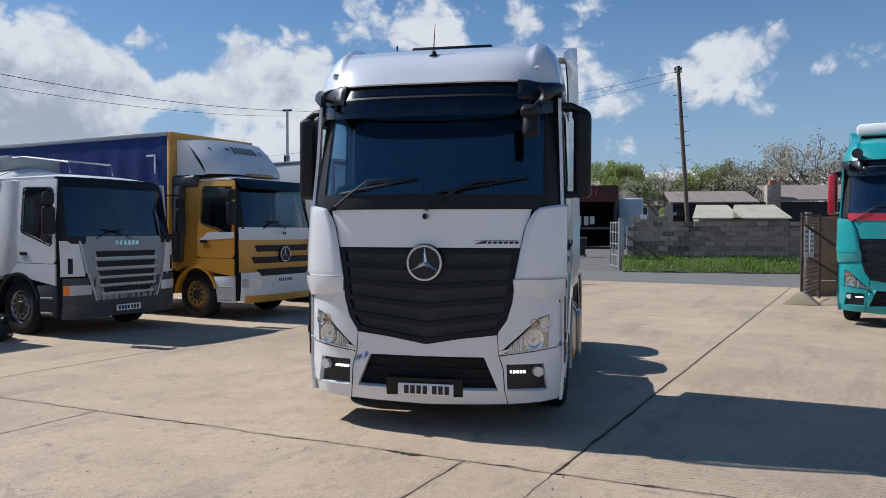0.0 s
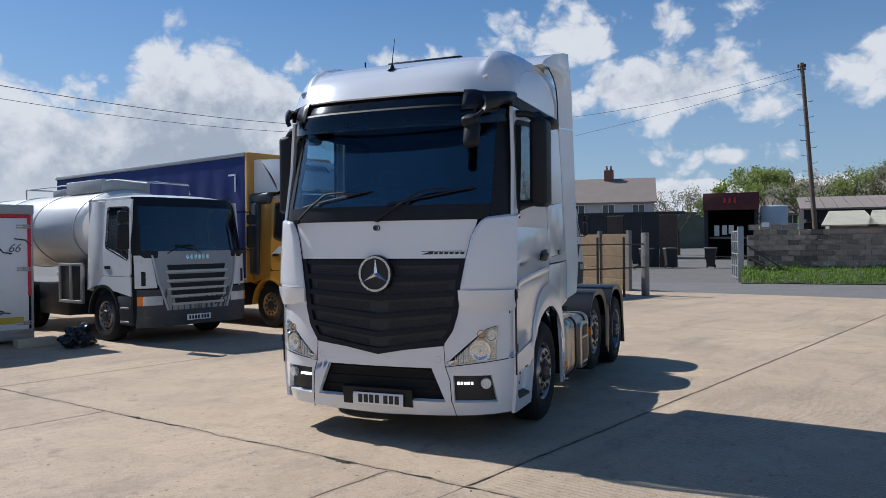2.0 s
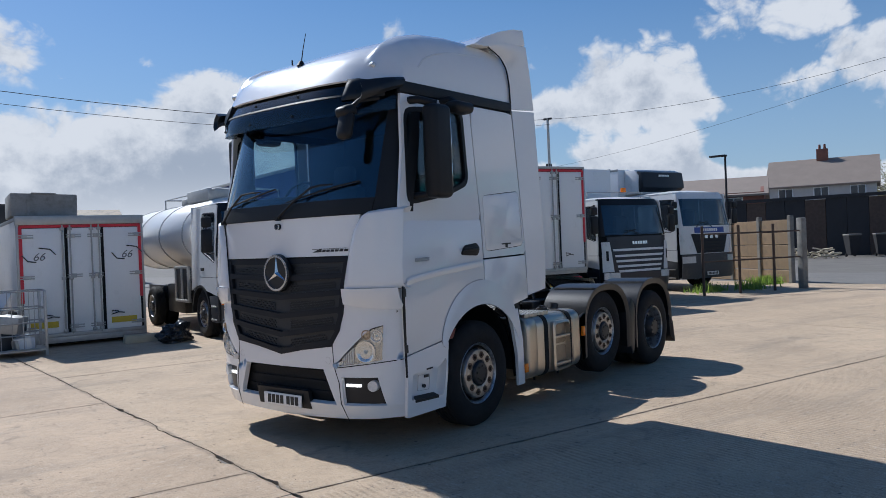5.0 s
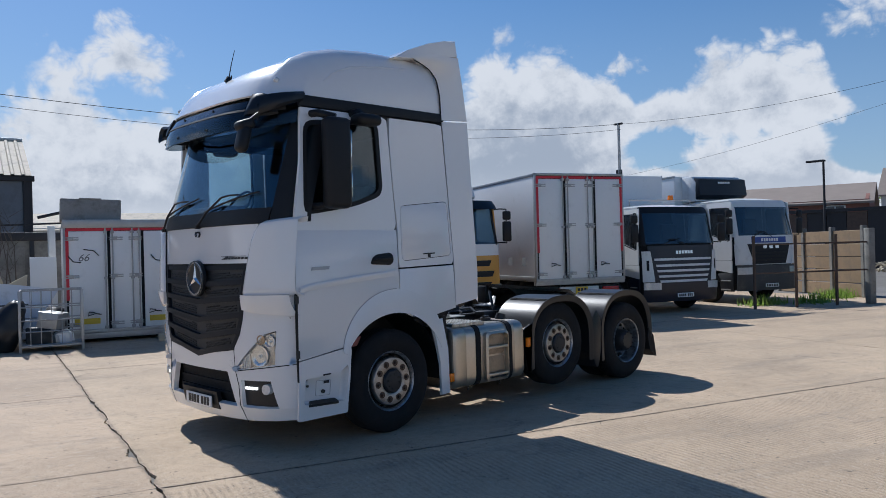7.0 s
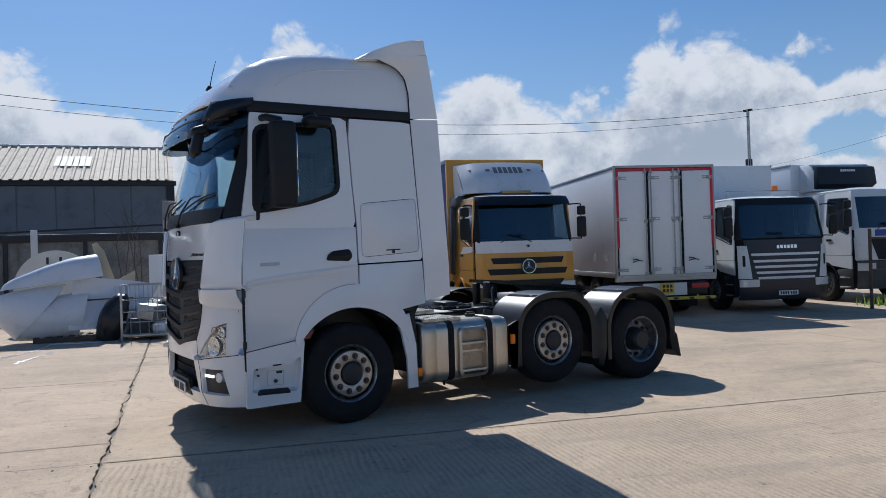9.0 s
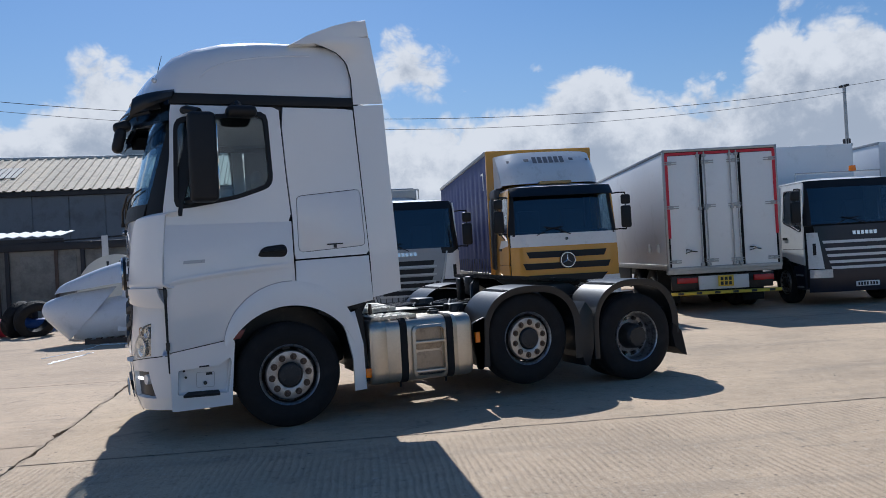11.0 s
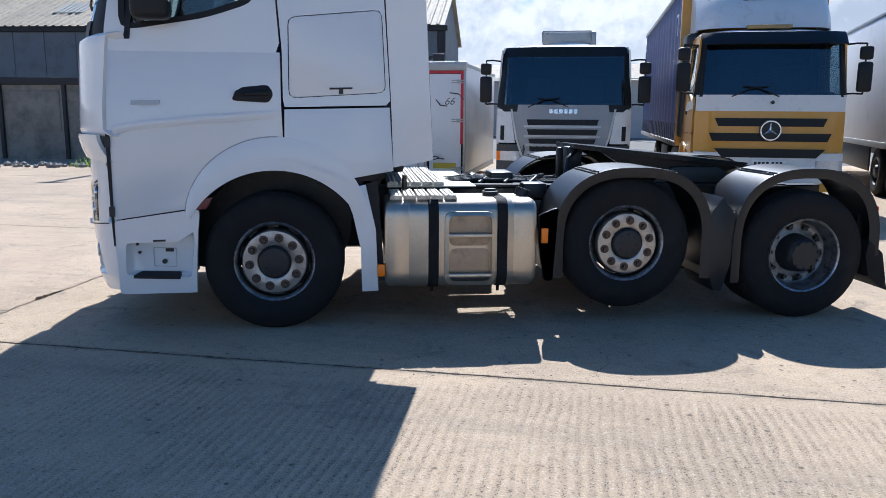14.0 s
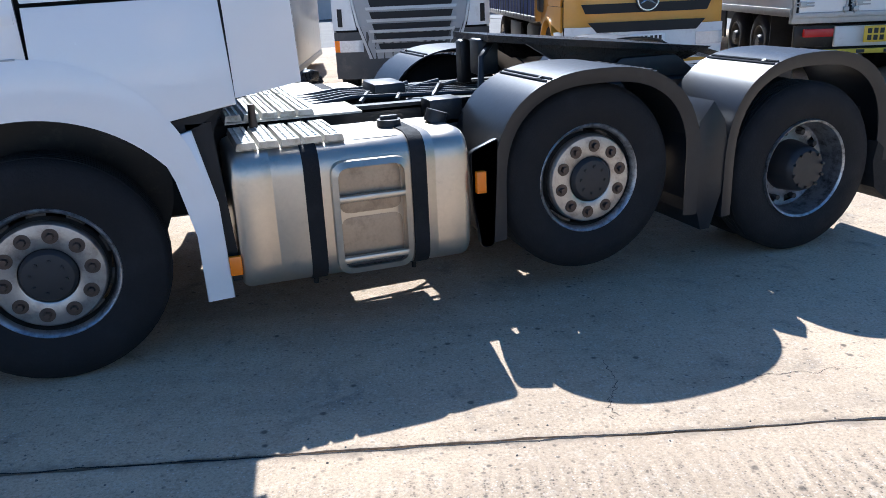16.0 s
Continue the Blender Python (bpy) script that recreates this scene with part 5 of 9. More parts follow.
    bmesh.ops.transform(b, matrix=Matrix.Translation((-1.38, -0.93, 2.92)) @ Euler((0, radians(-20), 0)).to_matrix().to_4x4(), verts=b.verts)
    merge(bm, b)
    tube(bm, [(-1.37, -0.95, 2.93), (-1.30, -1.01, 3.01), (-1.14, -1.09, 3.04)], 0.02, 8)
    part("front_mirror", bm, BLACK, root, "black front mirror on an arm")

    # inside
    bm = B()
    box(bm, (-1.22, -1.08, 1.95), (-0.78, 1.08, 2.20), 0.06)
    box(bm, (-1.05, 0.2, 2.18), (-0.72, 1.0, 2.29), 0.05)
    box(bm, (-0.95, -0.2, 1.8), (-0.55, 0.25, 2.22), 0.05)
    part("dashboard", bm, INTERIOR, root)
    bm = B()
    for k in range(24):
        a0, a1 = 2 * math.pi * k / 24, 2 * math.pi * (k + 1) / 24
        c = Vector((-0.62, 0.62, 2.30))
        u, v = Vector((0, 1, 0)), Vector((0.55, 0, 0.83))
        tube(bm, [c + (u * math.cos(a) + v * math.sin(a)) * 0.21 for a in (a0, a1)], 0.014, 6)
    tube(bm, [(-0.62, 0.42, 2.30), (-0.62, 0.62, 2.29), (-0.62, 0.82, 2.30)], 0.018, 6)
    tube(bm, [(-0.62, 0.62, 2.29), (-0.80, 0.62, 2.1)], 0.03, 6)
    part("steering_wheel", bm, BLACK, root)
    for y in (0.62, -0.62):
        bm = B()
        box(bm, (-0.42, y - 0.26, 1.72), (0.12, y + 0.26, 1.88), 0.05)
        box(bm, (0.02, y - 0.25, 1.85), (0.18, y + 0.25, 2.45), 0.06)
        box(bm, (0.04, y - 0.14, 2.46), (0.16, y + 0.14, 2.68), 0.05)
        part("seat", bm, SEAT, root)
    bm = B()
    box(bm, (0.60, -1.15, 1.2), (0.62, 1.15, 3.2))
    box(bm, (-0.9, -1.12, 1.55), (0.6, 1.12, 1.6))
    box(bm, (-0.95, -1.15, 3.06), (0.6, 1.15, 3.12))
    for s in (1, -1):
        box(bm, (0.05, s * 1.14, 1.6), (0.6, s * 1.16, 3.1))
        box(bm, (-0.95, s * 1.15, 1.6), (0.05, s * 1.17, 2.1))
    part("cab_lining", bm, INTERIOR, root)


tractor = thing("tractor_unit", "tall white tractor unit truck parked on the concrete yard", "truck")
big_cab(tractor, WHITE, None)

# front axle
for s in (-1, 1):
    wheel(tractor, 0, s * 1.065, 0.505, s, turn=12, steer=0)
    # dark liner of the arch and the white panel behind the wheel
    bm = B()
    shell(bm, lambda u, v: Vector((0.02 + 0.70 * math.cos(u), v, 0.49 + 0.70 * math.sin(u))), span(radians(-5), radians(192), 26), [s * 0.62, s * 1.12] if s > 0 else [s * 1.12, s * 0.62], -0.015)
    part("arch_liner", bm, BLACK, tractor)
    # dark panel added in place of the shade behind the wheel
    bm = B()
    prism(bm, rounded([(-0.70, 0.36), (0.46, 0.40), (0.55, 0.62), (0.55, 1.12), (-0.60, 1.12), (-0.70, 0.9)], 0.08), "y", s * 0.60, s * 0.63)
    part("engine_shield", bm, CHASSIS, tractor)
    bm = B()
    prism(bm, [(0.50, 1.03), (0.665, 1.07), (0.735, 0.74), (0.752, 0.285), (0.63, 0.28), (0.625, 0.60), (0.575, 0.86)], "y", s * 1.21, s * 1.245, 0.006)
    part("rear_arch_panel", bm, WHITE, tractor, "white panel behind the front wheel")
    bm = B()
    prism(bm, [(0.30, 1.08), (0.46, 1.0), (0.70, 1.08), (0.86, 1.19), (0.45, 1.11)], "y", s * 1.17, s * 1.20)
    prism(bm, [(0.64, 1.09), (0.75, 1.09), (0.80, 0.35), (0.755, 0.35)], "y", s * 1.10, s * 1.20)
    part("panel_bracket", bm, BLACK, tractor)
    bm = B()
    box(bm, (0.745, s * 1.235, 0.395), (0.80, s * 1.262, 0.485), 0.004)
    part("side_marker", bm, AMBER, tractor, "orange side marker lamp")
    bm = B()
    prism(bm, rounded([(1.935, 0.84), (2.09, 0.90), (2.07, 0.60), (2.06, 0.34), (1.985, 0.34), (1.95, 0.60)], 0.03), "y", s * 1.215, s * 1.252, 0.006)
    part("marker_bracket", bm, GUARD, tractor)

# frame
bm = B()
for s in (-1, 1):
    prism(bm, [(-0.9, 0.70), (4.62, 0.72), (4.62, 0.98), (0.9, 1.0), (-0.9, 0.95)], "y", s * 0.38, s * 0.46)
    prism(bm, [(-0.9, 0.95), (4.62, 0.97), (4.62, 0.985), (-0.9, 0.965)], "y", s * 0.30, s * 0.46)
for x in (1.0, 2.0, 3.3, 4.5):
    box(bm, (x, -0.4, 0.74), (x + 0.12, 0.4, 0.95))
box(bm, (4.60, -1.05, 0.62), (4.68, 1.05, 0.80), 0.01)
frame_part = part("chassis_frame", bm, CHASSIS, tractor, "black steel chassis rails")
bm = B()
box(bm, (-0.7, -0.36, 0.45), (0.8, 0.36, 1.15), 0.08)
box(bm, (0.8, -0.3, 0.5), (1.5, 0.3, 0.9), 0.1)
cyl(bm, (1.5, 0, 0.62), (3.9, 0, 0.55), 0.06)
for x, z in ((0, 0.42), (2.64, 0.57), (4.06, 0.505)):
    cyl(bm, (x, -1.0, z), (x, 1.0, z), 0.075)
    box(bm, (x - 0.14, -0.2, z - 0.16), (x + 0.14, 0.2, z + 0.16), 0.08)
for x in (2.69, 4.06):
    for s in (-1, 1):
        cyl(bm, (x + 0.3, s * 0.5, 0.55), (x + 0.3, s * 0.5, 0.85), 0.11)
part("running_gear", bm, CHASSIS, tractor)

# rear wheels and mudguards
for s in (-1, 1):
    wheel(tractor, 2.64, s * 1.055, 0.61, s, turn=5)
    wheel(tractor, 4.06, s * 1.10, 0.505, s, twin=True, turn=20)
    for cx, cz, r, rz, zf, zr in ((2.675, 0.62, 0.615, 0.57, 0.36, 0.34), (4.06, 0.58, 0.60, 0.60, 0.30, 0.50)):
        a0, a1 = 0, 180
        n = 2.5

        def hoop(t, k=0.0, rx=r, rv=rz, x0=cx, z0=cz, e=n):
            c, w = math.cos(t), math.sin(t)
            d = (abs(c) ** e + abs(w) ** e) ** (1 / e)
            return x0 + (rx - k) * c / d, z0 + (rv - k) * w / d
        track = [(cx + r, z, 1.0, 0.0) for z in span(zr, cz - 0.04, 5)] + [hoop(radians(a)) + (math.cos(radians(a)), math.sin(radians(a))) for a in span(0, 180, 33)] + [(cx - r, z, -1.0, 0.0) for z in span(cz - 0.04, zf, 5)]

        def guard(i, v, track=track, s=s):
            x, z, nx, nz = track[int(i)]
            return Vector((x, s * (0.66 + 0.59 * v), z))

        def cheek(i, v, track=track, s=s):
            x, z, nx, nz = track[int(i)]
            return Vector((x - nx * 0.075 * v, s * (1.252 - 0.016 * v * v), z - nz * 0.075 * v))
        steps = list(range(len(track)))
        bm = B()
        shell(bm, guard, steps, ([0, 0.25, 0.5, 0.75, 0.94, 1.0] if s < 0 else [1.0, 0.94, 0.75, 0.5, 0.25, 0]), 0.012)
        g = part("mudguard", bm, GUARD, tractor, "dark grey plastic mudguard")
        bm = B()
        shell(bm, cheek, steps if s < 0 else steps[::-1], span(0, 1, 4), 0.014)
        part("mudguard_lip", bm, GUARD, g)
        for a in (62, 118):
            bm = B()
            t = radians(a)
            for w in (-1.3, 1.3):
                tt = t + radians(w)
                hx, hz = hoop(tt, -0.003)
                tube(bm, [(hx, s * y, hz) for y in (0.68, 1.24)], 0.007, 6)
            hx, hz = hoop(t, -0.002)
            p = Vector((hx, s * 1.15, hz))
            cyl(bm, p, p + Vector((math.cos(t), 0, math.sin(t))) * 0.012, 0.014, seg=8)
            part("mudguard_rib", bm, BLACK, g)
    bm = B()
    prism(bm, [(4.58, 0.62), (4.70, 0.52), (4.765, 0.22), (4.70, 0.25), (4.60, 0.33), (4.56, 0.50)], "y", s * 0.70, s * 1.25)
    part("mud_flap", bm, RUBBER, tractor)
    bm = B()
    prism(bm, [(3.255, 0.72), (3.285, 0.86), (3.365, 0.965), (3.445, 0.86), (3.475, 0.72), (3.455, 0.45), (3.39, 0.24), (3.33, 0.24), (3.265, 0.45)], "y", s * 0.75, s * 1.246, 0.004)
    part("guard_skirt", bm, GUARD, tractor)
    bm = B()
    box(bm, (1.955, s * 1.255, 0.635), (2.005, s * 1.29, 0.745), 0.004)
    part("side_marker", bm, AMBER, tractor, "orange side marker lamp")
    bm = B()
    prism(bm, rounded([(1.935, 0.84), (2.09, 0.90), (2.07, 0.60), (2.06, 0.34), (1.985, 0.34), (1.95, 0.60)], 0.03), "y", s * 1.215, s * 1.252, 0.006)
    part("marker_bracket", bm, GUARD, tractor)
    bm = B()
    box(bm, (4.69, s * 0.70, 0.74), (4.76, s * 1.08, 0.87), 0.015)
    part("tail_lamp", bm, REDLENS, tractor, "red tail lamp")

# ---- tank, deck and coupling of the tractor ----


def fuel_tank(s):
    x0, x1, y0, y1, z0, z1 = 0.80, 1.925, 0.66, 1.27, 0.30, 0.955
    c = rounded([(s * y0, z0), (s * y1, z0), (s * y1, z1), (s * y0, z1)], 0.13, 6)
    bm = B()
    m = (s * (y0 + y1) / 2, (z0 + z1) / 2)
    loops = []
    for x, k in ((x0, 0.93), (x0 + 0.012, 0.975), (x0 + 0.035, 1.0), (x0 + 0.17, 1.0), (x0 + 0.172, 0.996), (x0 + 0.178, 0.996), (x0 + 0.18, 1.0), (x1 - 0.18, 1.0), (x1 - 0.178, 0.996), (x1 - 0.172, 0.996), (x1 - 0.17, 1.0), (x1 - 0.035, 1.0), (x1 - 0.012, 0.975), (x1, 0.93)):
        loops.append([(x, m[0] + (y - m[0]) * k, m[1] + (z - m[1]) * k) for y, z in c])
    loft(bm, loops)
    tank = part("fuel_tank", bm, ALU, tractor, "dull aluminium fuel tank with black straps")
    c2 = rounded([(s * (y0 - 0.0), z0 - 0.006), (s * (y1 + 0.006), z0 - 0.006), (s * (y1 + 0.006), z1 + 0.006), (s * (y0 - 0.0), z1 + 0.006)], 0.135, 6)
    for x in (1.155, 1.665):
        bm = B()
        loft(bm, [[(xx, y, z) for y, z in c2] for xx in (x - 0.038, x + 0.038)])
        cyl(bm, (x, s * 1.1, 0.29), (x, s * 1.1, 0.24), 0.012, seg=8)
        part("tank_strap", bm, RUBBER, tank)
    if s < 0:
        # stamped step recess
        bm = B()
        o, i = rounded([(1.235, 0.335), (1.605, 0.335), (1.605, 0.875), (1.235, 0.875)], 0.07, 6), rounded([(1.262, 0.365), (1.578, 0.365), (1.578, 0.848), (1.262, 0.848)], 0.055, 6)
        n = len(o)
        rings = [[bm.verts.new((x, y, z)) for x, z in lp] for lp, y in ((o, -1.262), (o, -1.312), (i, -1.326), (i, -1.262))]
        ringfaces(bm, rings + [rings[0]], caps=False)
        part("step_frame", bm, ALU, tank)
        bm = B()
        for a, b in ((0.62, 0.845), (0.385, 0.60)):
            q = rounded([(1.27, a), (1.57, a), (1.57, b), (1.27, b)], 0.05, 5)
            q2 = [(1.42 + (x - 1.42) * 0.80, (a + b) / 2 + (z - (a + b) / 2) * 0.74) for x, z in q]
            rings = [[bm.verts.new((x, y, z)) for x, z in lp] for lp, y in ((q, -1.272), (q2, -1.2745))]
            ringfaces(bm, rings, caps=False)
            bm.faces.new(rings[1])
        # pan coloured darker than the tank, painting a deep recess's shade
        part("step_recess", bm, mat("step_pan", (0.36, 0.29, 0.22), 0.45, 0.75, var=0.2, scale=5, dirt=(0.16, 0.12, 0.09), dirt_lo=0.5, dirt_hi=0.8), tank)
        for z in (0.70, 0.405):
            bm = B()
            box(bm, (1.255, -1.326, z - 0.016), (1.585, -1.293, z + 0.016), 0.010)
            part("step_bar", bm, ALU, tank)
        bm = B()
        box(bm, (1.27, -1.30, 0.366), (1.57, -1.273, 0.388), 0.004)
        part("step_tread", bm, HUBBLACK, tank)
        bm = B()
        cyl(bm, (1.62, -0.95, 0.95), (1.62, -0.95, 0.99), 0.06, seg=20)
        box(bm, (1.575, -0.965, 0.99), (1.665, -0.935, 1.01), 0.005)
        part("filler_cap", bm, HUBBLACK, tank)
        bm = B()
        cyl(bm, (1.86, -0.95, 0.95), (1.88, -0.95, 1.01), 0.055, seg=20)
        part("filler_cap", bm, HUBBLACK, tank)


fuel_tank(-1)
fuel_tank(1)

# tread plates between the cab and the wheels: ribbed pressed planks with toothed edges
bm = B()
for x0, x1, y0, y1, z in ((0.84, 1.34, -1.20, -0.72, 0.985), (0.84, 1.30, -0.70, 0.05, 1.04), (0.84, 1.30, 0.10, 0.9, 1.04)):
    box(bm, (x0, y0 + 0.01, z - 0.045), (x1 + 0.25, y1 - 0.01, z - 0.034))
    n = 5
    w = (x1 - x0) / n
    for k in range(n):
        a = x0 + k * w
        prism(bm, [(a, z - 0.03), (a + 0.008, z), (a + w - 0.014, z), (a + w - 0.006, z - 0.03)], "y", y0, y1)
        for j in range(int((y1 - y0) / 0.045)):
            y = y0 + 0.02 + j * 0.045
            cyl(bm, (a + w * 0.32, y, z - 0.001), (a + w * 0.32, y, z + 0.006), 0.009, 0.006, 6)
            cyl(bm, (a + w * 0.68, y + 0.02, z - 0.001), (a + w * 0.68, y + 0.02, z + 0.006), 0.009, 0.006, 6)
part("deck_plate", bm, TREAD, tractor, "ribbed metal tread plates behind the cab", smooth=False)

# air lines, valves and brackets that lie on the rails
rng = random.Random(4)
for k in range(3):
    x = 1.62 + k * 0.22
    bm = B()
    tube(bm, [(x, -0.36, 1.0), (x + 0.1, -0.1 + rng.uniform(-0.1, 0.1), 1.02 + rng.uniform(0, 0.05)), (x + 0.25, 0.15, 1.0), (x + 0.5, 0.34, 1.01)], 0.014, 6)
    part("air_line", bm, CHASSIS, tractor)
for k in range(5):
    y = -0.30 + 0.12 * k
    bm = B()
    tube(bm, [(0.9, y, 0.95), (1.6, y + rng.uniform(-0.05, 0.05), 1.02), (2.4, y + rng.uniform(-0.05, 0.05), 0.99), (3.0, y, 0.97)], 0.016, 6)
    part("air_line", bm, CHASSIS, tractor)
for lo, hi in (((1.95, -0.62, 0.86), (2.15, -0.45, 1.02)), ((1.75, -0.2, 0.95), (1.95, 0.1, 1.08))):
    bm = B()
    box(bm, lo, hi, 0.02)
    part("valve_block", bm, CHASSIS, tractor)
bm = B()
cyl(bm, (0.97, -0.78, 0.98), (0.97, -0.78, 1.10), 0.022, 0.018, seg=12)
part("deck_post", bm, RUSTNUT, tractor, "small rusty post on the deck")
# air vessels between the rails and the tanks, added to darken the underside
for x, y, z, l, r in ((1.0, -0.52, 0.55, 0.8, 0.13), (1.0, 0.52, 0.55, 0.8, 0.13), (3.0, 0.25, 0.60, 0.7, 0.13), (3.0, -0.25, 0.60, 0.7, 0.13)):
    bm = B()
    cyl(bm, (x, y, z), (x + l, y, z), r, seg=16)
    part("air_vessel", bm, CHASSIS, tractor)
# unseen box added to block light under the frame
bm = B()
box(bm, (0.9, -0.42, 0.34), (1.42, 0.42, 0.72), 0.05)
part("silencer", bm, CHASSIS, tractor)

# box added to close a gap that let sun onto the ground
bm = B()
box(bm, (2.02, -0.62, 0.62), (2.50, 0.60, 0.93), 0.03)
part("battery_box", bm, CHASSIS, tractor)
# fifth wheel: bed, sloped plate with a slot, jaw stand
bm = B()
box(bm, (2.85, -0.55, 0.98), (4.25, 0.55, 1.0))
for s in (-1, 1):
    prism(bm, [(3.1, 1.0), (3.9, 1.0), (3.7, 1.14), (3.3, 1.14)], "y", s * 0.28, s * 0.42, 0.01)
part("coupling_base", bm, CHASSIS, tractor)
bm = B()
outline = [(2.45, -0.30), (2.70, -0.42), (3.35, -0.47), (3.85, -0.45), (4.20, -0.30), (4.22, -0.12), (3.75, -0.06), (3.62, 0.0), (3.75, 0.06), (4.22, 0.12), (4.20, 0.30), (3.85, 0.45), (3.35, 0.47), (2.70, 0.42), (2.45, 0.30)]
r0 = [bm.verts.new((x, y, 1.325 - (x - 2.45) * 0.10 - (0.05 if x > 4.1 else 0))) for x, y in outline]
r1 = [bm.verts.new((x, y, 1.285 - (x - 2.45) * 0.10 - (0.05 if x > 4.1 else 0))) for x, y in outline]
n = len(outline)
for i in range(n):
    bm.faces.new((r0[i], r0[(i + 1) % n], r1[(i + 1) % n], r1[i]))
bmesh.ops.triangle_fill(bm, use_beauty=True, edges=[e for e in bm.edges if all(v in r0 for v in e.verts)])
bmesh.ops.triangle_fill(bm, use_beauty=True, edges=[e for e in bm.edges if all(v in r1 for v in e.verts)])
for s in (-1, 1):
    prism(bm, [(2.6, 1.30), (4.0, 1.17), (3.8, 1.10), (2.9, 1.12)], "y", s * 0.36, s * 0.39)
part("fifth_wheel_plate", bm, GREASE, tractor, "greasy black fifth wheel coupling plate")
bm = B()
box(bm, (2.42, 0.1, 1.0), (2.50, 0.2, 1.28), 0.02)
part("coupling_stand", bm, CHASSIS, tractor)
bm = B()
tube(bm, [(2.35, -0.4, 1.0), (2.4, -0.3, 1.2), (2.5, -0.2, 1.26)], 0.02, 6)
part("release_handle", bm, CHASSIS, tractor)
bm = B()
box(bm, (2.42, -0.2, 1.08), (2.56, -0.05, 1.30), 0.02)
part("coupling_stand", bm, CHASSIS, tractor)
bm = B()
box(bm, (0.88, -0.55, 1.1), (0.98, 0.55, 1.9), 0.03)
cyl(bm, (0.95, 0.7, 0.9), (0.95, 0.7, 2.6), 0.09, seg=16)
part("rear_equipment", bm, CHASSIS, tractor)

# ---- the other lorries ----
YELLOW = mat("amber_yellow_paint", (0.62, 0.30, 0.035), 0.35, var=0.06, coat=0.4, dirt=(0.36, 0.2, 0.05), dirt_lo=0.6, dirt_hi=0.9)
NAVY = mat("navy_paint", (0.006, 0.009, 0.022), 0.3, var=0.1)
GREYP = mat("grey_grille_paint", (0.30, 0.31, 0.32), 0.4, 0.2, var=0.08)
DGREY = mat("dark_grey_bumper", (0.045, 0.048, 0.052), 0.5, var=0.15, dirt=(0.12, 0.11, 0.10), dirt_lo=0.55, dirt_hi=0.85)
CURTAIN = mat("blue_curtain_pvc", (0.004, 0.022, 0.14), 0.55, var=0.12, scale=1.0, bump=0.2, bscale=6, spec=0.3)
TANKW = mat("tanker_shell", (0.74, 0.72, 0.68), 0.34, 0.0, var=0.03, coat=0.3, dirt=(0.58, 0.54, 0.48), dirt_lo=0.6, dirt_hi=0.95)
BLUESIGN = mat("blue_sign", (0.03, 0.07, 0.30), 0.4)
REDTRIM = mat("red_trim", (0.58, 0.02, 0.04), 0.5, var=0.15)
YELTRIM = mat("yellow_stripe", (0.62, 0.45, 0.04), 0.6, var=0.15)
TEAL = mat("teal_paint", (0.02, 0.30, 0.31), 0.32, var=0.05, coat=0.6)
REDP = mat("red_paint", (0.45, 0.015, 0.03), 0.32, var=0.05, coat=0.5)
BRASSRIM = mat("rusty_gold_rim", (0.42, 0.27, 0.11), 0.5, 0.5, var=0.25, scale=10)
GREYINK = mat("grey_ink", (0.16, 0.16, 0.17), 0.5)
GALV = mat("galvanised_steel", (0.42, 0.42, 0.41), 0.5, 0.7, var=0.15, scale=8, dirt=(0.25, 0.2, 0.15), dirt_lo=0.6, dirt_hi=0.85)


def lettering(name, text, parent, m, size, mt, slant=0.0):
    """Flat raised characters as a mesh part; they read from the side that +z of m looks to."""
    cu = bpy.data.curves.new("tmp_text", "FONT")
    cu.body, cu.size, cu.shear, cu.extrude = text, size, slant, 0.002
    tmp = bpy.data.objects.new("tmp_text", cu)
    me = bpy.data.meshes.new_from_object(tmp)
    bpy.data.objects.remove(tmp)
    bpy.data.curves.remove(cu)
    me.materials.clear()
    me.materials.append(mt)
    ob = new(name, me)
    ob.parent = parent
    ob.matrix_parent_inverse = parent.matrix_world.inverted()
    ob.matrix_basis = m
    return ob


def facing(x, y, vx, vy):
    return pose(x, y, 0, 0, 0, math.degrees(math.atan2(-vy, -vx)))


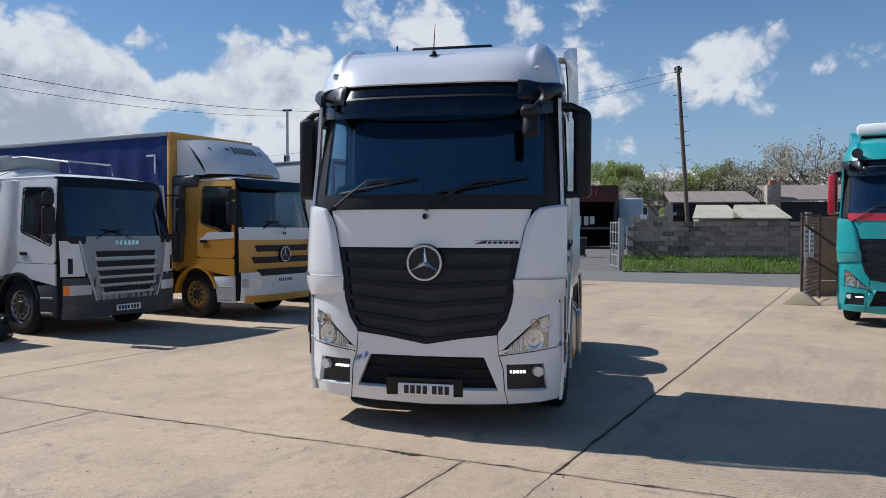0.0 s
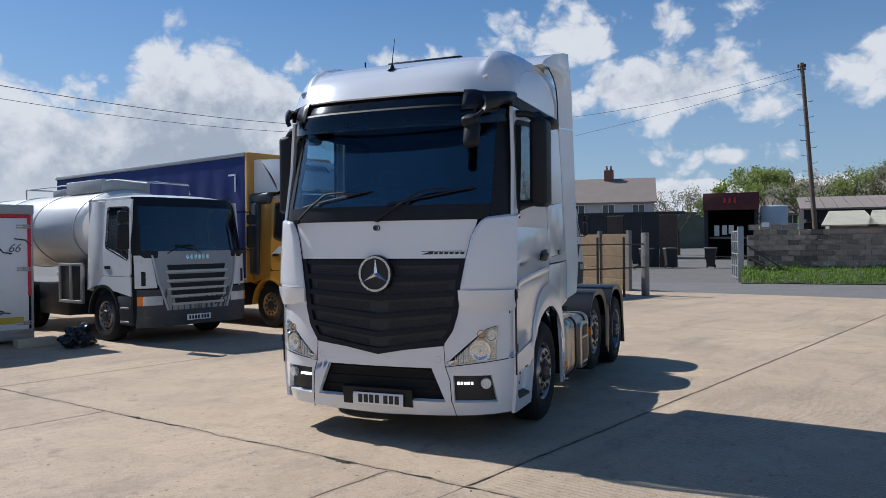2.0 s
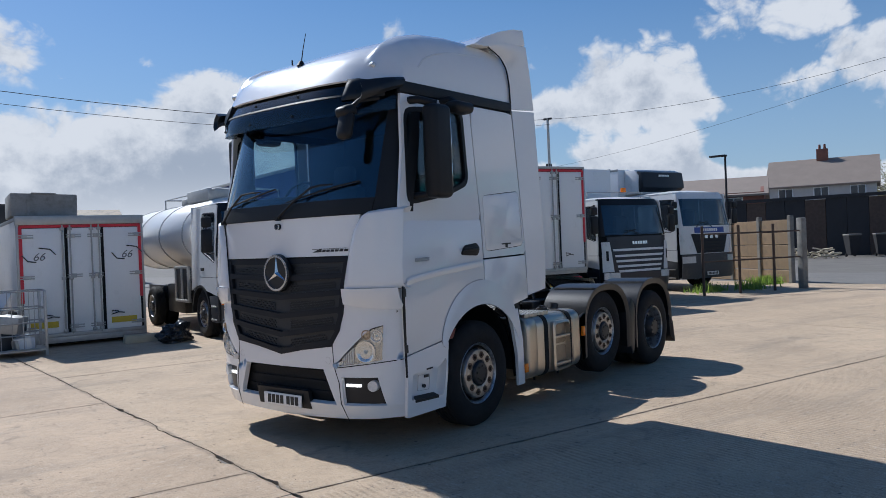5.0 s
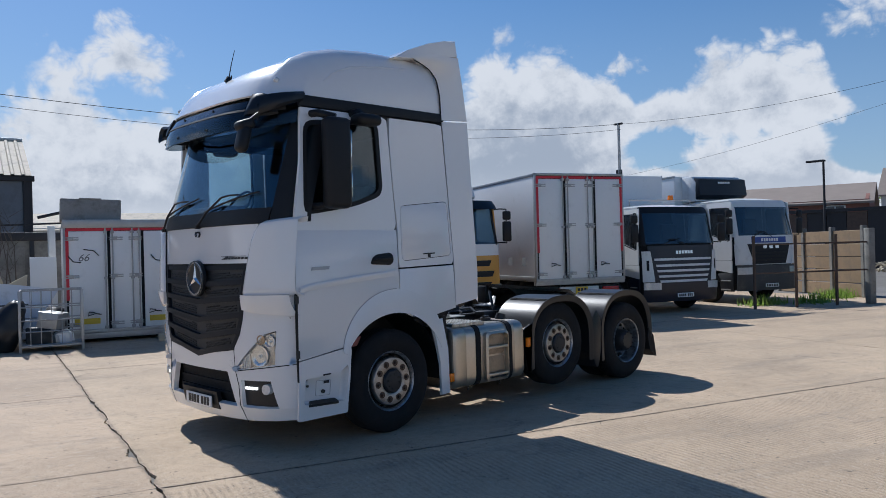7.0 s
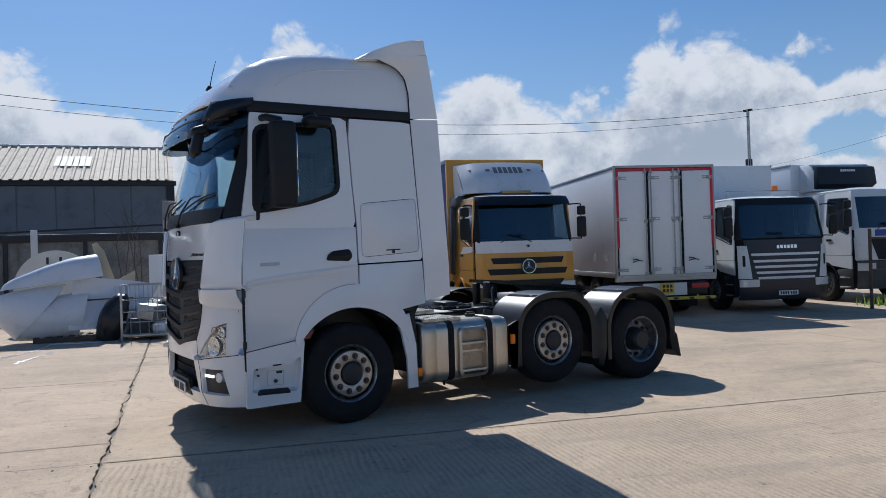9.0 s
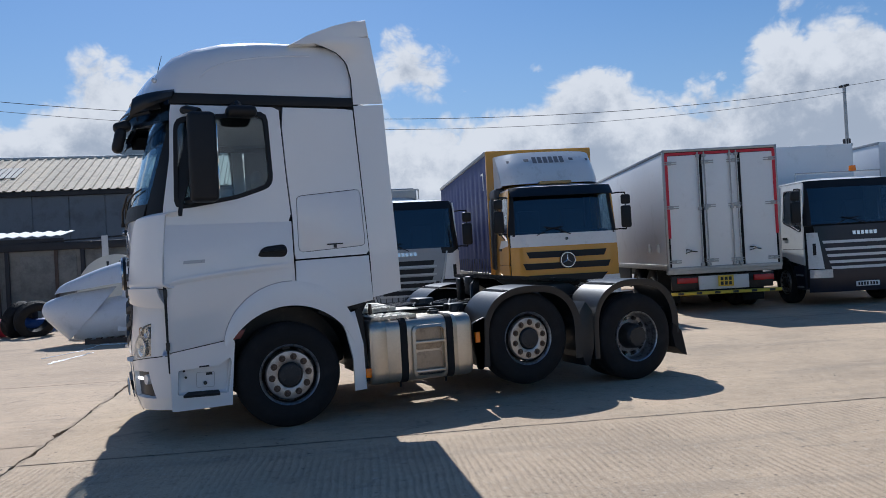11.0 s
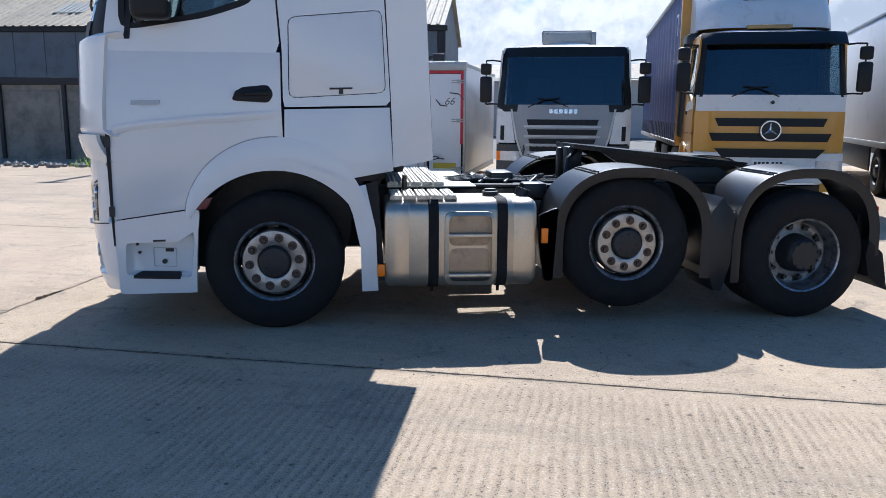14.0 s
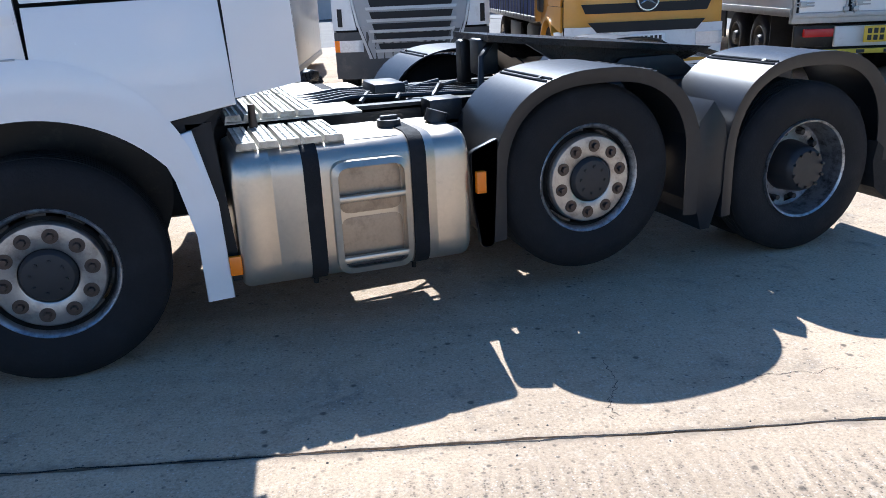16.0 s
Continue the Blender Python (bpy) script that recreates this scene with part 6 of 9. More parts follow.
def mid_cab(root, c):
    """A day cab whose front stands at x = 0 and looks towards -x."""
    w, zt, L = c["w"], c["top"], c["len"]
    zw0, zw1 = c["glass"]
    xf = [(0.3, 0.03), (0.5, 0.0), (1.3, 0.0), (zw0, 0.03), (zw1, 0.20), (zt, 0.30)]
    wz = [(0.3, w - 0.02), (0.6, w), (zw0, w), (zt - 0.08, w - 0.06), (zt, w - 0.10)]
    D = c.get("round", 0.26)

    def g(y, z, off=0.0):
        ww = lerp(wz, z) + off
        t = min(0.9999, abs(y) / ww)
        return Vector((lerp(xf, z) + D - (D + off) * math.sqrt(max(0.0, 1 - t ** 5)), y, z))

    def quad(bm, q, n=14, m=4, off=0.0, thick=0.03):
        (a0, a1), (b0, b1), (c0, c1), (d0, d1) = q

        def f(u, v):
            y = (a0 * (1 - u) + b0 * u) * (1 - v) + (d0 * (1 - u) + c0 * u) * v
            z = (a1 * (1 - u) + b1 * u) * (1 - v) + (d1 * (1 - u) + c1 * u) * v
            return g(y, z, off)
        area = (b0 - a0) * (d1 - a1) - (b1 - a1) * (d0 - a0)
        us = span(0, 1, n)
        shell(bm, f, us if area < 0 else us[::-1], span(0, 1, m), thick)

    def panel(name, y0, y1, z0, z1, mt, off=0.0, y2=None, y3=None, label="", parent=None, n=14):
        bm = B()
        quad(bm, [(y0, z0), (y1, z0), (y1 if y3 is None else y3, z1), (y0 if y2 is None else y2, z1)], off=off, n=n)
        return part(name, bm, mt, parent or root, label)
    P = c["paint"]
    gw = w - 0.11
    # dark inside that shows through the glass
    bm = B()
    box(bm, (0.42, -w + 0.10, 0.9), (L - 0.08, w - 0.10, zw0 - 0.12))
    box(bm, (L - 0.12, -w + 0.10, zw0 - 0.15), (L - 0.08, w - 0.10, zt - 0.1))
    box(bm, (0.30, -w + 0.15, zw0 - 0.2), (0.75, w - 0.15, zw0 + 0.06), 0.05)
    for y in (-0.5, 0.5):
        box(bm, (1.15, y - 0.25, zw0 - 0.2), (1.3, y + 0.25, zw0 + 0.55), 0.06)
    part("cab_lining", bm, INTERIOR, root)
    bm = B()
    shell(bm, lambda u, v: g(u * (w - 0.04), v, -0.05), span(-1, 1, 16)[::-1], [0.40, zw0 + 0.02], 0.02)
    part("inner_shell", bm, DARK, root)
    bm = B()
    quad(bm, [(-gw, zw0), (gw, zw0), (gw - 0.04, zw1), (-gw + 0.04, zw1)], 18, 6, off=-0.004, thick=0.006)
    part("windscreen", bm, DARKGLASS, root, "dark windscreen in a black surround")
    for s in (1, -1):
        bm = B()
        quad(bm, [(s * (gw - 0.015), zw0 - 0.03), (s * (w - 0.002), zw0 - 0.03), (s * (w - 0.062), zw1 + 0.06), (s * (gw - 0.055), zw1 + 0.06)], 6, 8, off=0.002)
        part("pillar", bm, c.get("pillar", BLACK), root)
    bm = B()
    quad(bm, [(-gw, zw1 - 0.01), (gw, zw1 - 0.01), (gw - 0.01, zt - 0.015), (-gw + 0.01, zt - 0.015)], 18, 4, off=0.0)
    part("header", bm, c.get("header", BLACK), root)
    if c.get("visor", True):
        bm = B()
        shell(bm, lambda u, v: g(u * (gw + 0.03), zw1 - 0.06 + 0.20 * v, 0.16 - 0.06 * v), span(-1, 1, 20)[::-1], span(0, 1, 3), 0.012)
        part("sun_visor", bm, GLOSSBLACK, root, "dark sun visor over the windscreen")
    # roof
    bm = B()

    def roof(u, v):
        y = (w - 0.09) * v
        x = 0.30 + (L - 0.32) * u + 0.16 * v ** 4 * (1 - u) ** 4
        return Vector((x, y, zt - 0.02 + c.get("dome", 0.10) * (1 - v ** 4) * min(1, u * 3.5) * (1 - 0.15 * u)))
    shell(bm, roof, span(0, 1, 14), span(-1, 1, 16), 0.03)
    part("roof", bm, c.get("roof", P), root)
    bm = B()
    box(bm, (L - 0.03, -w + 0.05, 0.95), (L, w - 0.05, zt - 0.01), 0.01)
    part("rear_wall", bm, P, root)
    # sides with doors
    for s in (-1, 1):
        dz = c.get("sill", 1.02)
        win = rounded([(0.40, zw1 - 0.04), (1.18, zw1 - 0.02), (1.20, zw0 + 0.10), (0.75, zw0 - 0.02), (0.36, zw0 - 0.16)], 0.06)
        bm = B()
        out = [(D + 0.02, zw0 - 0.05), (0.31, zt - 0.06), (1.30, zt - 0.06), (1.30, dz + 0.25), (D + 0.02, dz + 0.25)]
        ring_panel(bm, out, win, s, wz=wz)
        arch_l = [(c["axle"] + 0.60 * math.cos(radians(a)), 0.5 + 0.60 * math.sin(radians(a))) for a in span(55, 125, 10)]
        side_panel(bm, [(D + 0.02, dz + 0.24), (D + 0.02, dz - 0.12)] + [(x, min(dz + 0.2, max(z, dz - 0.12))) for x, z in arch_l[::-1]] + [(1.30, dz + 0.24)], s, bevel=0, wz=wz)
        door = part("door", bm, P, root)
        bm = B()
        side_panel(bm, win, s, 0.006, -0.02, 0, wz)
        part("side_window", bm, SIDEGLASS if c.get("clear") else DARKGLASS, door)
        bm = B()
        ring_panel(bm, rounded([(0.38, zw1 - 0.02), (1.20, zw1), (1.22, zw0 + 0.08), (0.76, zw0 - 0.05), (0.34, zw0 - 0.18)], 0.06), win, s, 0.02, 0.003, 48, wz)
        part("window_seal", bm, BLACK, door)
        bm = B()
        side_panel(bm, rounded([(1.02, zw0 - 0.32), (1.22, zw0 - 0.32), (1.22, zw0 - 0.26), (1.02, zw0 - 0.26)], 0.02), s, 0.02, 0.015, 0, wz)
        part("door_handle", bm, BLACK, door)
        bm = B()
        side_panel(bm, [(1.31, zt - 0.06), (L, zt - 0.06), (L, dz - 0.05), (1.31, dz + 0.13)], s, wz=wz)
        part("rear_quarter", bm, P, root)
        if c.get("band"):
            bm = B()
            z0, z1, mt = c["band"]
            side_panel(bm, [(D + 0.02, z0 + 0.06), (1.28, z0), (1.0, z1), (D + 0.02, z1)], s, 0.01, 0.004, 0, wz)
            part("side_band", bm, mt, door)
        # arch, steps
        bm = B()
        ax = c["axle"]
        shell(bm, lambda u, v: Vector((ax + 0.60 * math.cos(radians(u)), s * (0.72 + (w - 0.70) * v), 0.5 + 0.60 * math.sin(radians(u)))), span(0, 165, 20), [0, 1] if s < 0 else [1, 0], 0.05)
        part("wheel_arch", bm, c.get("arch", BLACK), root)
        bm = B()
        prism(bm, [(0.28, 0.36), (ax - 0.60, 0.36), (ax - 0.58, 0.62), (ax - 0.5, 0.88), (0.28, 0.92)], "y", s * (w - 0.10), s * (w - 0.005), 0.01)
        st = part("entry_step", bm, c["bumper"], root)
        for z in (0.40, 0.66):
            bm = B()
            box(bm, (0.36, s * (w - 0.05), z), (ax - 0.62, s * (w + 0.012), z + 0.035), 0.005)
            part("step_tread", bm, GALV, st)
        wheel(root, ax, s * (w - 0.17), 0.49, s, scale=0.97, turn=17, nuts=True, rim=c.get("rim"), ring=c.get("ring"))
        wheel(root, c["axle2"], s * (w - 0.10), 0.49, s, twin=True, scale=0.97, turn=33, nuts=False)
        # paired mirrors
        if c.get("mirrors", True):
            bm = B()
            my = w + 0.20
            box(bm, (0.10, s * (my - 0.11), zw0 + 0.05), (0.20, s * (my + 0.11), zw0 + 0.52), 0.04)
            box(bm, (0.10, s * (my - 0.10), zw0 + 0.55), (0.20, s * (my + 0.10), zw0 + 0.76), 0.04)
            mir = part("mirror", bm, BLACK, root, "black double door mirror")
            bm = B()
            for z in (zw0 + 0.02, zw0 + 0.80):
                tube(bm, [(0.42, s * (w - 0.06), z), (0.26, s * (w + 0.08), z + 0.01), (0.17, s * my, z)], 0.016, 6)
            tube(bm, [(0.17, s * my, zw0 + 0.02), (0.17, s * my, zw0 + 0.80)], 0.014, 6)
            part("mirror_arm", bm, BLACK, mir)
    # wipers
    for y0, y1 in ((-0.1, 0.45), (0.62, 0.05)):
        bm = B()
        tube(bm, [g(y0, zw0 - 0.03, 0.03), g((y0 + y1) / 2, zw0 + 0.10, 0.04), g(y1, zw0 + 0.14, 0.03)], 0.011, 6)
        part("wiper", bm, BLACK, root)
    # bumper and lamps
    bz0, bz1 = c["bump"]
    panel("bumper", -w + 0.02, w - 0.02, bz0, bz1, c["bumper"], 0.05, n=20)
    for s in (1, -1):
        lz0, lz1 = c["lamp"]
        lp = panel("headlamp", s * (w - 0.46), s * (w - 0.10), lz0, lz1, LENS, 0.062, label="clear rectangular headlamp")
        panel("indicator", s * (w - 0.10), s * (w - 0.02), lz0, lz1, AMBER if c.get("amber", True) else LENS, 0.060, parent=lp, n=4)
    pz = c["plate"]
    bm = B()
    box(bm, (-0.075, -0.26, pz - 0.055), (-0.060, 0.26, pz + 0.055), 0.004)
    pl = part("number_plate", bm, PLATEW, root, "white number plate with dark bars")
    bm = B()
    for i in range(7):
        y = 0.22 - i * 0.062 - (0.02 if i > 3 else 0)
        bm = B()
        box(bm, (-0.079, y - 0.04, pz - 0.035), (-0.0745, y, pz + 0.035))
        part("plate_bar", bm, INK, pl)
    return panel, g, quad


def chassis(root, x0, x1, w=0.45):
    bm = B()
    for s in (-1, 1):
        box(bm, (x0, s * (w - 0.08), 0.68), (x1, s * w, 0.92))
    for x in span(x0 + 0.3, x1 - 0.1, 5):
        box(bm, (x, -w, 0.72), (x + 0.1, w, 0.88))
    part("chassis_frame", bm, CHASSIS, root)


def rear_doors(root, w, z0, z1, splits, red=True):
    """Box-body rear doors in the plane x = 0, with hinges, lock rods and red trim."""
    edges = [-w + 0.06] + list(splits) + [w - 0.06]
    bm = B()
    for a, b in ((-w, -w + 0.05), (w - 0.05, w)):
        box(bm, (-0.03, a, z0), (0.06, b, z1), 0.01)
    box(bm, (-0.03, -w, z1 - 0.06), (0.06, w, z1 + 0.0), 0.01)
    box(bm, (-0.03, -w, z0 - 0.02), (0.06, w, z0 + 0.06), 0.01)
    part("rear_frame", bm, GALV, root)
    for a, b in zip(edges, edges[1:]):
        bm = B()
        box(bm, (-0.02, a + 0.030, z0 + 0.06), (0.04, b - 0.030, z1 - 0.14), 0.012)
        d = part("rear_door", bm, BOXWHITE, root)
    bm = B()
    box(bm, (-0.005, -w + 0.03, z0 + 0.03), (0.03, w - 0.03, z1 - 0.03))
    part("door_backing", bm, DARK, root)
    if red:
        bm = B()
        box(bm, (-0.026, -w + 0.06, z1 - 0.13), (-0.01, w - 0.06, z1 - 0.075))
        for s in (-1, 1):
            box(bm, (-0.034, s * (w - 0.105), z0 + 0.7), (-0.018, s * (w - 0.045), z1 - 0.10))
        part("red_trim", bm, REDTRIM, root, "strips of red marking tape")
    for y in list(splits) + [splits[0] + 0.14, splits[-1] - 0.14]:
        bm = B()
        cyl(bm, (-0.05, y + 0.07, z0 + 0.03), (-0.05, y + 0.07, z1 - 0.08), 0.016, seg=8)
        for z in (z0 + 0.10, (z0 + z1) / 2, z1 - 0.16):
            box(bm, (-0.07, y + 0.03, z - 0.03), (-0.015, y + 0.11, z + 0.03), 0.008)
        part("lock_rod", bm, GALV, root)
    for y in [-w + 0.02, w - 0.02] + list(splits):
        for z in (z0 + 0.18, z0 + (z1 - z0) * 0.52, z1 - 0.30):
            bm = B()
            d = 0.28 if y < 0 else -0.28
            for dz in (-0.034, 0.012):
                box(bm, (-0.045, y, z + dz), (-0.018, y + d, z + dz + 0.022), 0.004)
            box(bm, (-0.05, y + d * 0.25, z - 0.04), (-0.018, y + d * 0.6, z + 0.04), 0.006)
            part("hinge", bm, GALV, root)
    for y in (splits[0] - 0.25, splits[-1] + 0.3):
        bm = B()
        tube(bm, [(-0.05, y - 0.12, z0 + 0.38), (-0.08, y, z0 + 0.40), (-0.08, y + 0.14, z0 + 0.36), (-0.06, y + 0.12, z0 + 0.44), (-0.07, y, z0 + 0.42)], 0.012, 6)
        part("door_latch", bm, HUBBLACK, root)


def box_body(root, x0, x1, w, z0, z1, mt=None, rails=True):
    bm = B()
    box(bm, (x0, -w, z0), (x1, w, z1), 0.02)
    b = part("box_body", bm, mt or BOXWHITE, root, "plain white box body")
    if rails:
        bm = B()
        for s in (-1, 1):
            box(bm, (x0, s * (w - 0.03), z0 - 0.02), (x1, s * (w + 0.014), z0 + 0.10), 0.008)
            box(bm, (x0, s * (w - 0.03), z1 - 0.06), (x1, s * (w + 0.014), z1 + 0.012), 0.008)
        part("body_rail", bm, GALV, b)
    return b


# grey and white tanker lorry
tanker = thing("tanker_lorry", "white tanker lorry with a dark grey bumper and silver grille", "lorry", facing(4.24, 6.88, -0.287, -0.958))
SPEC_S = dict(w=1.21, top=2.78, len=1.95, glass=(1.72, 2.60), axle=1.28, axle2=5.2, bump=(0.32, 1.02), bumper=DGREY, lamp=(0.73, 0.90), plate=0.46, paint=WHITE2, header=BLACK, dome=0.09, visor=False)
panel, g, quad = mid_cab(tanker, SPEC_S)
gp = panel("grille_panel", -0.80, 0.80, 1.10, 1.735, GREYP, 0.03, -0.90, 0.90, "silver grey grille panel with dark slots")
for s in (1, -1):
    panel("grille_wing", s * 0.80, s * 0.86, 1.30, 1.735, GREYP, 0.022, s * 0.88, s * 1.16, parent=gp)
lg = panel("lower_grille", -0.60, 0.60, 0.62, 1.10, GREYP, 0.05, -0.78, 0.78)
BRIGHTBAR = mat("bright_grille_bar", (0.46, 0.47, 0.48), 0.32, 0.4, var=0.06)
for z, hw, off, own in ((1.375, 0.61, 0.04, gp), (1.20, 0.60, 0.04, gp), (1.045, 0.57, 0.06, lg), (0.905, 0.54, 0.06, lg), (0.755, 0.49, 0.06, lg)):
    hh = 0.10 if own is gp else 0.085
    panel("grille_slot", -hw, hw, z, z + hh, BLACK, off, -hw - 0.03, hw + 0.03, parent=own)
    panel("grille_bar", -hw - 0.07, hw + 0.07, z - 0.045, z - 0.004, BRIGHTBAR, off + 0.018, -hw - 0.08, hw + 0.08, parent=own)
for s in (1, -1):
    panel("grille_edge", s * 0.62, s * 0.665, 0.62, 1.10, BRIGHTBAR, 0.064, s * 0.79, s * 0.825, parent=lg, n=4)
    panel("grille_edge", s * 0.80, s * 0.835, 1.10, 1.66, BRIGHTBAR, 0.044, s * 0.905, s * 0.94, parent=gp, n=4)
for s in (1, -1):
    panel("corner_panel", s * 0.84, s * 1.205, 1.05, 1.66, WHITE2, 0.034, s * 0.945, s * 1.205)
    panel("corner_wedge", s * 0.82, s * 1.06, 1.61, 1.735, BLACK, 0.040, s * 0.80, s * 1.20)
    panel("air_slot", s * 1.05, s * 1.12, 1.10, 1.36, BLACK, 0.042, n=4)
bm = B()
bars_text(bm, lambda u, v: g(u, v, 0.045), -0.26, 0.26, 1.58, 1.66, 6, 0.75)
part("maker_bars", bm, SILVER, tanker, "silver bars of a maker name")
chassis(tanker, 1.2, 8.6)
# dark box added to stand for the shade under the barrel
bm = B()
box(bm, (3.2, -1.0, 0.38), (4.6, 1.0, 1.05), 0.03)
part("tool_locker", bm, CHASSIS, tanker)
bm = B()
loops = []
for x, k in ((2.25, 0.05), (2.26, 0.7), (2.32, 0.92), (2.45, 1.0), (8.2, 1.0), (8.35, 0.9), (8.4, 0.05)):
    loops.append([(x, 1.2 * k * math.cos(a), 2.2 + 0.84 * k * math.sin(a)) for a in (2 * math.pi * i / 40 for i in range(40))])
loft(bm, loops)
tk = part("tank", bm, TANKW, tanker, "pale round tanker barrel")
for x in (2.5, 4.4, 6.3, 8.15):
    bm = B()
    loft(bm, [[(xx, 1.215 * math.cos(a), 2.2 + 0.855 * math.sin(a)) for a in (2 * math.pi * i / 40 for i in range(40))] for xx in (x, x + 0.06)])
    part("tank_band", bm, GALV, tk)
bm = B()
for y in (-0.45, 0.45):
    tube(bm, [(0.9, y, 2.88), (0.95, y, 3.08), (2.2, y, 3.22), (6.5, y, 3.22), (6.5, y, 2.9)], 0.018, 6)
for x in (1.0, 2.2, 3.4, 4.6, 6.5):
    tube(bm, [(x, -0.45, 3.10 if x < 2 else 3.22), (x, 0.45, 3.10 if x < 2 else 3.22)], 0.018, 6)
part("roof_rail", bm, GALV, tanker)
bm = B()
box(bm, (2.6, -0.55, 2.98), (4.2, 0.55, 3.26), 0.02)
box(bm, (4.6, -0.4, 2.98), (5.2, 0.4, 3.15), 0.02)
part("walkway_box", bm, GALV, tanker)
for s in (-1, 1):
    bm = B()
    box(bm, (2.15, s * 0.5, 0.75), (3.1, s * 1.2, 1.45), 0.02)
    part("pump_cabinet", bm, CHASSIS, tanker)
for s in (-1, 1):
    bm = B()
    for x in (2.15, 2.62, 3.1):
        box(bm, (x - 0.03, s * 1.17, 0.7), (x + 0.03, s * 1.235, 1.5), 0.006)
    for z in (0.72, 1.47):
        box(bm, (2.12, s * 1.17, z - 0.03), (3.13, s * 1.235, z + 0.03), 0.006)
    part("cabinet_frame", bm, GALV, tanker)

# yellow curtain-sided lorry
yellow = thing("curtain_lorry", "amber yellow lorry with a blue curtain-sided body", "lorry", facing(7.2, 5.12, -0.287, -0.958))
SPEC_Y = dict(w=1.18, top=2.92, len=1.95, glass=(1.90, 2.76), axle=1.35, axle2=6.6, bump=(0.40, 0.98), bumper=WHITE2, lamp=(0.68, 0.86), plate=0.80, paint=YELLOW, roof=WHITE2, header=BLACK, amber=False, band=(1.62, 1.80, WHITE2), arch=YELLOW, rim=BRASSRIM, ring=BRASSRIM, pillar=BLACK, clear=True)
panel, g, quad = mid_cab(yellow, SPEC_Y)
panel("front_band", -1.15, 1.15, 1.64, 1.90, WHITE2, 0.012, label="white band under the windscreen")
fp = panel("front_panel", -1.16, 1.16, 0.98, 1.64, YELLOW, 0.012)
for z, hw in ((1.40, 0.80), (1.16, 0.88)):
    panel("grille_slot", -hw, hw, z, z + 0.13, BLACK, 0.03, -hw - 0.06, hw + 0.06, parent=fp)
panel("lower_grille", -0.72, 0.72, 0.90, 1.04, BLACK, 0.06, -0.85, 0.85)
panel("bumper_strip", -1.10, 1.10, 0.36, 0.50, YELLOW, 0.064)
badge(yellow, -0.03, 0, 1.335, 0.16)
badge(yellow, -0.02, 0, 1.78, 0.03, "small_badge")
bm = B()
box(bm, (0.55, -0.35, 2.98), (0.75, 0.35, 3.05), 0.02)
part("roof_lamp_bar", bm, BRASSRIM, yellow)

def defl(u, v):
    return Vector((0.72 + 0.62 * u ** 1.5 + 0.42 * abs(v) ** 7, 1.095 * v, 3.02 + 0.76 * u - 0.03 * v * v * u))
bm = B()
shell(bm, defl, span(0, 1, 12), span(-1, 1, 24), 0.02)
shell(bm, lambda u, v: Vector((1.34 + 0.42 * abs(v) ** 7 + u * (0.62 - 0.42 * abs(v) ** 7), 1.10 * v, 3.78 - 0.03 * v * v)), span(0, 1, 4), span(-1, 1, 24), 0.02)
for s in (-1, 1):
    prism(bm, [(1.13, 3.0), (1.97, 3.0), (1.97, 3.755), (1.74, 3.755), (1.52, 3.49), (1.32, 3.22)], "y", s * 1.065, s * 1.097)
dv = part("air_deflector", bm, WHITE2, yellow, "white roof air deflector with grey bars")
bm = B()
bars_text(bm, lambda u, v: defl(v, -u) + Vector((-0.012, 0, 0.006)), -0.34, 0.34, 0.62, 0.82, 6, 0.72, 0.004)
for s in (-1, 1):
    shell(bm, lambda u, v: defl(v, u) + Vector((-0.012, 0, 0.008)), ([0.42, 0.85] if s > 0 else [-0.85, -0.42]), [0.68, 0.76], 0.004)
part("livery_bars", bm, GREYINK, dv)
bm = B()
box(bm, (1.98, -1.26, 1.0), (2.10, 1.26, 3.93), 0.03)
part("headboard", bm, YELLOW, yellow, "amber yellow front bulkhead")
bm = B()
box(bm, (2.10, -1.22, 1.02), (11.4, 1.22, 3.90), 0.02)
part("load_body", bm, GALV, yellow)
for s in (-1, 1):
    bm = B()
    shell(bm, lambda u, v: Vector((u, s * (1.245 + 0.014 * math.sin(u * 9) * math.sin((v - 1.1) * 1.15) + 0.008 * noise.noise(Vector((u * 1.3, s, v * 2.0)))), v)), span(2.1, 11.38, 90) if s < 0 else span(2.1, 11.38, 90)[::-1], span(1.06, 3.84, 14), 0.006)
    cu = part("curtain", bm, CURTAIN, yellow, "deep blue side curtain")
    bm = B()
    for x0, x1, z0, z1 in ((2.42, 2.70, 3.42, 3.46), (2.42, 2.46, 3.05, 3.46)):
        box(bm, (x0, s * 1.262, z0), (x1, s * 1.275, z1))
    for x0, x1, z0, z1 in ((10.9, 11.2, 3.42, 3.46), (11.16, 11.2, 3.05, 3.46)):
        box(bm, (x0, s * 1.262, z0), (x1, s * 1.275, z1))
    part("corner_mark", bm, PLATEW, cu)
    bm = B()
    box(bm, (2.08, s * 1.21, 3.84), (11.42, s * 1.275, 3.93), 0.008)
    box(bm, (2.08, s * 1.21, 0.98), (11.42, s * 1.27, 1.08), 0.008)
    part("body_rail", bm, GALV, yellow)
    for k in range(22):
        x = 2.35 + k * 0.41
        bm = B()
        box(bm, (x, s * 1.262, 1.02), (x + 0.05, s * 1.274, 1.42))
        part("curtain_strap", bm, DGREY, cu)
for s in (-1, 1):
    bm = B()
    box(bm, (1.70, s * 0.98, 1.15), (2.02, s * 1.24, 2.80), 0.07, 3)
    box(bm, (1.32, s * 0.96, 2.74), (2.02, s * 1.22, 3.0), 0.07, 3)
    part("air_intake", bm, DGREY, yellow, "dark grey air intake behind the cab")
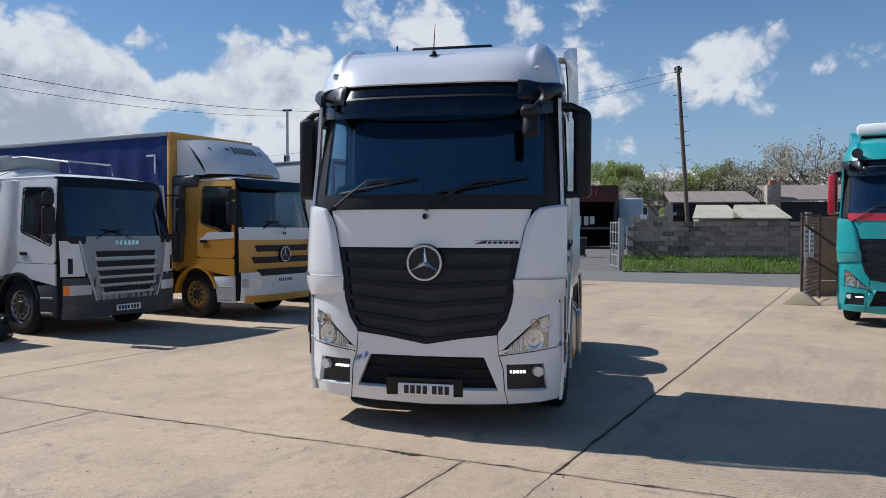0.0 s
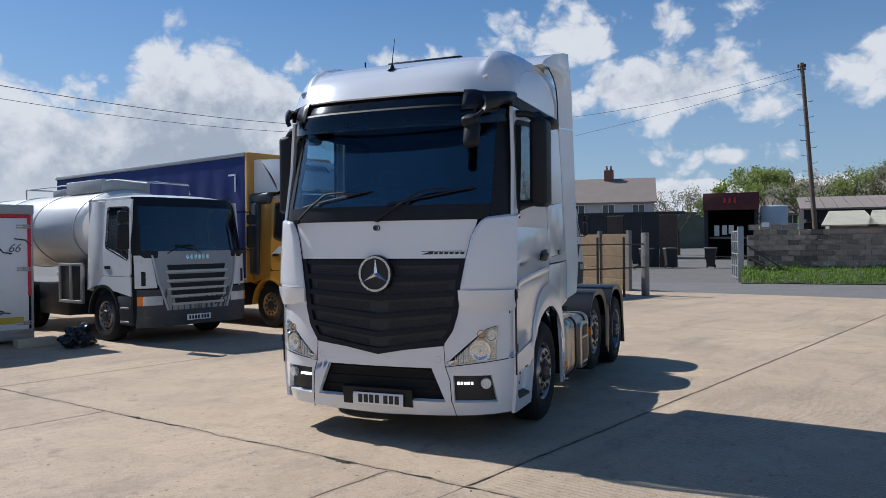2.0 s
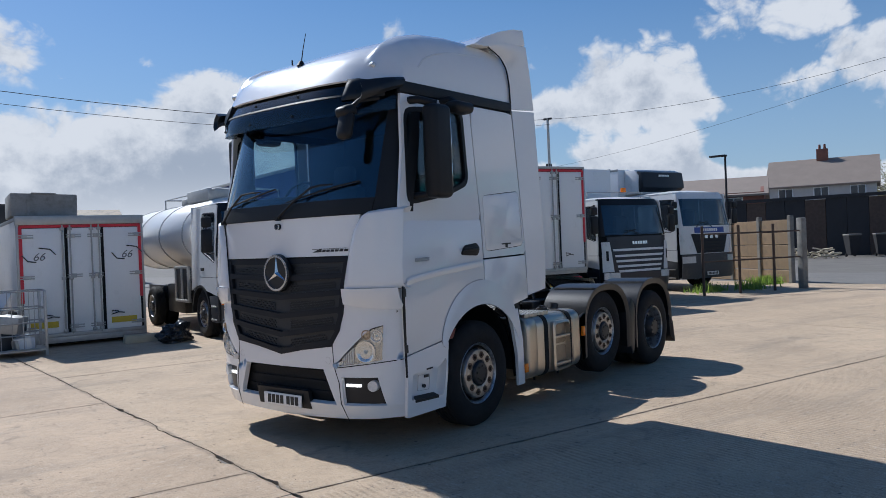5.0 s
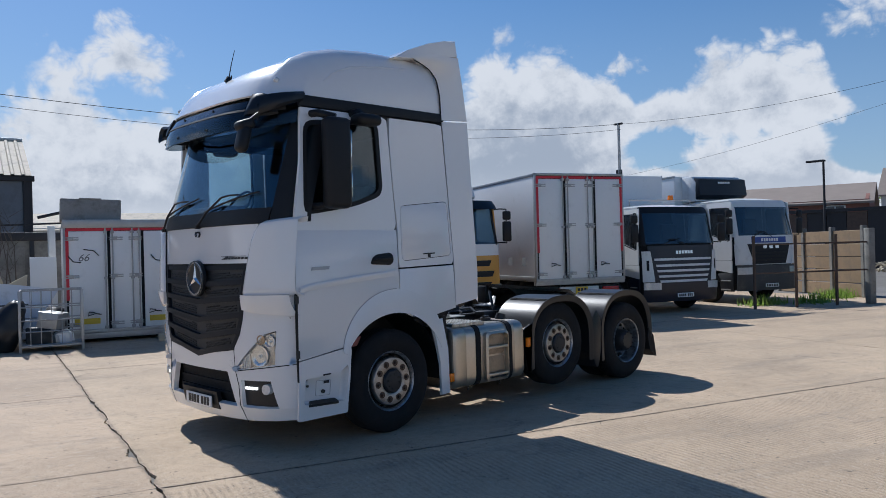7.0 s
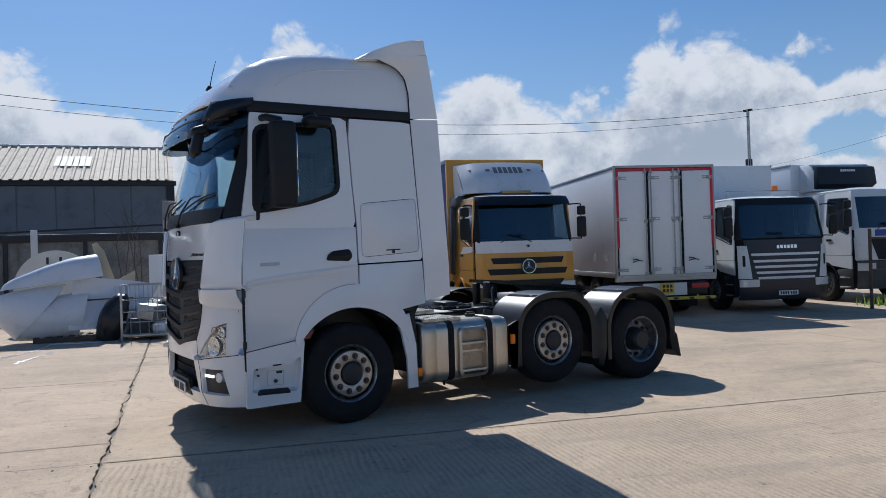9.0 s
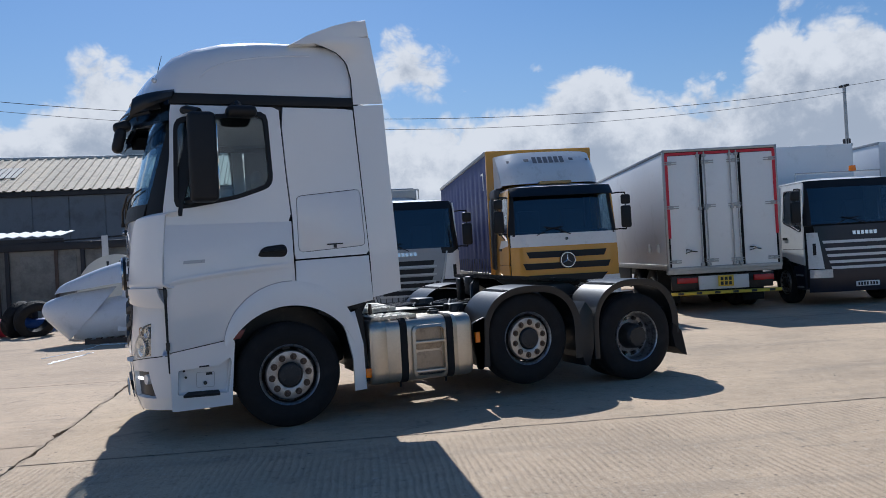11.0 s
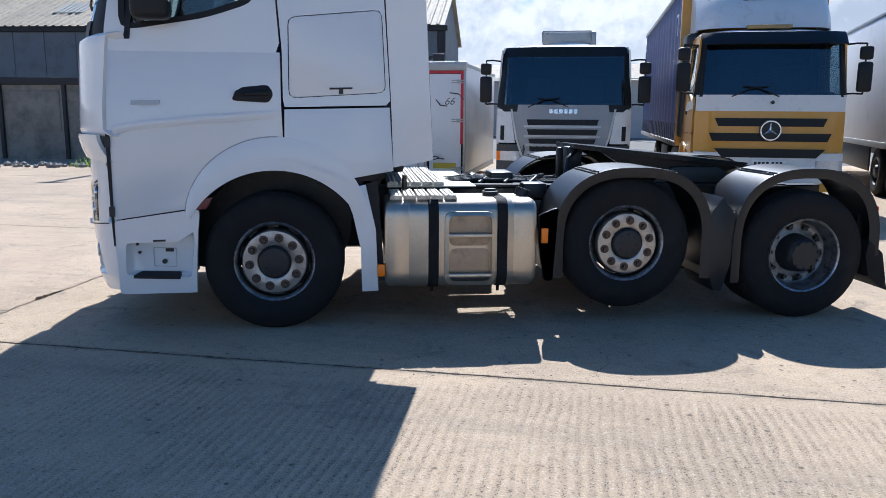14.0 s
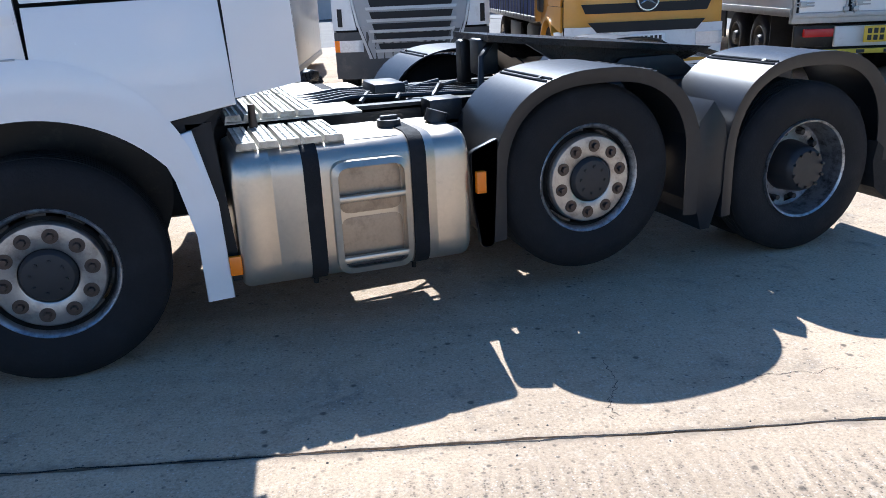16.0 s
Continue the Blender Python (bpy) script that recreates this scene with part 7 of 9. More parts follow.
chassis(yellow, 1.2, 11.2)
for s in (-1, 1):
    bm = B()
    box(bm, (2.3, s * 0.7, 0.45), (3.6, s * 1.15, 0.92), 0.06)
    part("side_tank", bm, CHASSIS, yellow)
    bm = B()
    box(bm, (4.2, s * 1.12, 0.5), (5.6, s * 1.17, 0.9), 0.01)
    part("side_guard", bm, CHASSIS, yellow)

# white refrigerated trailer, rear towards the yard
trailer = thing("box_trailer", "white box trailer with three rear doors and red tape", "trailer", facing(10.78, 4.42, -0.40, -0.917))
box_body(trailer, 0.05, 11.5, 1.25, 0.98, 3.58)
rear_doors(trailer, 1.25, 0.96, 3.60, (-0.42, 0.42))
bm = B()
box(bm, (0.0, -1.25, 0.86), (0.12, 1.25, 0.97), 0.01)
part("rear_sill", bm, GALV, trailer)
bm = B()
box(bm, (0.1, -0.55, 0.50), (0.16, 0.55, 0.80), 0.01)
part("plate_panel", bm, WHITE2, trailer)
# dark sheet added to block sun and hide the wheels
bm = B()
box(bm, (0.2, -1.12, 0.50), (0.28, 1.12, 0.82), 0.01)
part("rear_apron", bm, CHASSIS, trailer)
# dark box added to keep the space under the body dark
bm = B()
box(bm, (0.6, -0.62, 0.40), (4.2, 0.62, 0.95), 0.05)
part("axle_frame", bm, CHASSIS, trailer)
for s in (-1, 1):
    bm = B()
    box(bm, (0.98, s * 0.72, 0.16), (1.01, s * 1.22, 0.95), 0.005)
    part("mud_flap", bm, RUBBER, trailer)
    bm = B()
    box(bm, (3.7, s * 1.16, 0.45), (9.5, s * 1.20, 0.95), 0.01)
    part("side_guard", bm, CHASSIS, trailer)
for s in (-1, 1):
    bm = B()
    box(bm, (-0.03, s * 0.62, 0.66), (0.06, s * 1.05, 0.78), 0.01)
    part("tail_lamp", bm, REDLENS, trailer)
    for x in (0.5, 1.3):
        bm = B()
        box(bm, (x, s * 1.255, 1.35), (x + 0.22, s * 1.262, 1.55))
        part("side_vent", bm, GREYP, trailer)
    # rims coloured dark to imitate the shade under the trailer
    for x in (1.6, 2.95):
        wheel(trailer, x, s * 1.08, 0.49, s, twin=True, scale=0.96, nuts=False, rim=RIMDARK)
bm = B()
box(bm, (-0.05, -1.2, 0.40), (0.04, 1.2, 0.47), 0.01)
ub = part("under_run_bar", bm, YELTRIM, trailer, "yellow and black under-run bar")
for k in range(6):
    y = -1.05 + k * 0.4
    bm = B()
    box(bm, (-0.056, y, 0.41), (-0.045, y + 0.12, 0.46))
    part("bar_stripe", bm, INK, ub)
bm = B()
box(bm, (-0.02, -0.17, 0.56), (0.0, 0.17, 0.80), 0.004)
pl = part("number_plate", bm, PLATEY, trailer, "yellow number plate with dark bars")
bm = B()
for i in range(3):
    for z in (0.59, 0.69):
        bm = B()
        box(bm, (-0.026, 0.12 - i * 0.09, z), (-0.019, 0.06 - i * 0.09, z + 0.075))
        part("plate_bar", bm, INK, pl)
chassis(trailer, 0.3, 10)

# white lorry with navy stripes
striped = thing("striped_lorry", "white day-cab lorry with navy grille and white stripes", "lorry", facing(13.65, 3.25, -0.37, -0.929))
SPEC_B = dict(SPEC_S, glass=(1.80, 2.62), top=2.80, bumper=NAVY, bump=(0.30, 0.80), lamp=(0.62, 0.80), plate=0.46, axle2=5.4, amber=False)
panel, g, quad = mid_cab(striped, SPEC_B)
gp = panel("grille_panel", -0.95, 0.95, 0.78, 1.76, NAVY, 0.02, -1.06, 1.06, "navy blue grille panel with white stripes")
for k, (z, hw) in enumerate(((0.80, 0.74), (0.93, 0.78), (1.07, 0.82), (1.21, 0.85), (1.37, 0.90))):
    panel("grille_stripe", -hw, hw, z, z + 0.06, WHITE2, 0.036, -hw - 0.02, hw + 0.02, parent=gp)
for s in (1, -1):
    panel("corner_panel", s * 0.90, s * 1.19, 0.82, 1.62, WHITE2, 0.026, s * 1.0, s * 1.195)
    panel("air_slot", s * 1.05, s * 1.11, 1.12, 1.38, BLACK, 0.03, n=4)
bm = B()
bars_text(bm, lambda u, v: g(u, v, 0.045), -0.28, 0.28, 1.54, 1.62, 6, 0.75)
part("maker_bars", bm, SILVER, striped, "silver bars of a maker name")
chassis(striped, 1.2, 8.5)
box_body(striped, 2.4, 8.6, 1.25, 1.05, 3.82)
bm = B()
tube(bm, [(0.9, -1.0, 2.84), (0.9, -1.0, 3.0), (0.9, 1.0, 3.0), (0.9, 1.0, 2.84)], 0.016, 6)
part("beacon_rail", bm, GALV, striped)
bm = B()
cyl(bm, (0.9, -0.35, 3.01), (0.9, -0.35, 3.13), 0.08, 0.07, 16)
part("beacon", bm, AMBER, striped, "orange roof beacon")

# white refrigerated lorry behind the fence
reefer = thing("fridge_lorry", "white lorry with a dark refrigeration unit above the cab", "lorry", facing(17.75, 2.75, -0.33, -0.944))
SPEC_M = dict(w=1.2, top=3.05, len=2.1, glass=(1.98, 2.84), axle=1.35, axle2=6.0, bump=(0.38, 1.12), bumper=DGREY, lamp=(0.86, 1.06), plate=0.52, paint=WHITE2, header=WHITE2, pillar=WHITE2, roof=WHITE2, visor=False, dome=0.10, amber=False)
panel, g, quad = mid_cab(reefer, SPEC_M)
panel("front_panel", -1.17, 1.17, 1.13, 1.99, WHITE2, 0.006)
panel("front_band", -0.68, 0.68, 1.77, 1.94, BLUESIGN, 0.014, label="dark blue name panel with pale bars")
bm = B()
bars_text(bm, lambda u, v: g(u, v, 0.018), -0.35, 0.35, 1.81, 1.90, 7, 0.7)
part("name_bars", bm, PLATEW, reefer)
gp = panel("grille_panel", -0.62, 0.62, 1.15, 1.74, BLACK, 0.02, -0.84, 0.84)
for k in range(4):
    panel("grille_bar", -0.58, 0.58, 1.20 + 0.10 * k, 1.235 + 0.10 * k, GRILLE, 0.035, parent=gp)
bm = B()
bars_text(bm, lambda u, v: g(u, v, 0.03), -0.36, 0.36, 1.60, 1.69, 3, 0.6)
part("maker_bars", bm, SILVER, reefer)
for s in (1, -1):
    panel("corner_panel", s * 0.90, s * 1.19, 1.15, 1.74, WHITE2, 0.02, s * 1.0, s * 1.195)
chassis(reefer, 1.2, 8.9)
box_body(reefer, 2.55, 9.0, 1.27, 1.05, 3.95)
bm = B()
box(bm, (2.5, -1.28, 1.1), (2.56, -1.08, 3.9))
part("blue_edge", bm, BLUESIGN, reefer)
bm = B()
prism(bm, [(1.95, 3.12), (2.54, 3.10), (2.54, 3.92), (2.10, 3.90), (1.90, 3.70)], "y", -1.0, 1.0, 0.05)
fu = part("fridge_unit", bm, WHITE2, reefer, "white and black refrigeration unit")
bm = B()
prism(bm, [(1.72, 3.30), (1.96, 3.16), (2.02, 3.86), (1.80, 3.80)], "y", -0.98, 0.98, 0.06)
fb = part("fridge_front", bm, GLOSSBLACK, fu)
bm = B()
for i in range(7):
    y = 0.22 - i * 0.07
    box(bm, (1.745, y - 0.045, 3.66), (1.765, y, 3.72))
part("fridge_bars", bm, PLATEW, fb)

# teal tractor at the gate, of the same tall kind
teal = thing("teal_tractor", "teal tractor unit with red mirrors and a red band", "truck", facing(8.78, -7.70, -0.928, 0.371))
big_cab(teal, TEAL, REDP, detail=False)
for s in (-1, 1):
    wheel(teal, 0, s * 1.065, 0.505, s, nuts=False)
    wheel(teal, 3.5, s * 1.1, 0.505, s, twin=True, nuts=False)
bm = B()
for y in (-0.9, 0.9):
    cyl(bm, (-1.15, y, 3.30), (-1.35, y, 3.34), 0.05, 0.10, 16)
    cyl(bm, (-1.0, y, 3.26), (-1.15, y, 3.30), 0.03, 0.05, 12)
part("air_horn", bm, CHASSIS, teal)
bm = B()
box(bm, (-0.55, -1.0, 3.76), (0.4, 1.0, 4.0), 0.08)
part("roof_box", bm, PLATEW, teal, "white box on the roof")
chassis(teal, -0.6, 4.2)
bm = B()
box(bm, (1.0, -1.2, 0.9), (4.3, 1.2, 0.98), 0.02)
part("rear_deck", bm, CHASSIS, teal)

# white box body with red trimmed doors
boxed = thing("box_van_body", "white box body with red trimmed doors standing low", "box body", facing(1.72, 9.97, -0.287, -0.958))
box_body(boxed, 0.05, 5.0, 1.19, 0.22, 2.60, WHITE2)
rear_doors(boxed, 1.19, 0.22, 2.53, (-0.38, 0.30))
bm = B()
box(bm, (-0.05, -1.2, 2.46), (0.1, 1.2, 2.64), 0.01)
part("rear_beam", bm, GALV, boxed)
bm = B()
box(bm, (-0.02, -1.19, 0.08), (0.1, 1.19, 0.23), 0.01)
part("sill_beam", bm, GALV, boxed)
for y in (-0.85, 0.80):
    lettering("fleet_number", "66", boxed, facing(1.72, 9.97, -0.287, -0.958) @ pose(-0.024, y + 0.12, 1.75, 90, 0, -90), 0.22, GREYINK, 0.35)
    for line in ([(-0.03, y - 0.30, 1.86), (-0.03, y - 0.2, 1.97), (-0.03, y, 2.0)], [(-0.03, y + 0.30, 1.86), (-0.03, y + 0.2, 1.74), (-0.03, y + 0.05, 1.72)]):
        bm = B()
        tube(bm, line, 0.012, 5)
        part("livery_swoosh", bm, INK, boxed)
for y in (-0.75, 0.75):
    bm = B()
    box(bm, (-0.035, y - 0.25, 0.40), (-0.02, y + 0.25, 0.52))
    part("yellow_reflector", bm, YELTRIM, boxed)
for x in (0.6, 3.8):
    bm = B()
    box(bm, (x, -0.9, 0.0), (x + 0.3, 0.9, 0.23), 0.01)
    part("timber_bearer", bm, CHASSIS, boxed)
bm = B()
b = B()
box(b, (-0.5, -0.6, 0), (0.5, 0.62, 0.47), 0.03)
for y in (-0.32, 0.30):
    box(b, (-0.512, y - 0.03, 0.02), (-0.49, y + 0.03, 0.45))
box(b, (-0.52, -0.20, 0.45), (-0.1, 0.25, 0.485), 0.01)
bmesh.ops.transform(b, matrix=Euler((radians(1.5), radians(2), 0)).to_matrix().to_4x4(), verts=b.verts)
merge(bm, b)
solid("grey_crate", bm, mat("weathered_grey_board", (0.27, 0.27, 0.26), 0.8, var=0.2, scale=2, dirt=(0.1, 0.09, 0.08), dirt_lo=0.5, dirt_hi=0.8), "weathered grey crate lying on the box body", "crate", m=facing(1.72, 9.97, -0.287, -0.958) @ pose(0.75, 0.62, 2.62))

# ---- sheds, walls and fences ----
CLAD = mat("blue_grey_cladding", (0.14, 0.16, 0.185), 0.6, var=0.1, scale=0.8, dirt=(0.07, 0.075, 0.08), dirt_lo=0.5, dirt_hi=0.8)
ROOFSHEET = mat("weathered_roof_sheet", (0.56, 0.46, 0.33), 0.75, var=0.14, scale=1.2, dirt=(0.2, 0.17, 0.14), dirt_lo=0.5, dirt_hi=0.8, pieces=0.25)
SKYLIGHT = mat("skylight_sheet", (0.42, 0.40, 0.35), 0.65, var=0.08)
DARKTRIM = mat("dark_trim", (0.025, 0.025, 0.028), 0.7, var=0.2)
GREYWALL = mat("stained_grey_panel", (0.23, 0.22, 0.195), 0.8, var=0.2, scale=0.9, dirt=(0.08, 0.075, 0.07), dirt_lo=0.45, dirt_hi=0.75)
CEMENT = mat("fibre_cement_white", (0.62, 0.62, 0.60), 0.7, var=0.1)
BLOCK = mat("brown_block", (0.40, 0.31, 0.245), 0.9, var=0.18, scale=3, bump=0.5, bscale=40, pieces=0.5)
STONE = mat("grey_stone_block", (0.44, 0.355, 0.27), 0.95, var=0.45, scale=6, bump=0.9, bscale=18, pieces=0.8)
MORTAR = mat("pale_mortar", (0.55, 0.50, 0.44), 0.95, var=0.15, scale=5)
PANELC = mat("precast_panel", (0.31, 0.215, 0.125), 0.9, var=0.16, scale=1.6, bump=0.3, bscale=40, dirt=(0.18, 0.14, 0.10), dirt_lo=0.5, dirt_hi=0.8, pieces=0.25)
RUST = mat("rusty_steel", (0.10, 0.07, 0.055), 0.75, 0.3, var=0.3, scale=6)
WOOD = mat("old_pole_wood", (0.13, 0.095, 0.07), 0.85, var=0.25, scale=4)
SLATE = mat("grey_slate", (0.28, 0.225, 0.185), 0.8, var=0.12, scale=1.0)
RENDERW = mat("pale_render", (0.55, 0.53, 0.50), 0.85, var=0.08)
BRICK = mat("red_brick", (0.25, 0.11, 0.08), 0.9, var=0.2, scale=5)
FARGLASS = mat("far_window_glass", (0.05, 0.06, 0.07), 0.15)
FIBRE = mat("white_fibreglass", (0.70, 0.72, 0.75), 0.35, var=0.05, coat=0.3, dirt=(0.45, 0.45, 0.44), dirt_lo=0.55, dirt_hi=0.9)
BEIGE = mat("beige_board", (0.50, 0.43, 0.31), 0.8, var=0.12)


def leafy(name, col):
    """A leaf that lets half the light through."""
    m = mat(name, col, 0.6, var=0.35, scale=1.5)
    t = m.node_tree
    p = t.nodes["Principled BSDF"]
    tr, mx = t.nodes.new("ShaderNodeBsdfTranslucent"), t.nodes.new("ShaderNodeMixShader")
    tr.inputs[0].default_value = (col[0] * 1.5, col[1] * 1.5, col[2] * 1.2, 1)
    mx.inputs[0].default_value = 0.5
    t.links.new(p.outputs[0], mx.inputs[1])
    t.links.new(tr.outputs[0], mx.inputs[2])
    t.links.new(mx.outputs[0], t.nodes["Material Output"].inputs[0])
    return m


LEAF = leafy("spring_leaf", (0.23, 0.27, 0.085))
LEAF2 = leafy("dull_leaf", (0.21, 0.195, 0.13))
BLOSSOM = leafy("pale_blossom", (0.40, 0.36, 0.30))
BARK = mat("bark", (0.09, 0.075, 0.06), 0.95, var=0.25, scale=6)
GRASS = leafy("grass_blades", (0.19, 0.28, 0.06))
SOIL = mat("verge_soil", (0.09, 0.10, 0.045), 0.95, var=0.3, scale=2)

# large shed with a sheeted roof
shed_m = pose(4.07, 25.0, 0, 0, 0, 168.5)
shed = thing("shed", "long dark clad shed with a weathered sheet roof", "shed", shed_m)
LS, EAVE, RIDGE, DEPTH = 34.0, 5.04, 7.0, 4.6
bm = B()
box(bm, (0.15, -DEPTH * 2, 0), (LS, -0.12, EAVE - 0.05))
prism(bm, [(-0.12, EAVE - 0.05), (-DEPTH, RIDGE - 0.1), (-DEPTH * 2, EAVE - 0.05)], "x", 0.16, 0.4)
part("wall", bm, CLAD, shed)
for k in range(24):
    bm = B()
    box(bm, (0.3 + k * 1.4, -0.13, 0.2), (0.3 + k * 1.4 + 1.36, -0.085, EAVE - 0.18), 0.008)
    part("cladding_panel", bm, CLAD, shed, smooth=False)
bm = B()
box(bm, (-0.1, -0.14, EAVE - 0.2), (LS, 0.08, EAVE), 0.01)
part("gutter", bm, DARKTRIM, shed)
bm = B()
box(bm, (-0.02, -0.16, 0), (0.28, 0.02, EAVE))
part("corner_trim", bm, DARKTRIM, shed)


def sheet_mesh(wd, mt):
    b = B()
    n = 3
    prof = []
    for k in range(n):
        a = wd * k / n
        prof += [(a, 0.0), (a + wd / n * 0.55, 0.0), (a + wd / n * 0.65, 0.045), (a + wd / n * 0.9, 0.045)]
    prof.append((wd, 0.0))
    up = (Vector((0, -DEPTH, RIDGE)) - Vector((0, 0.14, EAVE)))
    nrm = Vector((0, up.z, -up.y)).normalized()
    lo = [b.verts.new(Vector((x, 0.14, EAVE)) + nrm * (h + 0.01)) for x, h in prof]
    hi = [b.verts.new(Vector((x, -DEPTH, RIDGE)) + nrm * (h + 0.01)) for x, h in prof]
    for i in range(len(prof) - 1):
        b.faces.new((lo[i], lo[i + 1], hi[i + 1], hi[i]))
    r = bmesh.ops.extrude_face_region(b, geom=list(b.faces))
    bmesh.ops.translate(b, verts=[v for v in r["geom"] if isinstance(v, bmesh.types.BMVert)], vec=-nrm * 0.012)
    return mesh_of("roof_sheet", b, mt, smooth=False)


sheet = sheet_mesh(1.07, ROOFSHEET)
for k in range(31):
    child("roof_sheet", sheet, shed, pose(0.0 + k * 1.08, 0, 0))
bm = B()
prism(bm, [(-DEPTH, RIDGE), (-DEPTH * 2.05, EAVE), (-DEPTH * 2.05, EAVE - 0.1), (-DEPTH, RIDGE - 0.1)], "x", 0, LS)
part("back_roof", bm, ROOFSHEET, shed)
bm = B()
tube(bm, [(0, -DEPTH, RIDGE + 0.05), (LS, -DEPTH, RIDGE + 0.05)], 0.07, 8)
part("ridge_cap", bm, CEMENT, shed)
up = (Vector((0, -DEPTH, RIDGE)) - Vector((0, 0.14, EAVE)))
nrm = Vector((0, up.z, -up.y)).normalized()
for x0 in (3.3, 9.7, 16.1):
    for k in range(6):
        bm = B()
        x = x0 + 0.24 * k
        pts = [Vector((xx, 0.14, EAVE)) + up * t + nrm * 0.075 for xx, t in ((x, 0.36), (x + 0.20, 0.36), (x + 0.20, 0.66), (x, 0.66))]
        r0, r1 = [bm.verts.new(p) for p in pts], [bm.verts.new(p - nrm * 0.03) for p in pts]
        ringfaces(bm, [r0, r1])
        part("skylight", bm, SKYLIGHT, shed, "pale translucent roof sheet")

# boundary wall before the shed, with posts and a canopy
bw = thing("wall_yard", "stained grey panel wall with dark posts", "wall", pose(2.2, 17.4, 0, 0, 0, 168.5), kind="structure")
bm = B()
box(bm, (-1.0, -0.1, 0), (16.5, -0.02, 2.40))
part("panel_sheet", bm, GREYWALL, bw)
for k in range(8):
    bm = B()
    box(bm, (0.2 + k * 2.2, -0.02, 0), (0.32 + k * 2.2, 0.08, 2.5), 0.01)
    part("post", bm, DARKTRIM, bw)
    bm = B()
    box(bm, (0.45 + k * 2.2, -0.02, 0.9), (2.1 + k * 2.2, 0.01, 2.2), 0.01)
    part("panel", bm, GREYWALL, bw)
bm = B()
box(bm, (-1.0, -0.12, 2.38), (16.5, 0.10, 2.62), 0.02)
part("top_rail", bm, DARKTRIM, bw)
bm = B()
tube(bm, [(-0.8, 0.05, 2.9), (6.5, 0.05, 2.62)], 0.03, 6)
box(bm, (-1.05, -0.05, 2.6), (-0.7, 0.1, 3.35), 0.02)
tube(bm, [(-0.9, 0.05, 3.3), (0.1, 0.05, 3.05)], 0.05, 6)
part("stay", bm, DARKTRIM, bw)
canopy = thing("canopy", "corrugated white canopy roof on dark posts", "canopy", pose(-3.0, 18.4, 0, 0, 0, 168.5))
bm = B()
n = 60
rows = []
for y, z in ((0.0, 2.82), (-1.8, 3.05)):
    rows.append([(k * 0.09, y, z + 0.025 * math.sin(k * 1.571)) for k in range(n)])
loft(bm, rows, close=False, caps=False)
r = bmesh.ops.extrude_face_region(bm, geom=list(bm.faces))
bmesh.ops.translate(bm, verts=[v for v in r["geom"] if isinstance(v, bmesh.types.BMVert)], vec=(0, 0, 0.02))
part("corrugated_sheet", bm, CEMENT, canopy, angle=60)
bm = B()
box(bm, (-0.1, -0.06, 2.60), (5.4, 0.0, 2.76))
part("beam", bm, DARKTRIM, canopy)
for x in (0.1, 1.8, 3.6, 5.2):
    bm = B()
    box(bm, (x, -0.1, 0), (x + 0.1, 0, 2.62))
    part("post", bm, RUST, canopy)
bm = B()
box(bm, (0.3, -1.75, 0), (5.2, -1.65, 2.7))
box(bm, (0.8, -1.64, 0.2), (2.4, -1.60, 2.1), 0.01)
part("back_wall", bm, GREYWALL, canopy)
ac = thing("air_conditioner", "pale outdoor air conditioning unit with a round fan", "air conditioner", pose(-5.42, 18.75, 0, 0, 0, -11.5))
bm = B()
box(bm, (-0.52, 0, 0.92), (0.52, 0.35, 1.80), 0.03)
part("casing", bm, BEIGE, ac)
bm = B()
cyl(bm, (0.08, -0.015, 1.37), (0.08, 0.0, 1.37), 0.36, seg=32)
part("fan_guard", bm, DARKTRIM, ac)
for k in range(5):
    bm = B()
    a = 2 * math.pi * k / 5
    prism(bm, [(0.08 + r * math.cos(a + d), 1.37 + r * math.sin(a + d)) for r, d in ((0.06, 0), (0.33, 0.1), (0.33, 0.55), (0.06, 0.9))], "y", -0.03, -0.016)
    part("fan_blade", bm, GREYWALL, ac)
for x in (-0.4, 0.35):
    bm = B()
    box(bm, (x, 0.02, 0), (x + 0.06, 0.33, 0.93))
    part("stand_leg", bm, RUST, ac)

# poles, lamp and wires


def pole(name, label, cat, base, top, r, mt, extras=None):
    root = thing(name, label, cat, Matrix.Translation(base))
    t = Vector(top) - Vector(base)
    bm = B()
    tube(bm, [(0, 0, 0), t * 0.5, t], r, 10, r * 0.75)
    part("shaft", bm, mt, root)
    return root, t


POLE_X = 28.4
wp, t = pole("utility_pole", "brown wooden utility pole with step irons", "pole", (POLE_X, -5.55, 0), (POLE_X, -4.92, 9.32), 0.105, WOOD)
for k in range(16):
    bm = B()
    p = t * (0.33 + 0.035 * k)
    s = 1 if k % 2 else -1
    tube(bm, [p, p + Vector((0, s * 0.28, 0.02)), p + Vector((0, s * 0.30, 0.07))], 0.012, 5)
    part("step_iron", bm, RUST, wp)
bm = B()
box(bm, t + Vector((-0.04, -0.16, -0.3)), t + Vector((0.04, 0.16, -0.24)))
for y in (-0.13, 0.13):
    cyl(bm, t + Vector((0, y, -0.2)), t + Vector((0, y, -0.05)), 0.04, seg=8)
part("insulator_arm", bm, RUST, wp)
sp, t2 = pole("steel_pole", "slim grey steel utility pole", "pole", (25.0, 12.6, 0), (25.0, 12.6, 7.35), 0.08, GALV)
bm = B()
box(bm, t2 + Vector((-0.06, -0.06, -2.4)), t2 + Vector((0.14, 0.16, -2.1)), 0.02)
part("junction_box", bm, DARKTRIM, sp)
bm = B()
box(bm, t2 + Vector((-0.05, -0.2, -0.08)), t2 + Vector((0.05, 0.2, 0.0)))
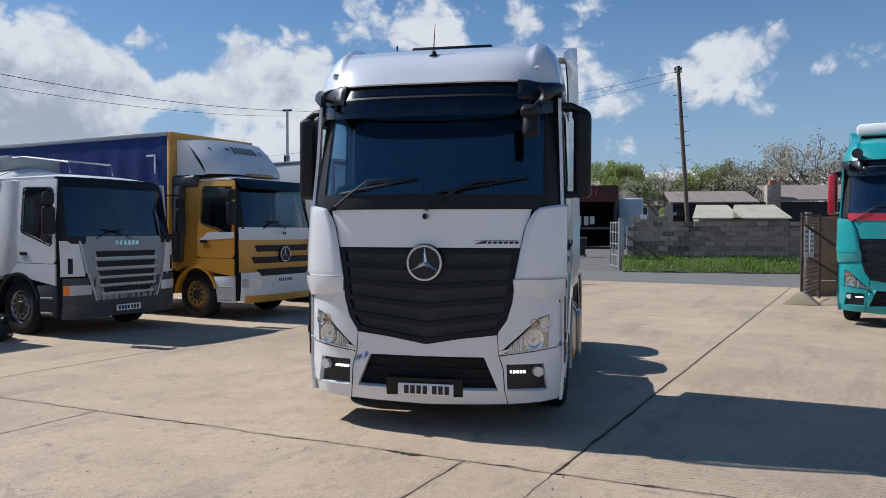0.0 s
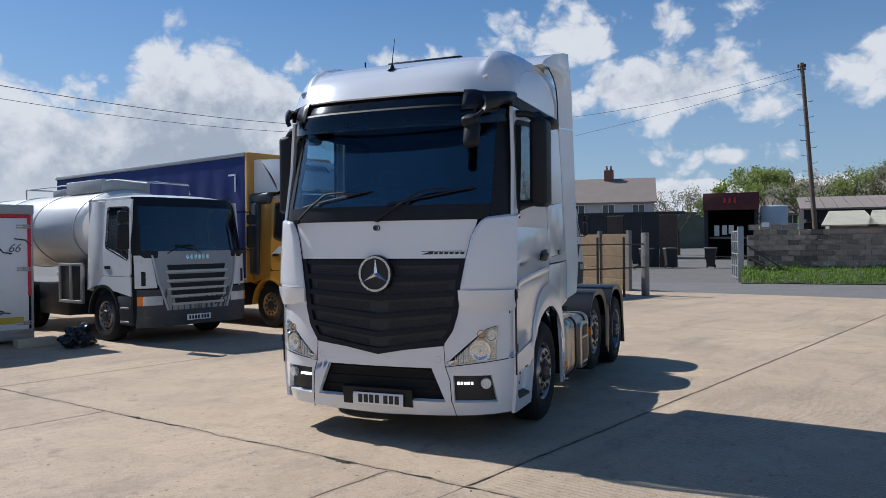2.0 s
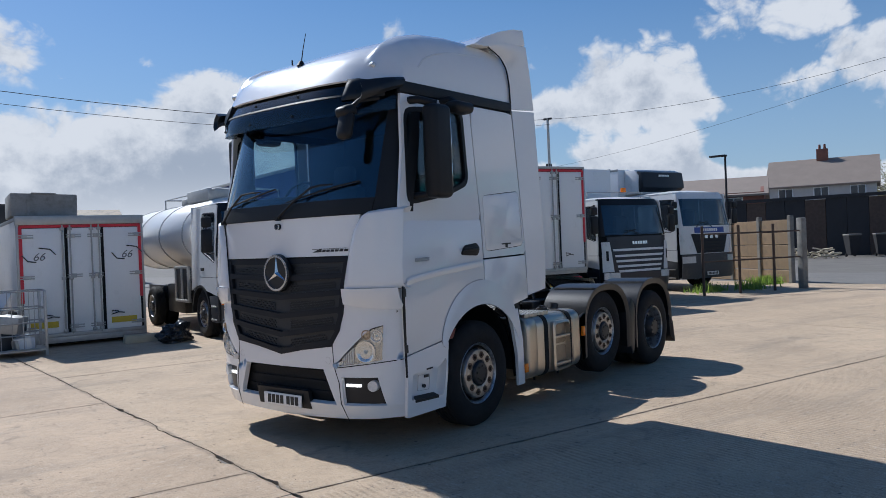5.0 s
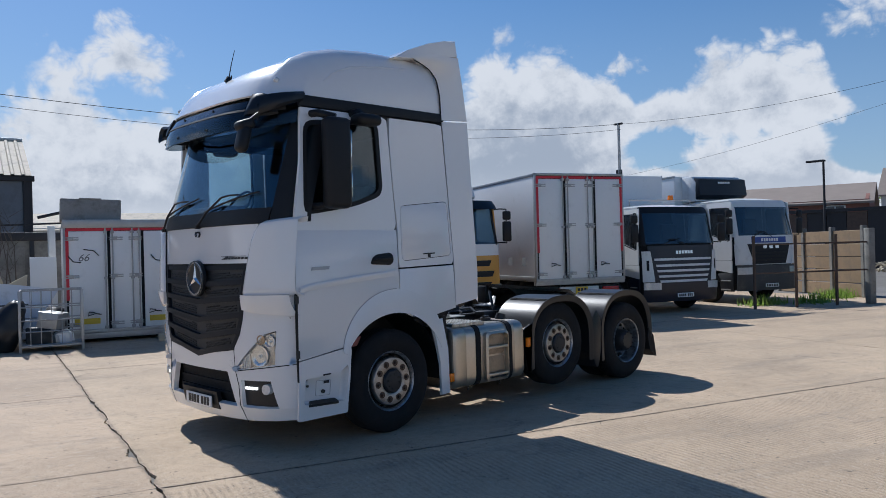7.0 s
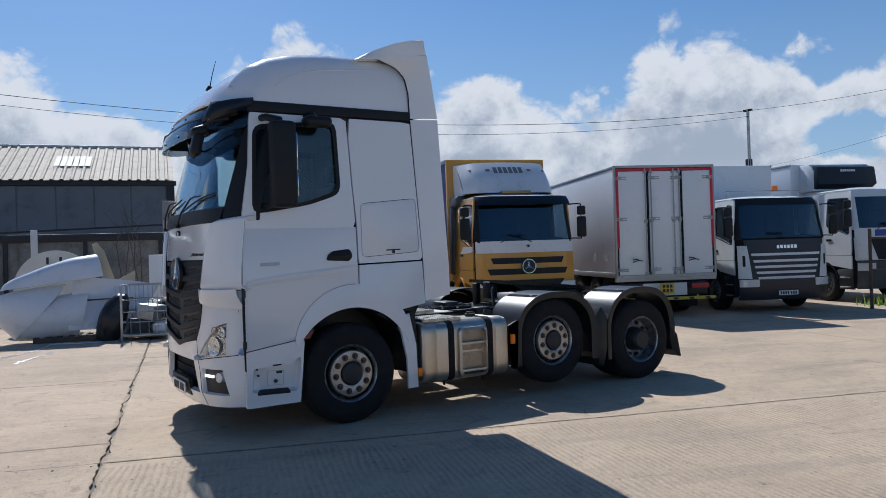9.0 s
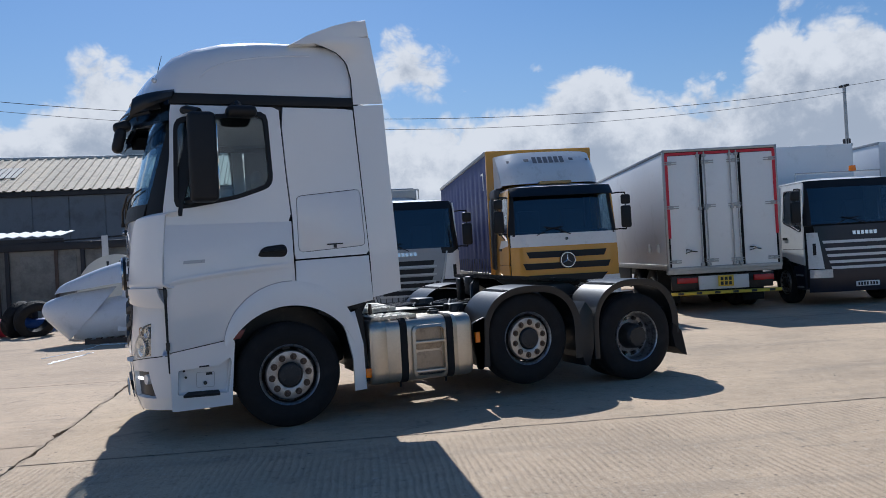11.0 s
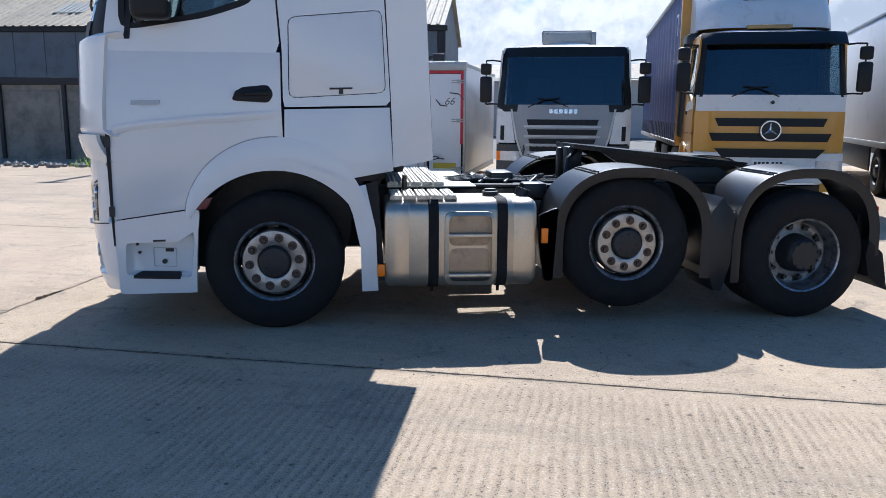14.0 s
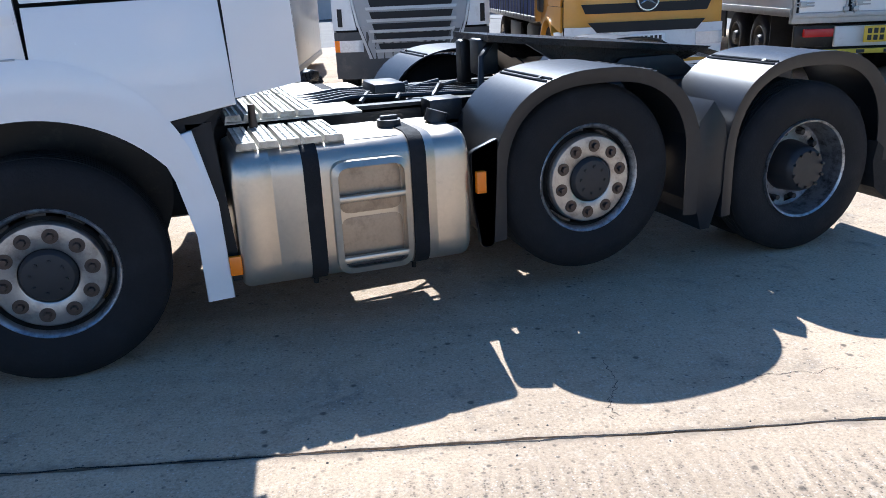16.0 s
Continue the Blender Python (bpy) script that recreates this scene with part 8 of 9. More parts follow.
part("wire_arm", bm, DARKTRIM, sp)
gp3, t3 = pole("grey_pole", "pale grey steel pole before the shed", "pole", (-5.17, 18.0, 0), (-5.12, 18.0, 7.03), 0.10, GALV)
bm = B()
box(bm, t3 + Vector((-0.2, -0.05, -0.1)), t3 + Vector((0.35, 0.05, -0.02)))
part("bracket", bm, DARKTRIM, gp3)
bm = B()
box(bm, Vector((-0.14, -0.14, 1.0)), Vector((0.14, 0.14, 1.06)))
part("pole_band", bm, DARKTRIM, gp3)
lamp_post, t4 = pole("street_lamp", "tall dark street lamp with a flat head", "lamp post", (46.3, 11.57, 0), (46.3, 11.57, 6.85), 0.09, DARKTRIM)
bm = B()
box(bm, t4 + Vector((-0.25, -0.1, -0.04)), t4 + Vector((0.15, 1.0, 0.08)), 0.03)
part("lamp_head", bm, DARKTRIM, lamp_post)


def wire(a, b, sag, r=0.0075):
    a, b = Vector(a), Vector(b)
    bm = B()
    tube(bm, [a.lerp(b, u) - Vector((0, 0, sag * 4 * u * (1 - u))) for u in span(0, 1, 24)], r, 5)
    solid("overhead_wire", bm, DARKTRIM, "thin dark overhead wire between poles", "wire", group="overhead wires")


wire((POLE_X, -4.94, 9.1), (25.0, 12.6, 7.3), 0.7)
wire((POLE_X, -4.96, 8.8), (46.3, 30.0, 7.0), 0.7)
wire((25.0, 12.6, 7.3), (-5.12, 18.0, 6.98), 0.9, 0.010)
wire((25.0, 12.5, 7.05), (-5.12, 18.0, 6.7), 1.0)
wire((-5.12, 18.0, 6.95), (-34, 21.5, 6.2), 0.8)

# block wall at the far side of the road
WX = 28.3
bwall = thing("wall_block", "old block wall, rough grey stone beside brown blocks", "wall", kind="structure")
bm = B()
box(bm, (WX + 0.03, -16, 0), (WX + 0.30, -2.7, 2.0))
part("mortar_core", bm, MORTAR, bwall)


def block_mesh(wd, h, rough, mt, seed):
    rng = random.Random(seed)
    b = B()
    box(b, (-0.02 - rough * rng.random(), 0.014, 0.014), (0.05, wd - 0.014, h - 0.014))
    for v in b.verts:
        v.co += Vector((rng.uniform(-1, 1) * rough, rng.uniform(-1, 1) * rough * 0.6, rng.uniform(-1, 1) * rough * 0.6))
    return mesh_of("block", b, mt, smooth=False)


SB = [block_mesh(0.45, 0.225, 0.034, STONE, k) for k in range(4)]
CB = [block_mesh(0.45, 0.225, 0.004, BLOCK, k + 9) for k in range(2)]
rng = random.Random(3)
for row in range(11):
    for col in range(29):
        y = -2.75 - 0.45 * col - (0.225 if row % 2 else 0) - 0.45
        z = 0.225 * row
        limit = 2.35 if y < -7.2 else (2.62 if y > -4.6 else 2.4)
        if z + 0.2 > limit - (0.22 * max(0, rng.random() - 0.6) if y > -7.2 else 0):
            continue
        stone = y > -6.2 - 0.25 * (row % 3) and (row > 1 or y > -5.0)
        child("block", (SB[rng.randrange(4)] if stone else CB[rng.randrange(2)]), bwall, pose(WX, y, z))
bm = B()
box(bm, (WX - 0.09, -3.6, 2.36), (WX - 0.075, -3.3, 2.56), 0.004)
solid("wall_sign", bm, PLATEW, "small white sign fixed on the block wall", "sign")

# grass verge
bm = B()
shell(bm, lambda u, v: Vector((26.7 + 1.7 * u, v, 0.02 + 0.55 * math.sin(min(1, u * 1.1) * 1.5) + 0.06 * noise.noise(Vector((u * 3, v, 0))))), span(0, 1, 12), span(-17, -2.5, 50), 0.4)
solid("verge", bm, SOIL, "low grassy bank at the foot of the block wall", "verge", kind="structure")
rng = random.Random(11)
vs, fs = [], []
for k in range(9000):
    u, y = rng.random() ** 0.8, rng.uniform(-13, -2.5)
    x, z = 26.7 + 1.7 * u, 0.02 + 0.55 * math.sin(min(1, u * 1.1) * 1.5)
    h = rng.uniform(0.08, 0.30) * (0.7 + 0.6 * noise.noise(Vector((x, y * 0.8, 2))))
    a, w = rng.uniform(0, 6.28), rng.uniform(0.012, 0.035)
    dx, dy = math.cos(a) * w, math.sin(a) * w
    n = len(vs)
    vs += [(x - dx, y - dy, z - 0.02), (x + dx, y + dy, z - 0.02), (x + rng.uniform(-0.08, 0.08), y + rng.uniform(-0.08, 0.08), z + h)]
    fs.append((n, n + 1, n + 2))
me = bpy.data.meshes.new("grass")
me.from_pydata(vs, [], fs)
me.materials.append(GRASS)
tagged(new("grass", me), "rough green grass and weeds on the bank", "grass", kind="stuff")
bm = B()
for k in range(140):
    x, y = 26.8 + 1.4 * rng.random(), rng.uniform(-12, -2.6)
    z = 0.25 + 0.55 * math.sin(min(1, (x - 26.7) / 1.7 * 1.1) * 1.5)
    box(bm, (x, y, z), (x + 0.03, y + 0.035, z + 0.03))
tagged(new("daisies", mesh_of("daisies", bm, PLATEW, False)), "small white flowers in the grass", "flowers", kind="stuff")

# sheds behind the wall
lean = thing("lean_to", "low dark lean-to with a stained cream roof", "shed")
bm = B()
box(bm, (29.2, -9.9, 0), (31.5, -6.0, 2.45))
part("wall", bm, BLOCK, lean)
bm = B()
for y0, y1 in ((-9.85, -7.75), (-7.70, -6.0)):
    r0 = [bm.verts.new(p) for p in ((28.75, y0 - 0.1, 2.42), (28.75, y1 + 0.35, 2.42), (31.6, y1 - 0.15, 3.10), (31.6, y0 + 0.1, 3.10))]
    r1 = [bm.verts.new(v.co + Vector((0, 0, -0.06))) for v in r0]
    ringfaces(bm, [r0, r1])
part("roof", bm, mat("cream_roof", (0.50, 0.46, 0.34), 0.7, var=0.12, scale=0.9, dirt=(0.28, 0.25, 0.18), dirt_lo=0.5, dirt_hi=0.8), lean)
old = thing("old_sheds", "row of dark old sheds with grey roofs", "shed")
bm = B()
box(bm, (33.5, -22, 0), (39, -5.2, 3.3))
part("wall", bm, DARKTRIM, old)
for y0, y1, z0, z1 in ((-9.4, -5.0, 3.3, 4.05), (-15, -9.6, 3.4, 4.35), (-22, -15.1, 3.4, 4.3)):
    for k in range(int((y1 - y0) / 0.55)):
        y = y0 + 0.55 * k
        bm = B()
        r0 = [bm.verts.new(p) for p in ((33.1, y, z0), (33.1, y + 0.52, z0), (37.5, y + 0.52, z1), (37.5, y, z1))]
        r1 = [bm.verts.new(v.co + Vector((0, 0, -0.08))) for v in r0]
        ringfaces(bm, [r0, r1])
        part("roof_sheet", bm, SLATE, old, smooth=False)
bm = B()
box(bm, (33.2, -10.4, 2.5), (33.9, -9.75, 4.15), 0.02)
st = part("chimney", bm, STONE, old)
bm = B()
box(bm, (33.35, -10.25, 4.15), (33.75, -9.9, 4.42), 0.05)
part("chimney_pot", bm, mat("terracotta", (0.36, 0.15, 0.09), 0.85), st)
bm = B()
box(bm, (31.5, -5.2, 2.6), (33.5, -7.2, 2.75))
part("dark_board", bm, DARKTRIM, old)

# open galvanised gate leaf in the gateway, seen nearly end on
gate = thing("metal_gate", "open galvanised tubular gate leaf with leaning stays", "gate", pose(28.0, -2.45, 0, 0, 0, 8))
bm = B()
for z in (0.12, 0.65, 1.2, 1.75, 2.2):
    tube(bm, [(0, 0, z), (3.2, 0, z)], 0.03, 6)
for x in (0, 0.8, 1.6, 2.4, 3.2):
    tube(bm, [(x, 0, 0.05), (x, 0, 2.25)], 0.03, 6)
part("gate_frame", bm, GALV, gate)
bm = B()
tube(bm, [(0.1, -0.1, 1.7), (-0.6, -2.0, 0.3)], 0.03, 6)
tube(bm, [(0.3, -0.1, 1.2), (-0.4, -1.6, 0.3)], 0.03, 6)
part("stay", bm, RUST, gate)
bm = B()
box(bm, (-0.1, -0.12, 0), (0.1, 0.12, 2.4), 0.02)
part("gate_post", bm, GALV, gate)

# mesh fence panel with two notices beside the teal truck
mf = thing("mesh_fence", "rusty mesh fence panel with two white notices", "fence", pose(12.3, -6.45, 0, 0, 0, -24))
bm = B()
for x in (0, 2.4):
    tube(bm, [(x, 0, 0), (x, 0, 2.3)], 0.035, 8)
for z in (0.25, 1.2, 2.25):
    tube(bm, [(0, 0, z), (2.4, 0, z)], 0.022, 6)
part("fence_frame", bm, RUST, mf)
bm = B()
for k in range(24):
    tube(bm, [(0.1 * k, 0, 0.25), (0.1 * k, 0, 2.25)], 0.006, 4)
for k in range(20):
    tube(bm, [(0, 0, 0.25 + 0.1 * k), (2.4, 0, 0.25 + 0.1 * k)], 0.006, 4)
part("mesh", bm, RUST, mf)
for x0 in (0.05, 0.75):
    bm = B()
    box(bm, (x0, -0.05, 1.15), (x0 + 0.55, -0.035, 1.95), 0.004)
    nt = part("notice", bm, PLATEW, mf, "white notice with faint bars")
    bm = B()
    for k in range(5):
        box(bm, (x0 + 0.08, -0.054, 1.80 - 0.12 * k), (x0 + 0.45, -0.049, 1.84 - 0.12 * k))
    part("notice_bars", bm, GREYWALL, nt)
bm = B()
prism(bm, [(-0.45, 0.0), (0.45, 0.0), (0.08, 0.33), (-0.08, 0.33)], "x", -0.12, 0.12, 0.02)
part("foot_block", bm, BEIGE, mf)
bm = B()
tube(bm, [(0.3, 0, 2.0), (1.6, -2.4, 0.05)], 0.035, 6)
tube(bm, [(0.6, 0, 1.2), (1.5, -1.6, 0.05)], 0.03, 6)
part("brace", bm, RUST, mf)


def precast(name, label, m, bays, rows, wd=1.9, h=0.42, posts=True):
    root = thing(name, label, "wall", m, kind="structure")
    b = B()
    box(b, (0.06, -0.03, 0.01), (wd - 0.06, 0.03, h - 0.01), 0.012, 1)
    me = mesh_of("panel", b, PANELC, smooth=False)
    b = B()
    box(b, (-0.07, -0.08, 0), (0.07, 0.08, rows * h + 0.12), 0.012, 1)
    mp = mesh_of("post", b, GREYWALL, smooth=False)
    for i in range(bays):
        for j in range(rows):
            child("panel", me, root, pose(i * wd, 0, j * h))
    for i in range(bays + 1):
        child("post", mp, root, pose(i * wd, 0, 0))
    return root


precast("wall_precast", "brown precast concrete panel wall", pose(15.0, -7.25, 0, 0, 0, -80), 5, 5, h=0.45)
precast("wall_precast_gate", "buff precast concrete panels beside the gateway", pose(20.9, 1.2, 0, 0, 0, 55), 3, 5, wd=1.5)

# steel rail fence before the white lorries
rf = thing("rail_fence", "brown tubular steel fence with rails", "fence", pose(15.27, 2.1, 0, 0, 0, -29))
for x in (0.0, 1.3, 2.6):
    bm = B()
    tube(bm, [(x, 0, 0), (x, 0, 1.95)], 0.04, 8)
    part("post", bm, RUST, rf)
for z in (0.95, 1.72):
    bm = B()
    tube(bm, [(0, 0, z), (3.65, 0, z)], 0.025, 6)
    part("rail", bm, RUST, rf)
bm = B()
box(bm, (3.62, -0.1, 0), (3.82, 0.10, 2.10), 0.02)
part("end_post", bm, GREYWALL, rf)

# yard and buildings beyond the road
dw = thing("wall_dark", "dark boarded wall along the far lane", "wall", pose(46.8, 2.0, 0, 0, 0, 90), kind="structure")
for k in range(16):
    bm = B()
    box(bm, (k * 1.2, 0, 0), (k * 1.2 + 1.17, 0.2, 3.55 + 0.1 * (k % 3)), 0.01)
    part("board", bm, DARKTRIM if k % 3 else RUST, dw, smooth=False)
bm = B()
box(bm, (-0.5, -0.15, 3.6), (19.4, 0.3, 3.8))
part("top_beam", bm, DARKTRIM, dw)

def wheelie(x, y, rz):
    root = thing("wheelie_bin", "dark wheeled rubbish bin with a pale lid", "bin", pose(x, y, 0, 0, 0, rz), group="wheeled bins")
    bm = B()
    loft(bm, [[(-0.24, -0.22, 0.08), (0.24, -0.22, 0.08), (0.24, 0.22, 0.08), (-0.24, 0.22, 0.08)], [(-0.36, -0.36, 1.25), (0.36, -0.36, 1.25), (0.36, 0.36, 1.25), (-0.36, 0.36, 1.25)]])
    part("bin_body", bm, DARKTRIM, root)
    bm = B()
    box(bm, (-0.40, -0.38, 1.25), (0.38, 0.38, 1.34), 0.03)
    part("lid", bm, GREYWALL, root)
    for y in (-0.25, 0.25):
        bm = B()
        cyl(bm, (0.25, y - 0.04, 0.1), (0.25, y + 0.04, 0.1), 0.1, seg=12)
        part("wheel", bm, RUBBER, root)


for x, y in ((44.4, 3.75), (44.8, 2.3), (45.6, -0.2)):
    wheelie(x, y, 10 * y)
bm = B()
rng = random.Random(5)
for k in range(60):
    p = Vector((43 + rng.uniform(-0.8, 0.8), 6.0 + rng.uniform(-1.8, 1.6), 0.05 + rng.uniform(0, 0.5)))
    b = B()
    box(b, (-0.3, -0.04, -0.03), (0.3, 0.04, 0.03))
    bmesh.ops.transform(b, matrix=Matrix.Translation(p) @ Euler((rng.uniform(-1, 1), rng.uniform(-0.5, 0.5), rng.uniform(0, 3))).to_matrix().to_4x4(), verts=b.verts)
    merge(bm, b)
tagged(new("timber_scraps", mesh_of("timber_scraps", bm, BEIGE, False)), "heap of broken timber by the bins", "timber scraps", kind="stuff")
bm = B()
box(bm, (24.5, 6.0, 1.2), (31.0, 7.6, 2.05), 0.05)
box(bm, (25.0, 6.2, 0), (25.3, 7.4, 1.3))
box(bm, (30.0, 6.2, 0), (30.3, 7.4, 1.3))
solid("flat_trailer", bm, BOXWHITE, "long white tank body on supports behind the fence", "trailer")

garage = thing("open_garage", "open dark garage with a rust red fascia", "garage")
bm = B()
box(bm, (69.0, 1.4, 0), (80, 1.7, 5.8))
box(bm, (69.0, -3.0, 0), (80, -2.7, 5.8))
box(bm, (79.8, -3.0, 0), (80, 1.7, 5.8))
box(bm, (69.0, -3.0, 5.6), (80, 1.7, 5.8))
part("wall", bm, DARKTRIM, garage)
bm = B()
box(bm, (68.7, -3.1, 4.6), (69.0, 1.8, 6.2), 0.02)
fas = part("fascia", bm, mat("faded_red_board", (0.11, 0.03, 0.028), 0.8, var=0.3, scale=2, dirt=(0.06, 0.03, 0.03), dirt_lo=0.45, dirt_hi=0.7), garage, "rust red fascia board")
bm = B()
for k in range(3):
    box(bm, (68.66, -1.1 + 0.45 * k, 5.25), (68.70, -0.92 + 0.45 * k, 5.75))
part("fascia_bars", bm, REDTRIM, fas)
bm = B()
for k, y in enumerate((0.9, 0.2, -0.4)):
    b = B()
    box(b, (70.5, y, 2.2 + 0.1 * k), (70.6, y - 0.45, 3.2))
    part("stored_sheet", b, PLATEW, garage)
box(bm, (70.0, -2.6, 1.9), (71.0, 1.3, 2.1))
part("shelf", bm, GREYWALL, garage)
bm = B()
box(bm, (70.5, -3.2, 0), (78, -5.6, 5.0), 0.2)
solid("blue_white_trailer", bm, mat("pale_blue_panel", (0.42, 0.50, 0.56), 0.5, var=0.2, scale=0.6), "pale blue and white box trailer beside the garage", "trailer")


def house(name, label, m, L, D, eave, ridge, wallm, roofm, chimneys=(0.5,), windows=3):
    root = thing(name, label, "house", m)
    bm = B()
    box(bm, (0, 0, 0), (L, D, eave))
    prism(bm, [(0, eave), (D, eave), (D / 2, ridge - 0.1)], "x", 0.02, 0.25)
    prism(bm, [(0, eave), (D, eave), (D / 2, ridge - 0.1)], "x", L - 0.25, L - 0.02)
    part("wall", bm, wallm, root)
    for s in (0, 1):
        bm = B()
        y0, y1 = (-0.3, D / 2) if s == 0 else (D + 0.3, D / 2)
        r0 = [bm.verts.new(p) for p in ((-0.3, y0, eave - 0.15), (L + 0.3, y0, eave - 0.15), (L + 0.3, y1, ridge), (-0.3, y1, ridge))]
        r1 = [bm.verts.new(v.co + Vector((0, 0, -0.15))) for v in r0]
        ringfaces(bm, [r0, r1])
        part("roof", bm, roofm, root)
    for c in chimneys:
        bm = B()
        box(bm, (L * c - 0.5, D / 2 - 0.4, ridge - 0.4), (L * c + 0.5, D / 2 + 0.4, ridge + 0.9), 0.03)
        ch = part("chimney", bm, BRICK, root)
        for dx in (-0.22, 0.22):
            bm = B()
            cyl(bm, (L * c + dx, D / 2, ridge + 0.9), (L * c + dx, D / 2, ridge + 1.35), 0.13, 0.10, 10)
            part("chimney_pot", bm, BRICK, ch)
    for k in range(windows):
        x = L * (k + 0.5) / windows
        bm = B()
        box(bm, (x - 0.65, -0.06, eave - 1.5), (x + 0.65, 0.02, eave - 0.35), 0.01)
        wf = part("window", bm, PLATEW, root)
        bm = B()
        for dx in (-0.56, 0.04):
            box(bm, (x + dx, -0.075, eave - 1.42), (x + dx + 0.52, -0.055, eave - 0.43))
        part("pane", bm, FARGLASS, wf)
    return root


house("house", "pale rendered house with a brown slate roof", pose(70.6, 15.6, 0, 0, 0, -81), 9.0, 7.5, 5.9, 8.45, RENDERW, SLATE, (0.5,), 3)
house("terrace", "far grey terrace of houses with chimneys", pose(96, -2, 0, 0, 0, -84), 26, 8, 5.2, 8.6, RENDERW, SLATE, (0.2, 0.55, 0.9), 8)
house("far_shed", "low far shed with a beige sheet roof", pose(0.8, 49.7, 0, 0, 0, -20.6), 21.0, 6.0, 3.9, 5.0, RENDERW, ROOFSHEET, (), 0)
house("brick_shed", "brick workshop with a grey gable roof", pose(50.3, 19.0, 0, 0, 0, -75), 8.4, 9.0, 4.6, 6.0, BRICK, SLATE, (), 2)

# trees


def tree(x, y, h, spread, seed, leafm, leaves, leaf=0.16, z0=0.0, name="tree", label="spring tree with fresh green leaves"):
    rng = random.Random(seed)
    root = thing(name, label, "tree", Matrix.Translation((x, y, z0)))
    bm = B()
    tips = []
    trunk_h = h * 0.33
    tube(bm, [(0, 0, 0), (0.05, 0.03, trunk_h * 0.6), (0, 0.06, trunk_h)], 0.02 * h + 0.06, 8, 0.013 * h + 0.03)

    def grow(p, way, length, r, depth):
        q = p + way * length
        mid = p.lerp(q, 0.5) + Vector((rng.uniform(-1, 1), rng.uniform(-1, 1), rng.uniform(-0.3, 0.6))) * length * 0.08
        tube(bm, [p, mid, q], r, 5 if depth > 1 else 4, r * 0.6)
        if depth == 0:
            tips.append((mid, q))
            return
        for k in range(3 if depth > 1 else 4):
            d = (way + Vector((rng.uniform(-1, 1), rng.uniform(-1, 1), rng.uniform(-0.35, 0.7))) * 0.85).normalized()
            grow(q if k else mid.lerp(q, 0.6), d, length * rng.uniform(0.6, 0.85), r * 0.6, depth - 1)
    for k in range(6):
        a = 2 * math.pi * k / 6 + rng.uniform(-0.3, 0.3)
        w = Vector((math.cos(a) * spread, math.sin(a) * spread, rng.uniform(0.7, 1.3))).normalized()
        grow(Vector((0, 0, trunk_h * rng.uniform(0.75, 1.0))), w, h * 0.24, 0.008 * h, 3)
    part("trunk", bm, BARK, root)
    vs, fs = [], []
    for k in range(leaves):
        a, b = tips[rng.randrange(len(tips))]
        c = a.lerp(b, rng.uniform(0.1, 1.15)) + Vector((rng.gauss(0, 1), rng.gauss(0, 1), rng.gauss(0, 1))) * h * 0.025
        u = Vector((rng.gauss(0, 1), rng.gauss(0, 1), rng.gauss(0, 1))).normalized()
        v = u.cross(Vector((rng.gauss(0, 1), rng.gauss(0, 1), rng.gauss(0, 1)))).normalized()
        s = leaf * rng.uniform(0.6, 1.3)
        n = len(vs)
        vs += [c - u * s, c + v * s * 0.6, c + u * s, c - v * s * 0.6]
        fs.append((n, n + 1, n + 2, n + 3))
    me = bpy.data.meshes.new("crown")
    me.from_pydata(vs, [], fs)
    me.materials.append(leafm)
    ob = new("crown", me)
    ob.parent = root
    return root


tree(90.5, -3.4, 11.3, 0.85, 1, LEAF, 13000, 0.14, label="round tree in bright spring leaf")
tree(90.0, 6.1, 9.3, 0.94, 2, LEAF2, 1440, 0.10, label="bare tree with first small leaves")
tree(92.6, -10.1, 8.8, 0.85, 3, LEAF2, 1600, 0.10, label="bare tree with first small leaves")
tree(91.2, 11.4, 7.6, 0.94, 7, LEAF2, 2240, 0.10, label="small tree in thin leaf")
tree(73.0, -16.1, 9.3, 1.02, 4, BLOSSOM, 1800, 0.12, label="twiggy tree in pale blossom")
tree(71.6, -22.2, 12.1, 1.02, 5, BLOSSOM, 3200, 0.12, label="tall twiggy tree in pale blossom")
tree(74.4, -28.0, 12.7, 1.02, 6, LEAF2, 3840, 0.10, label="tall twiggy tree in thin leaf")
tree(84.2, -14.0, 8.3, 1.02, 8, LEAF, 2600, 0.16, label="tree in fresh green leaf")
tree(78.0, -7.9, 9.6, 0.9, 21, BLOSSOM, 1500, 0.10, label="rounded twiggy tree with pale buds")
tree(79.0, -12.3, 10.4, 0.8, 22, LEAF, 4200, 0.13, label="tree in fresh green leaf")
tree(77.0, -15.6, 10.4, 1.0, 23, LEAF2, 3000, 0.10, label="tall twiggy tree in thin leaf")
tree(80.0, -18.9, 11.0, 1.0, 24, LEAF2, 3200, 0.10, label="tall twiggy tree in thin leaf")
tree(95.4, 1.6, 8.5, 0.85, 12, LEAF, 1800, 0.16, label="tree in fresh green leaf")
tree(87.0, 16.8, 8.2, 0.85, 14, LEAF, 1800, 0.16, label="tree in fresh green leaf")
rng = random.Random(21)
vs, fs = [], []
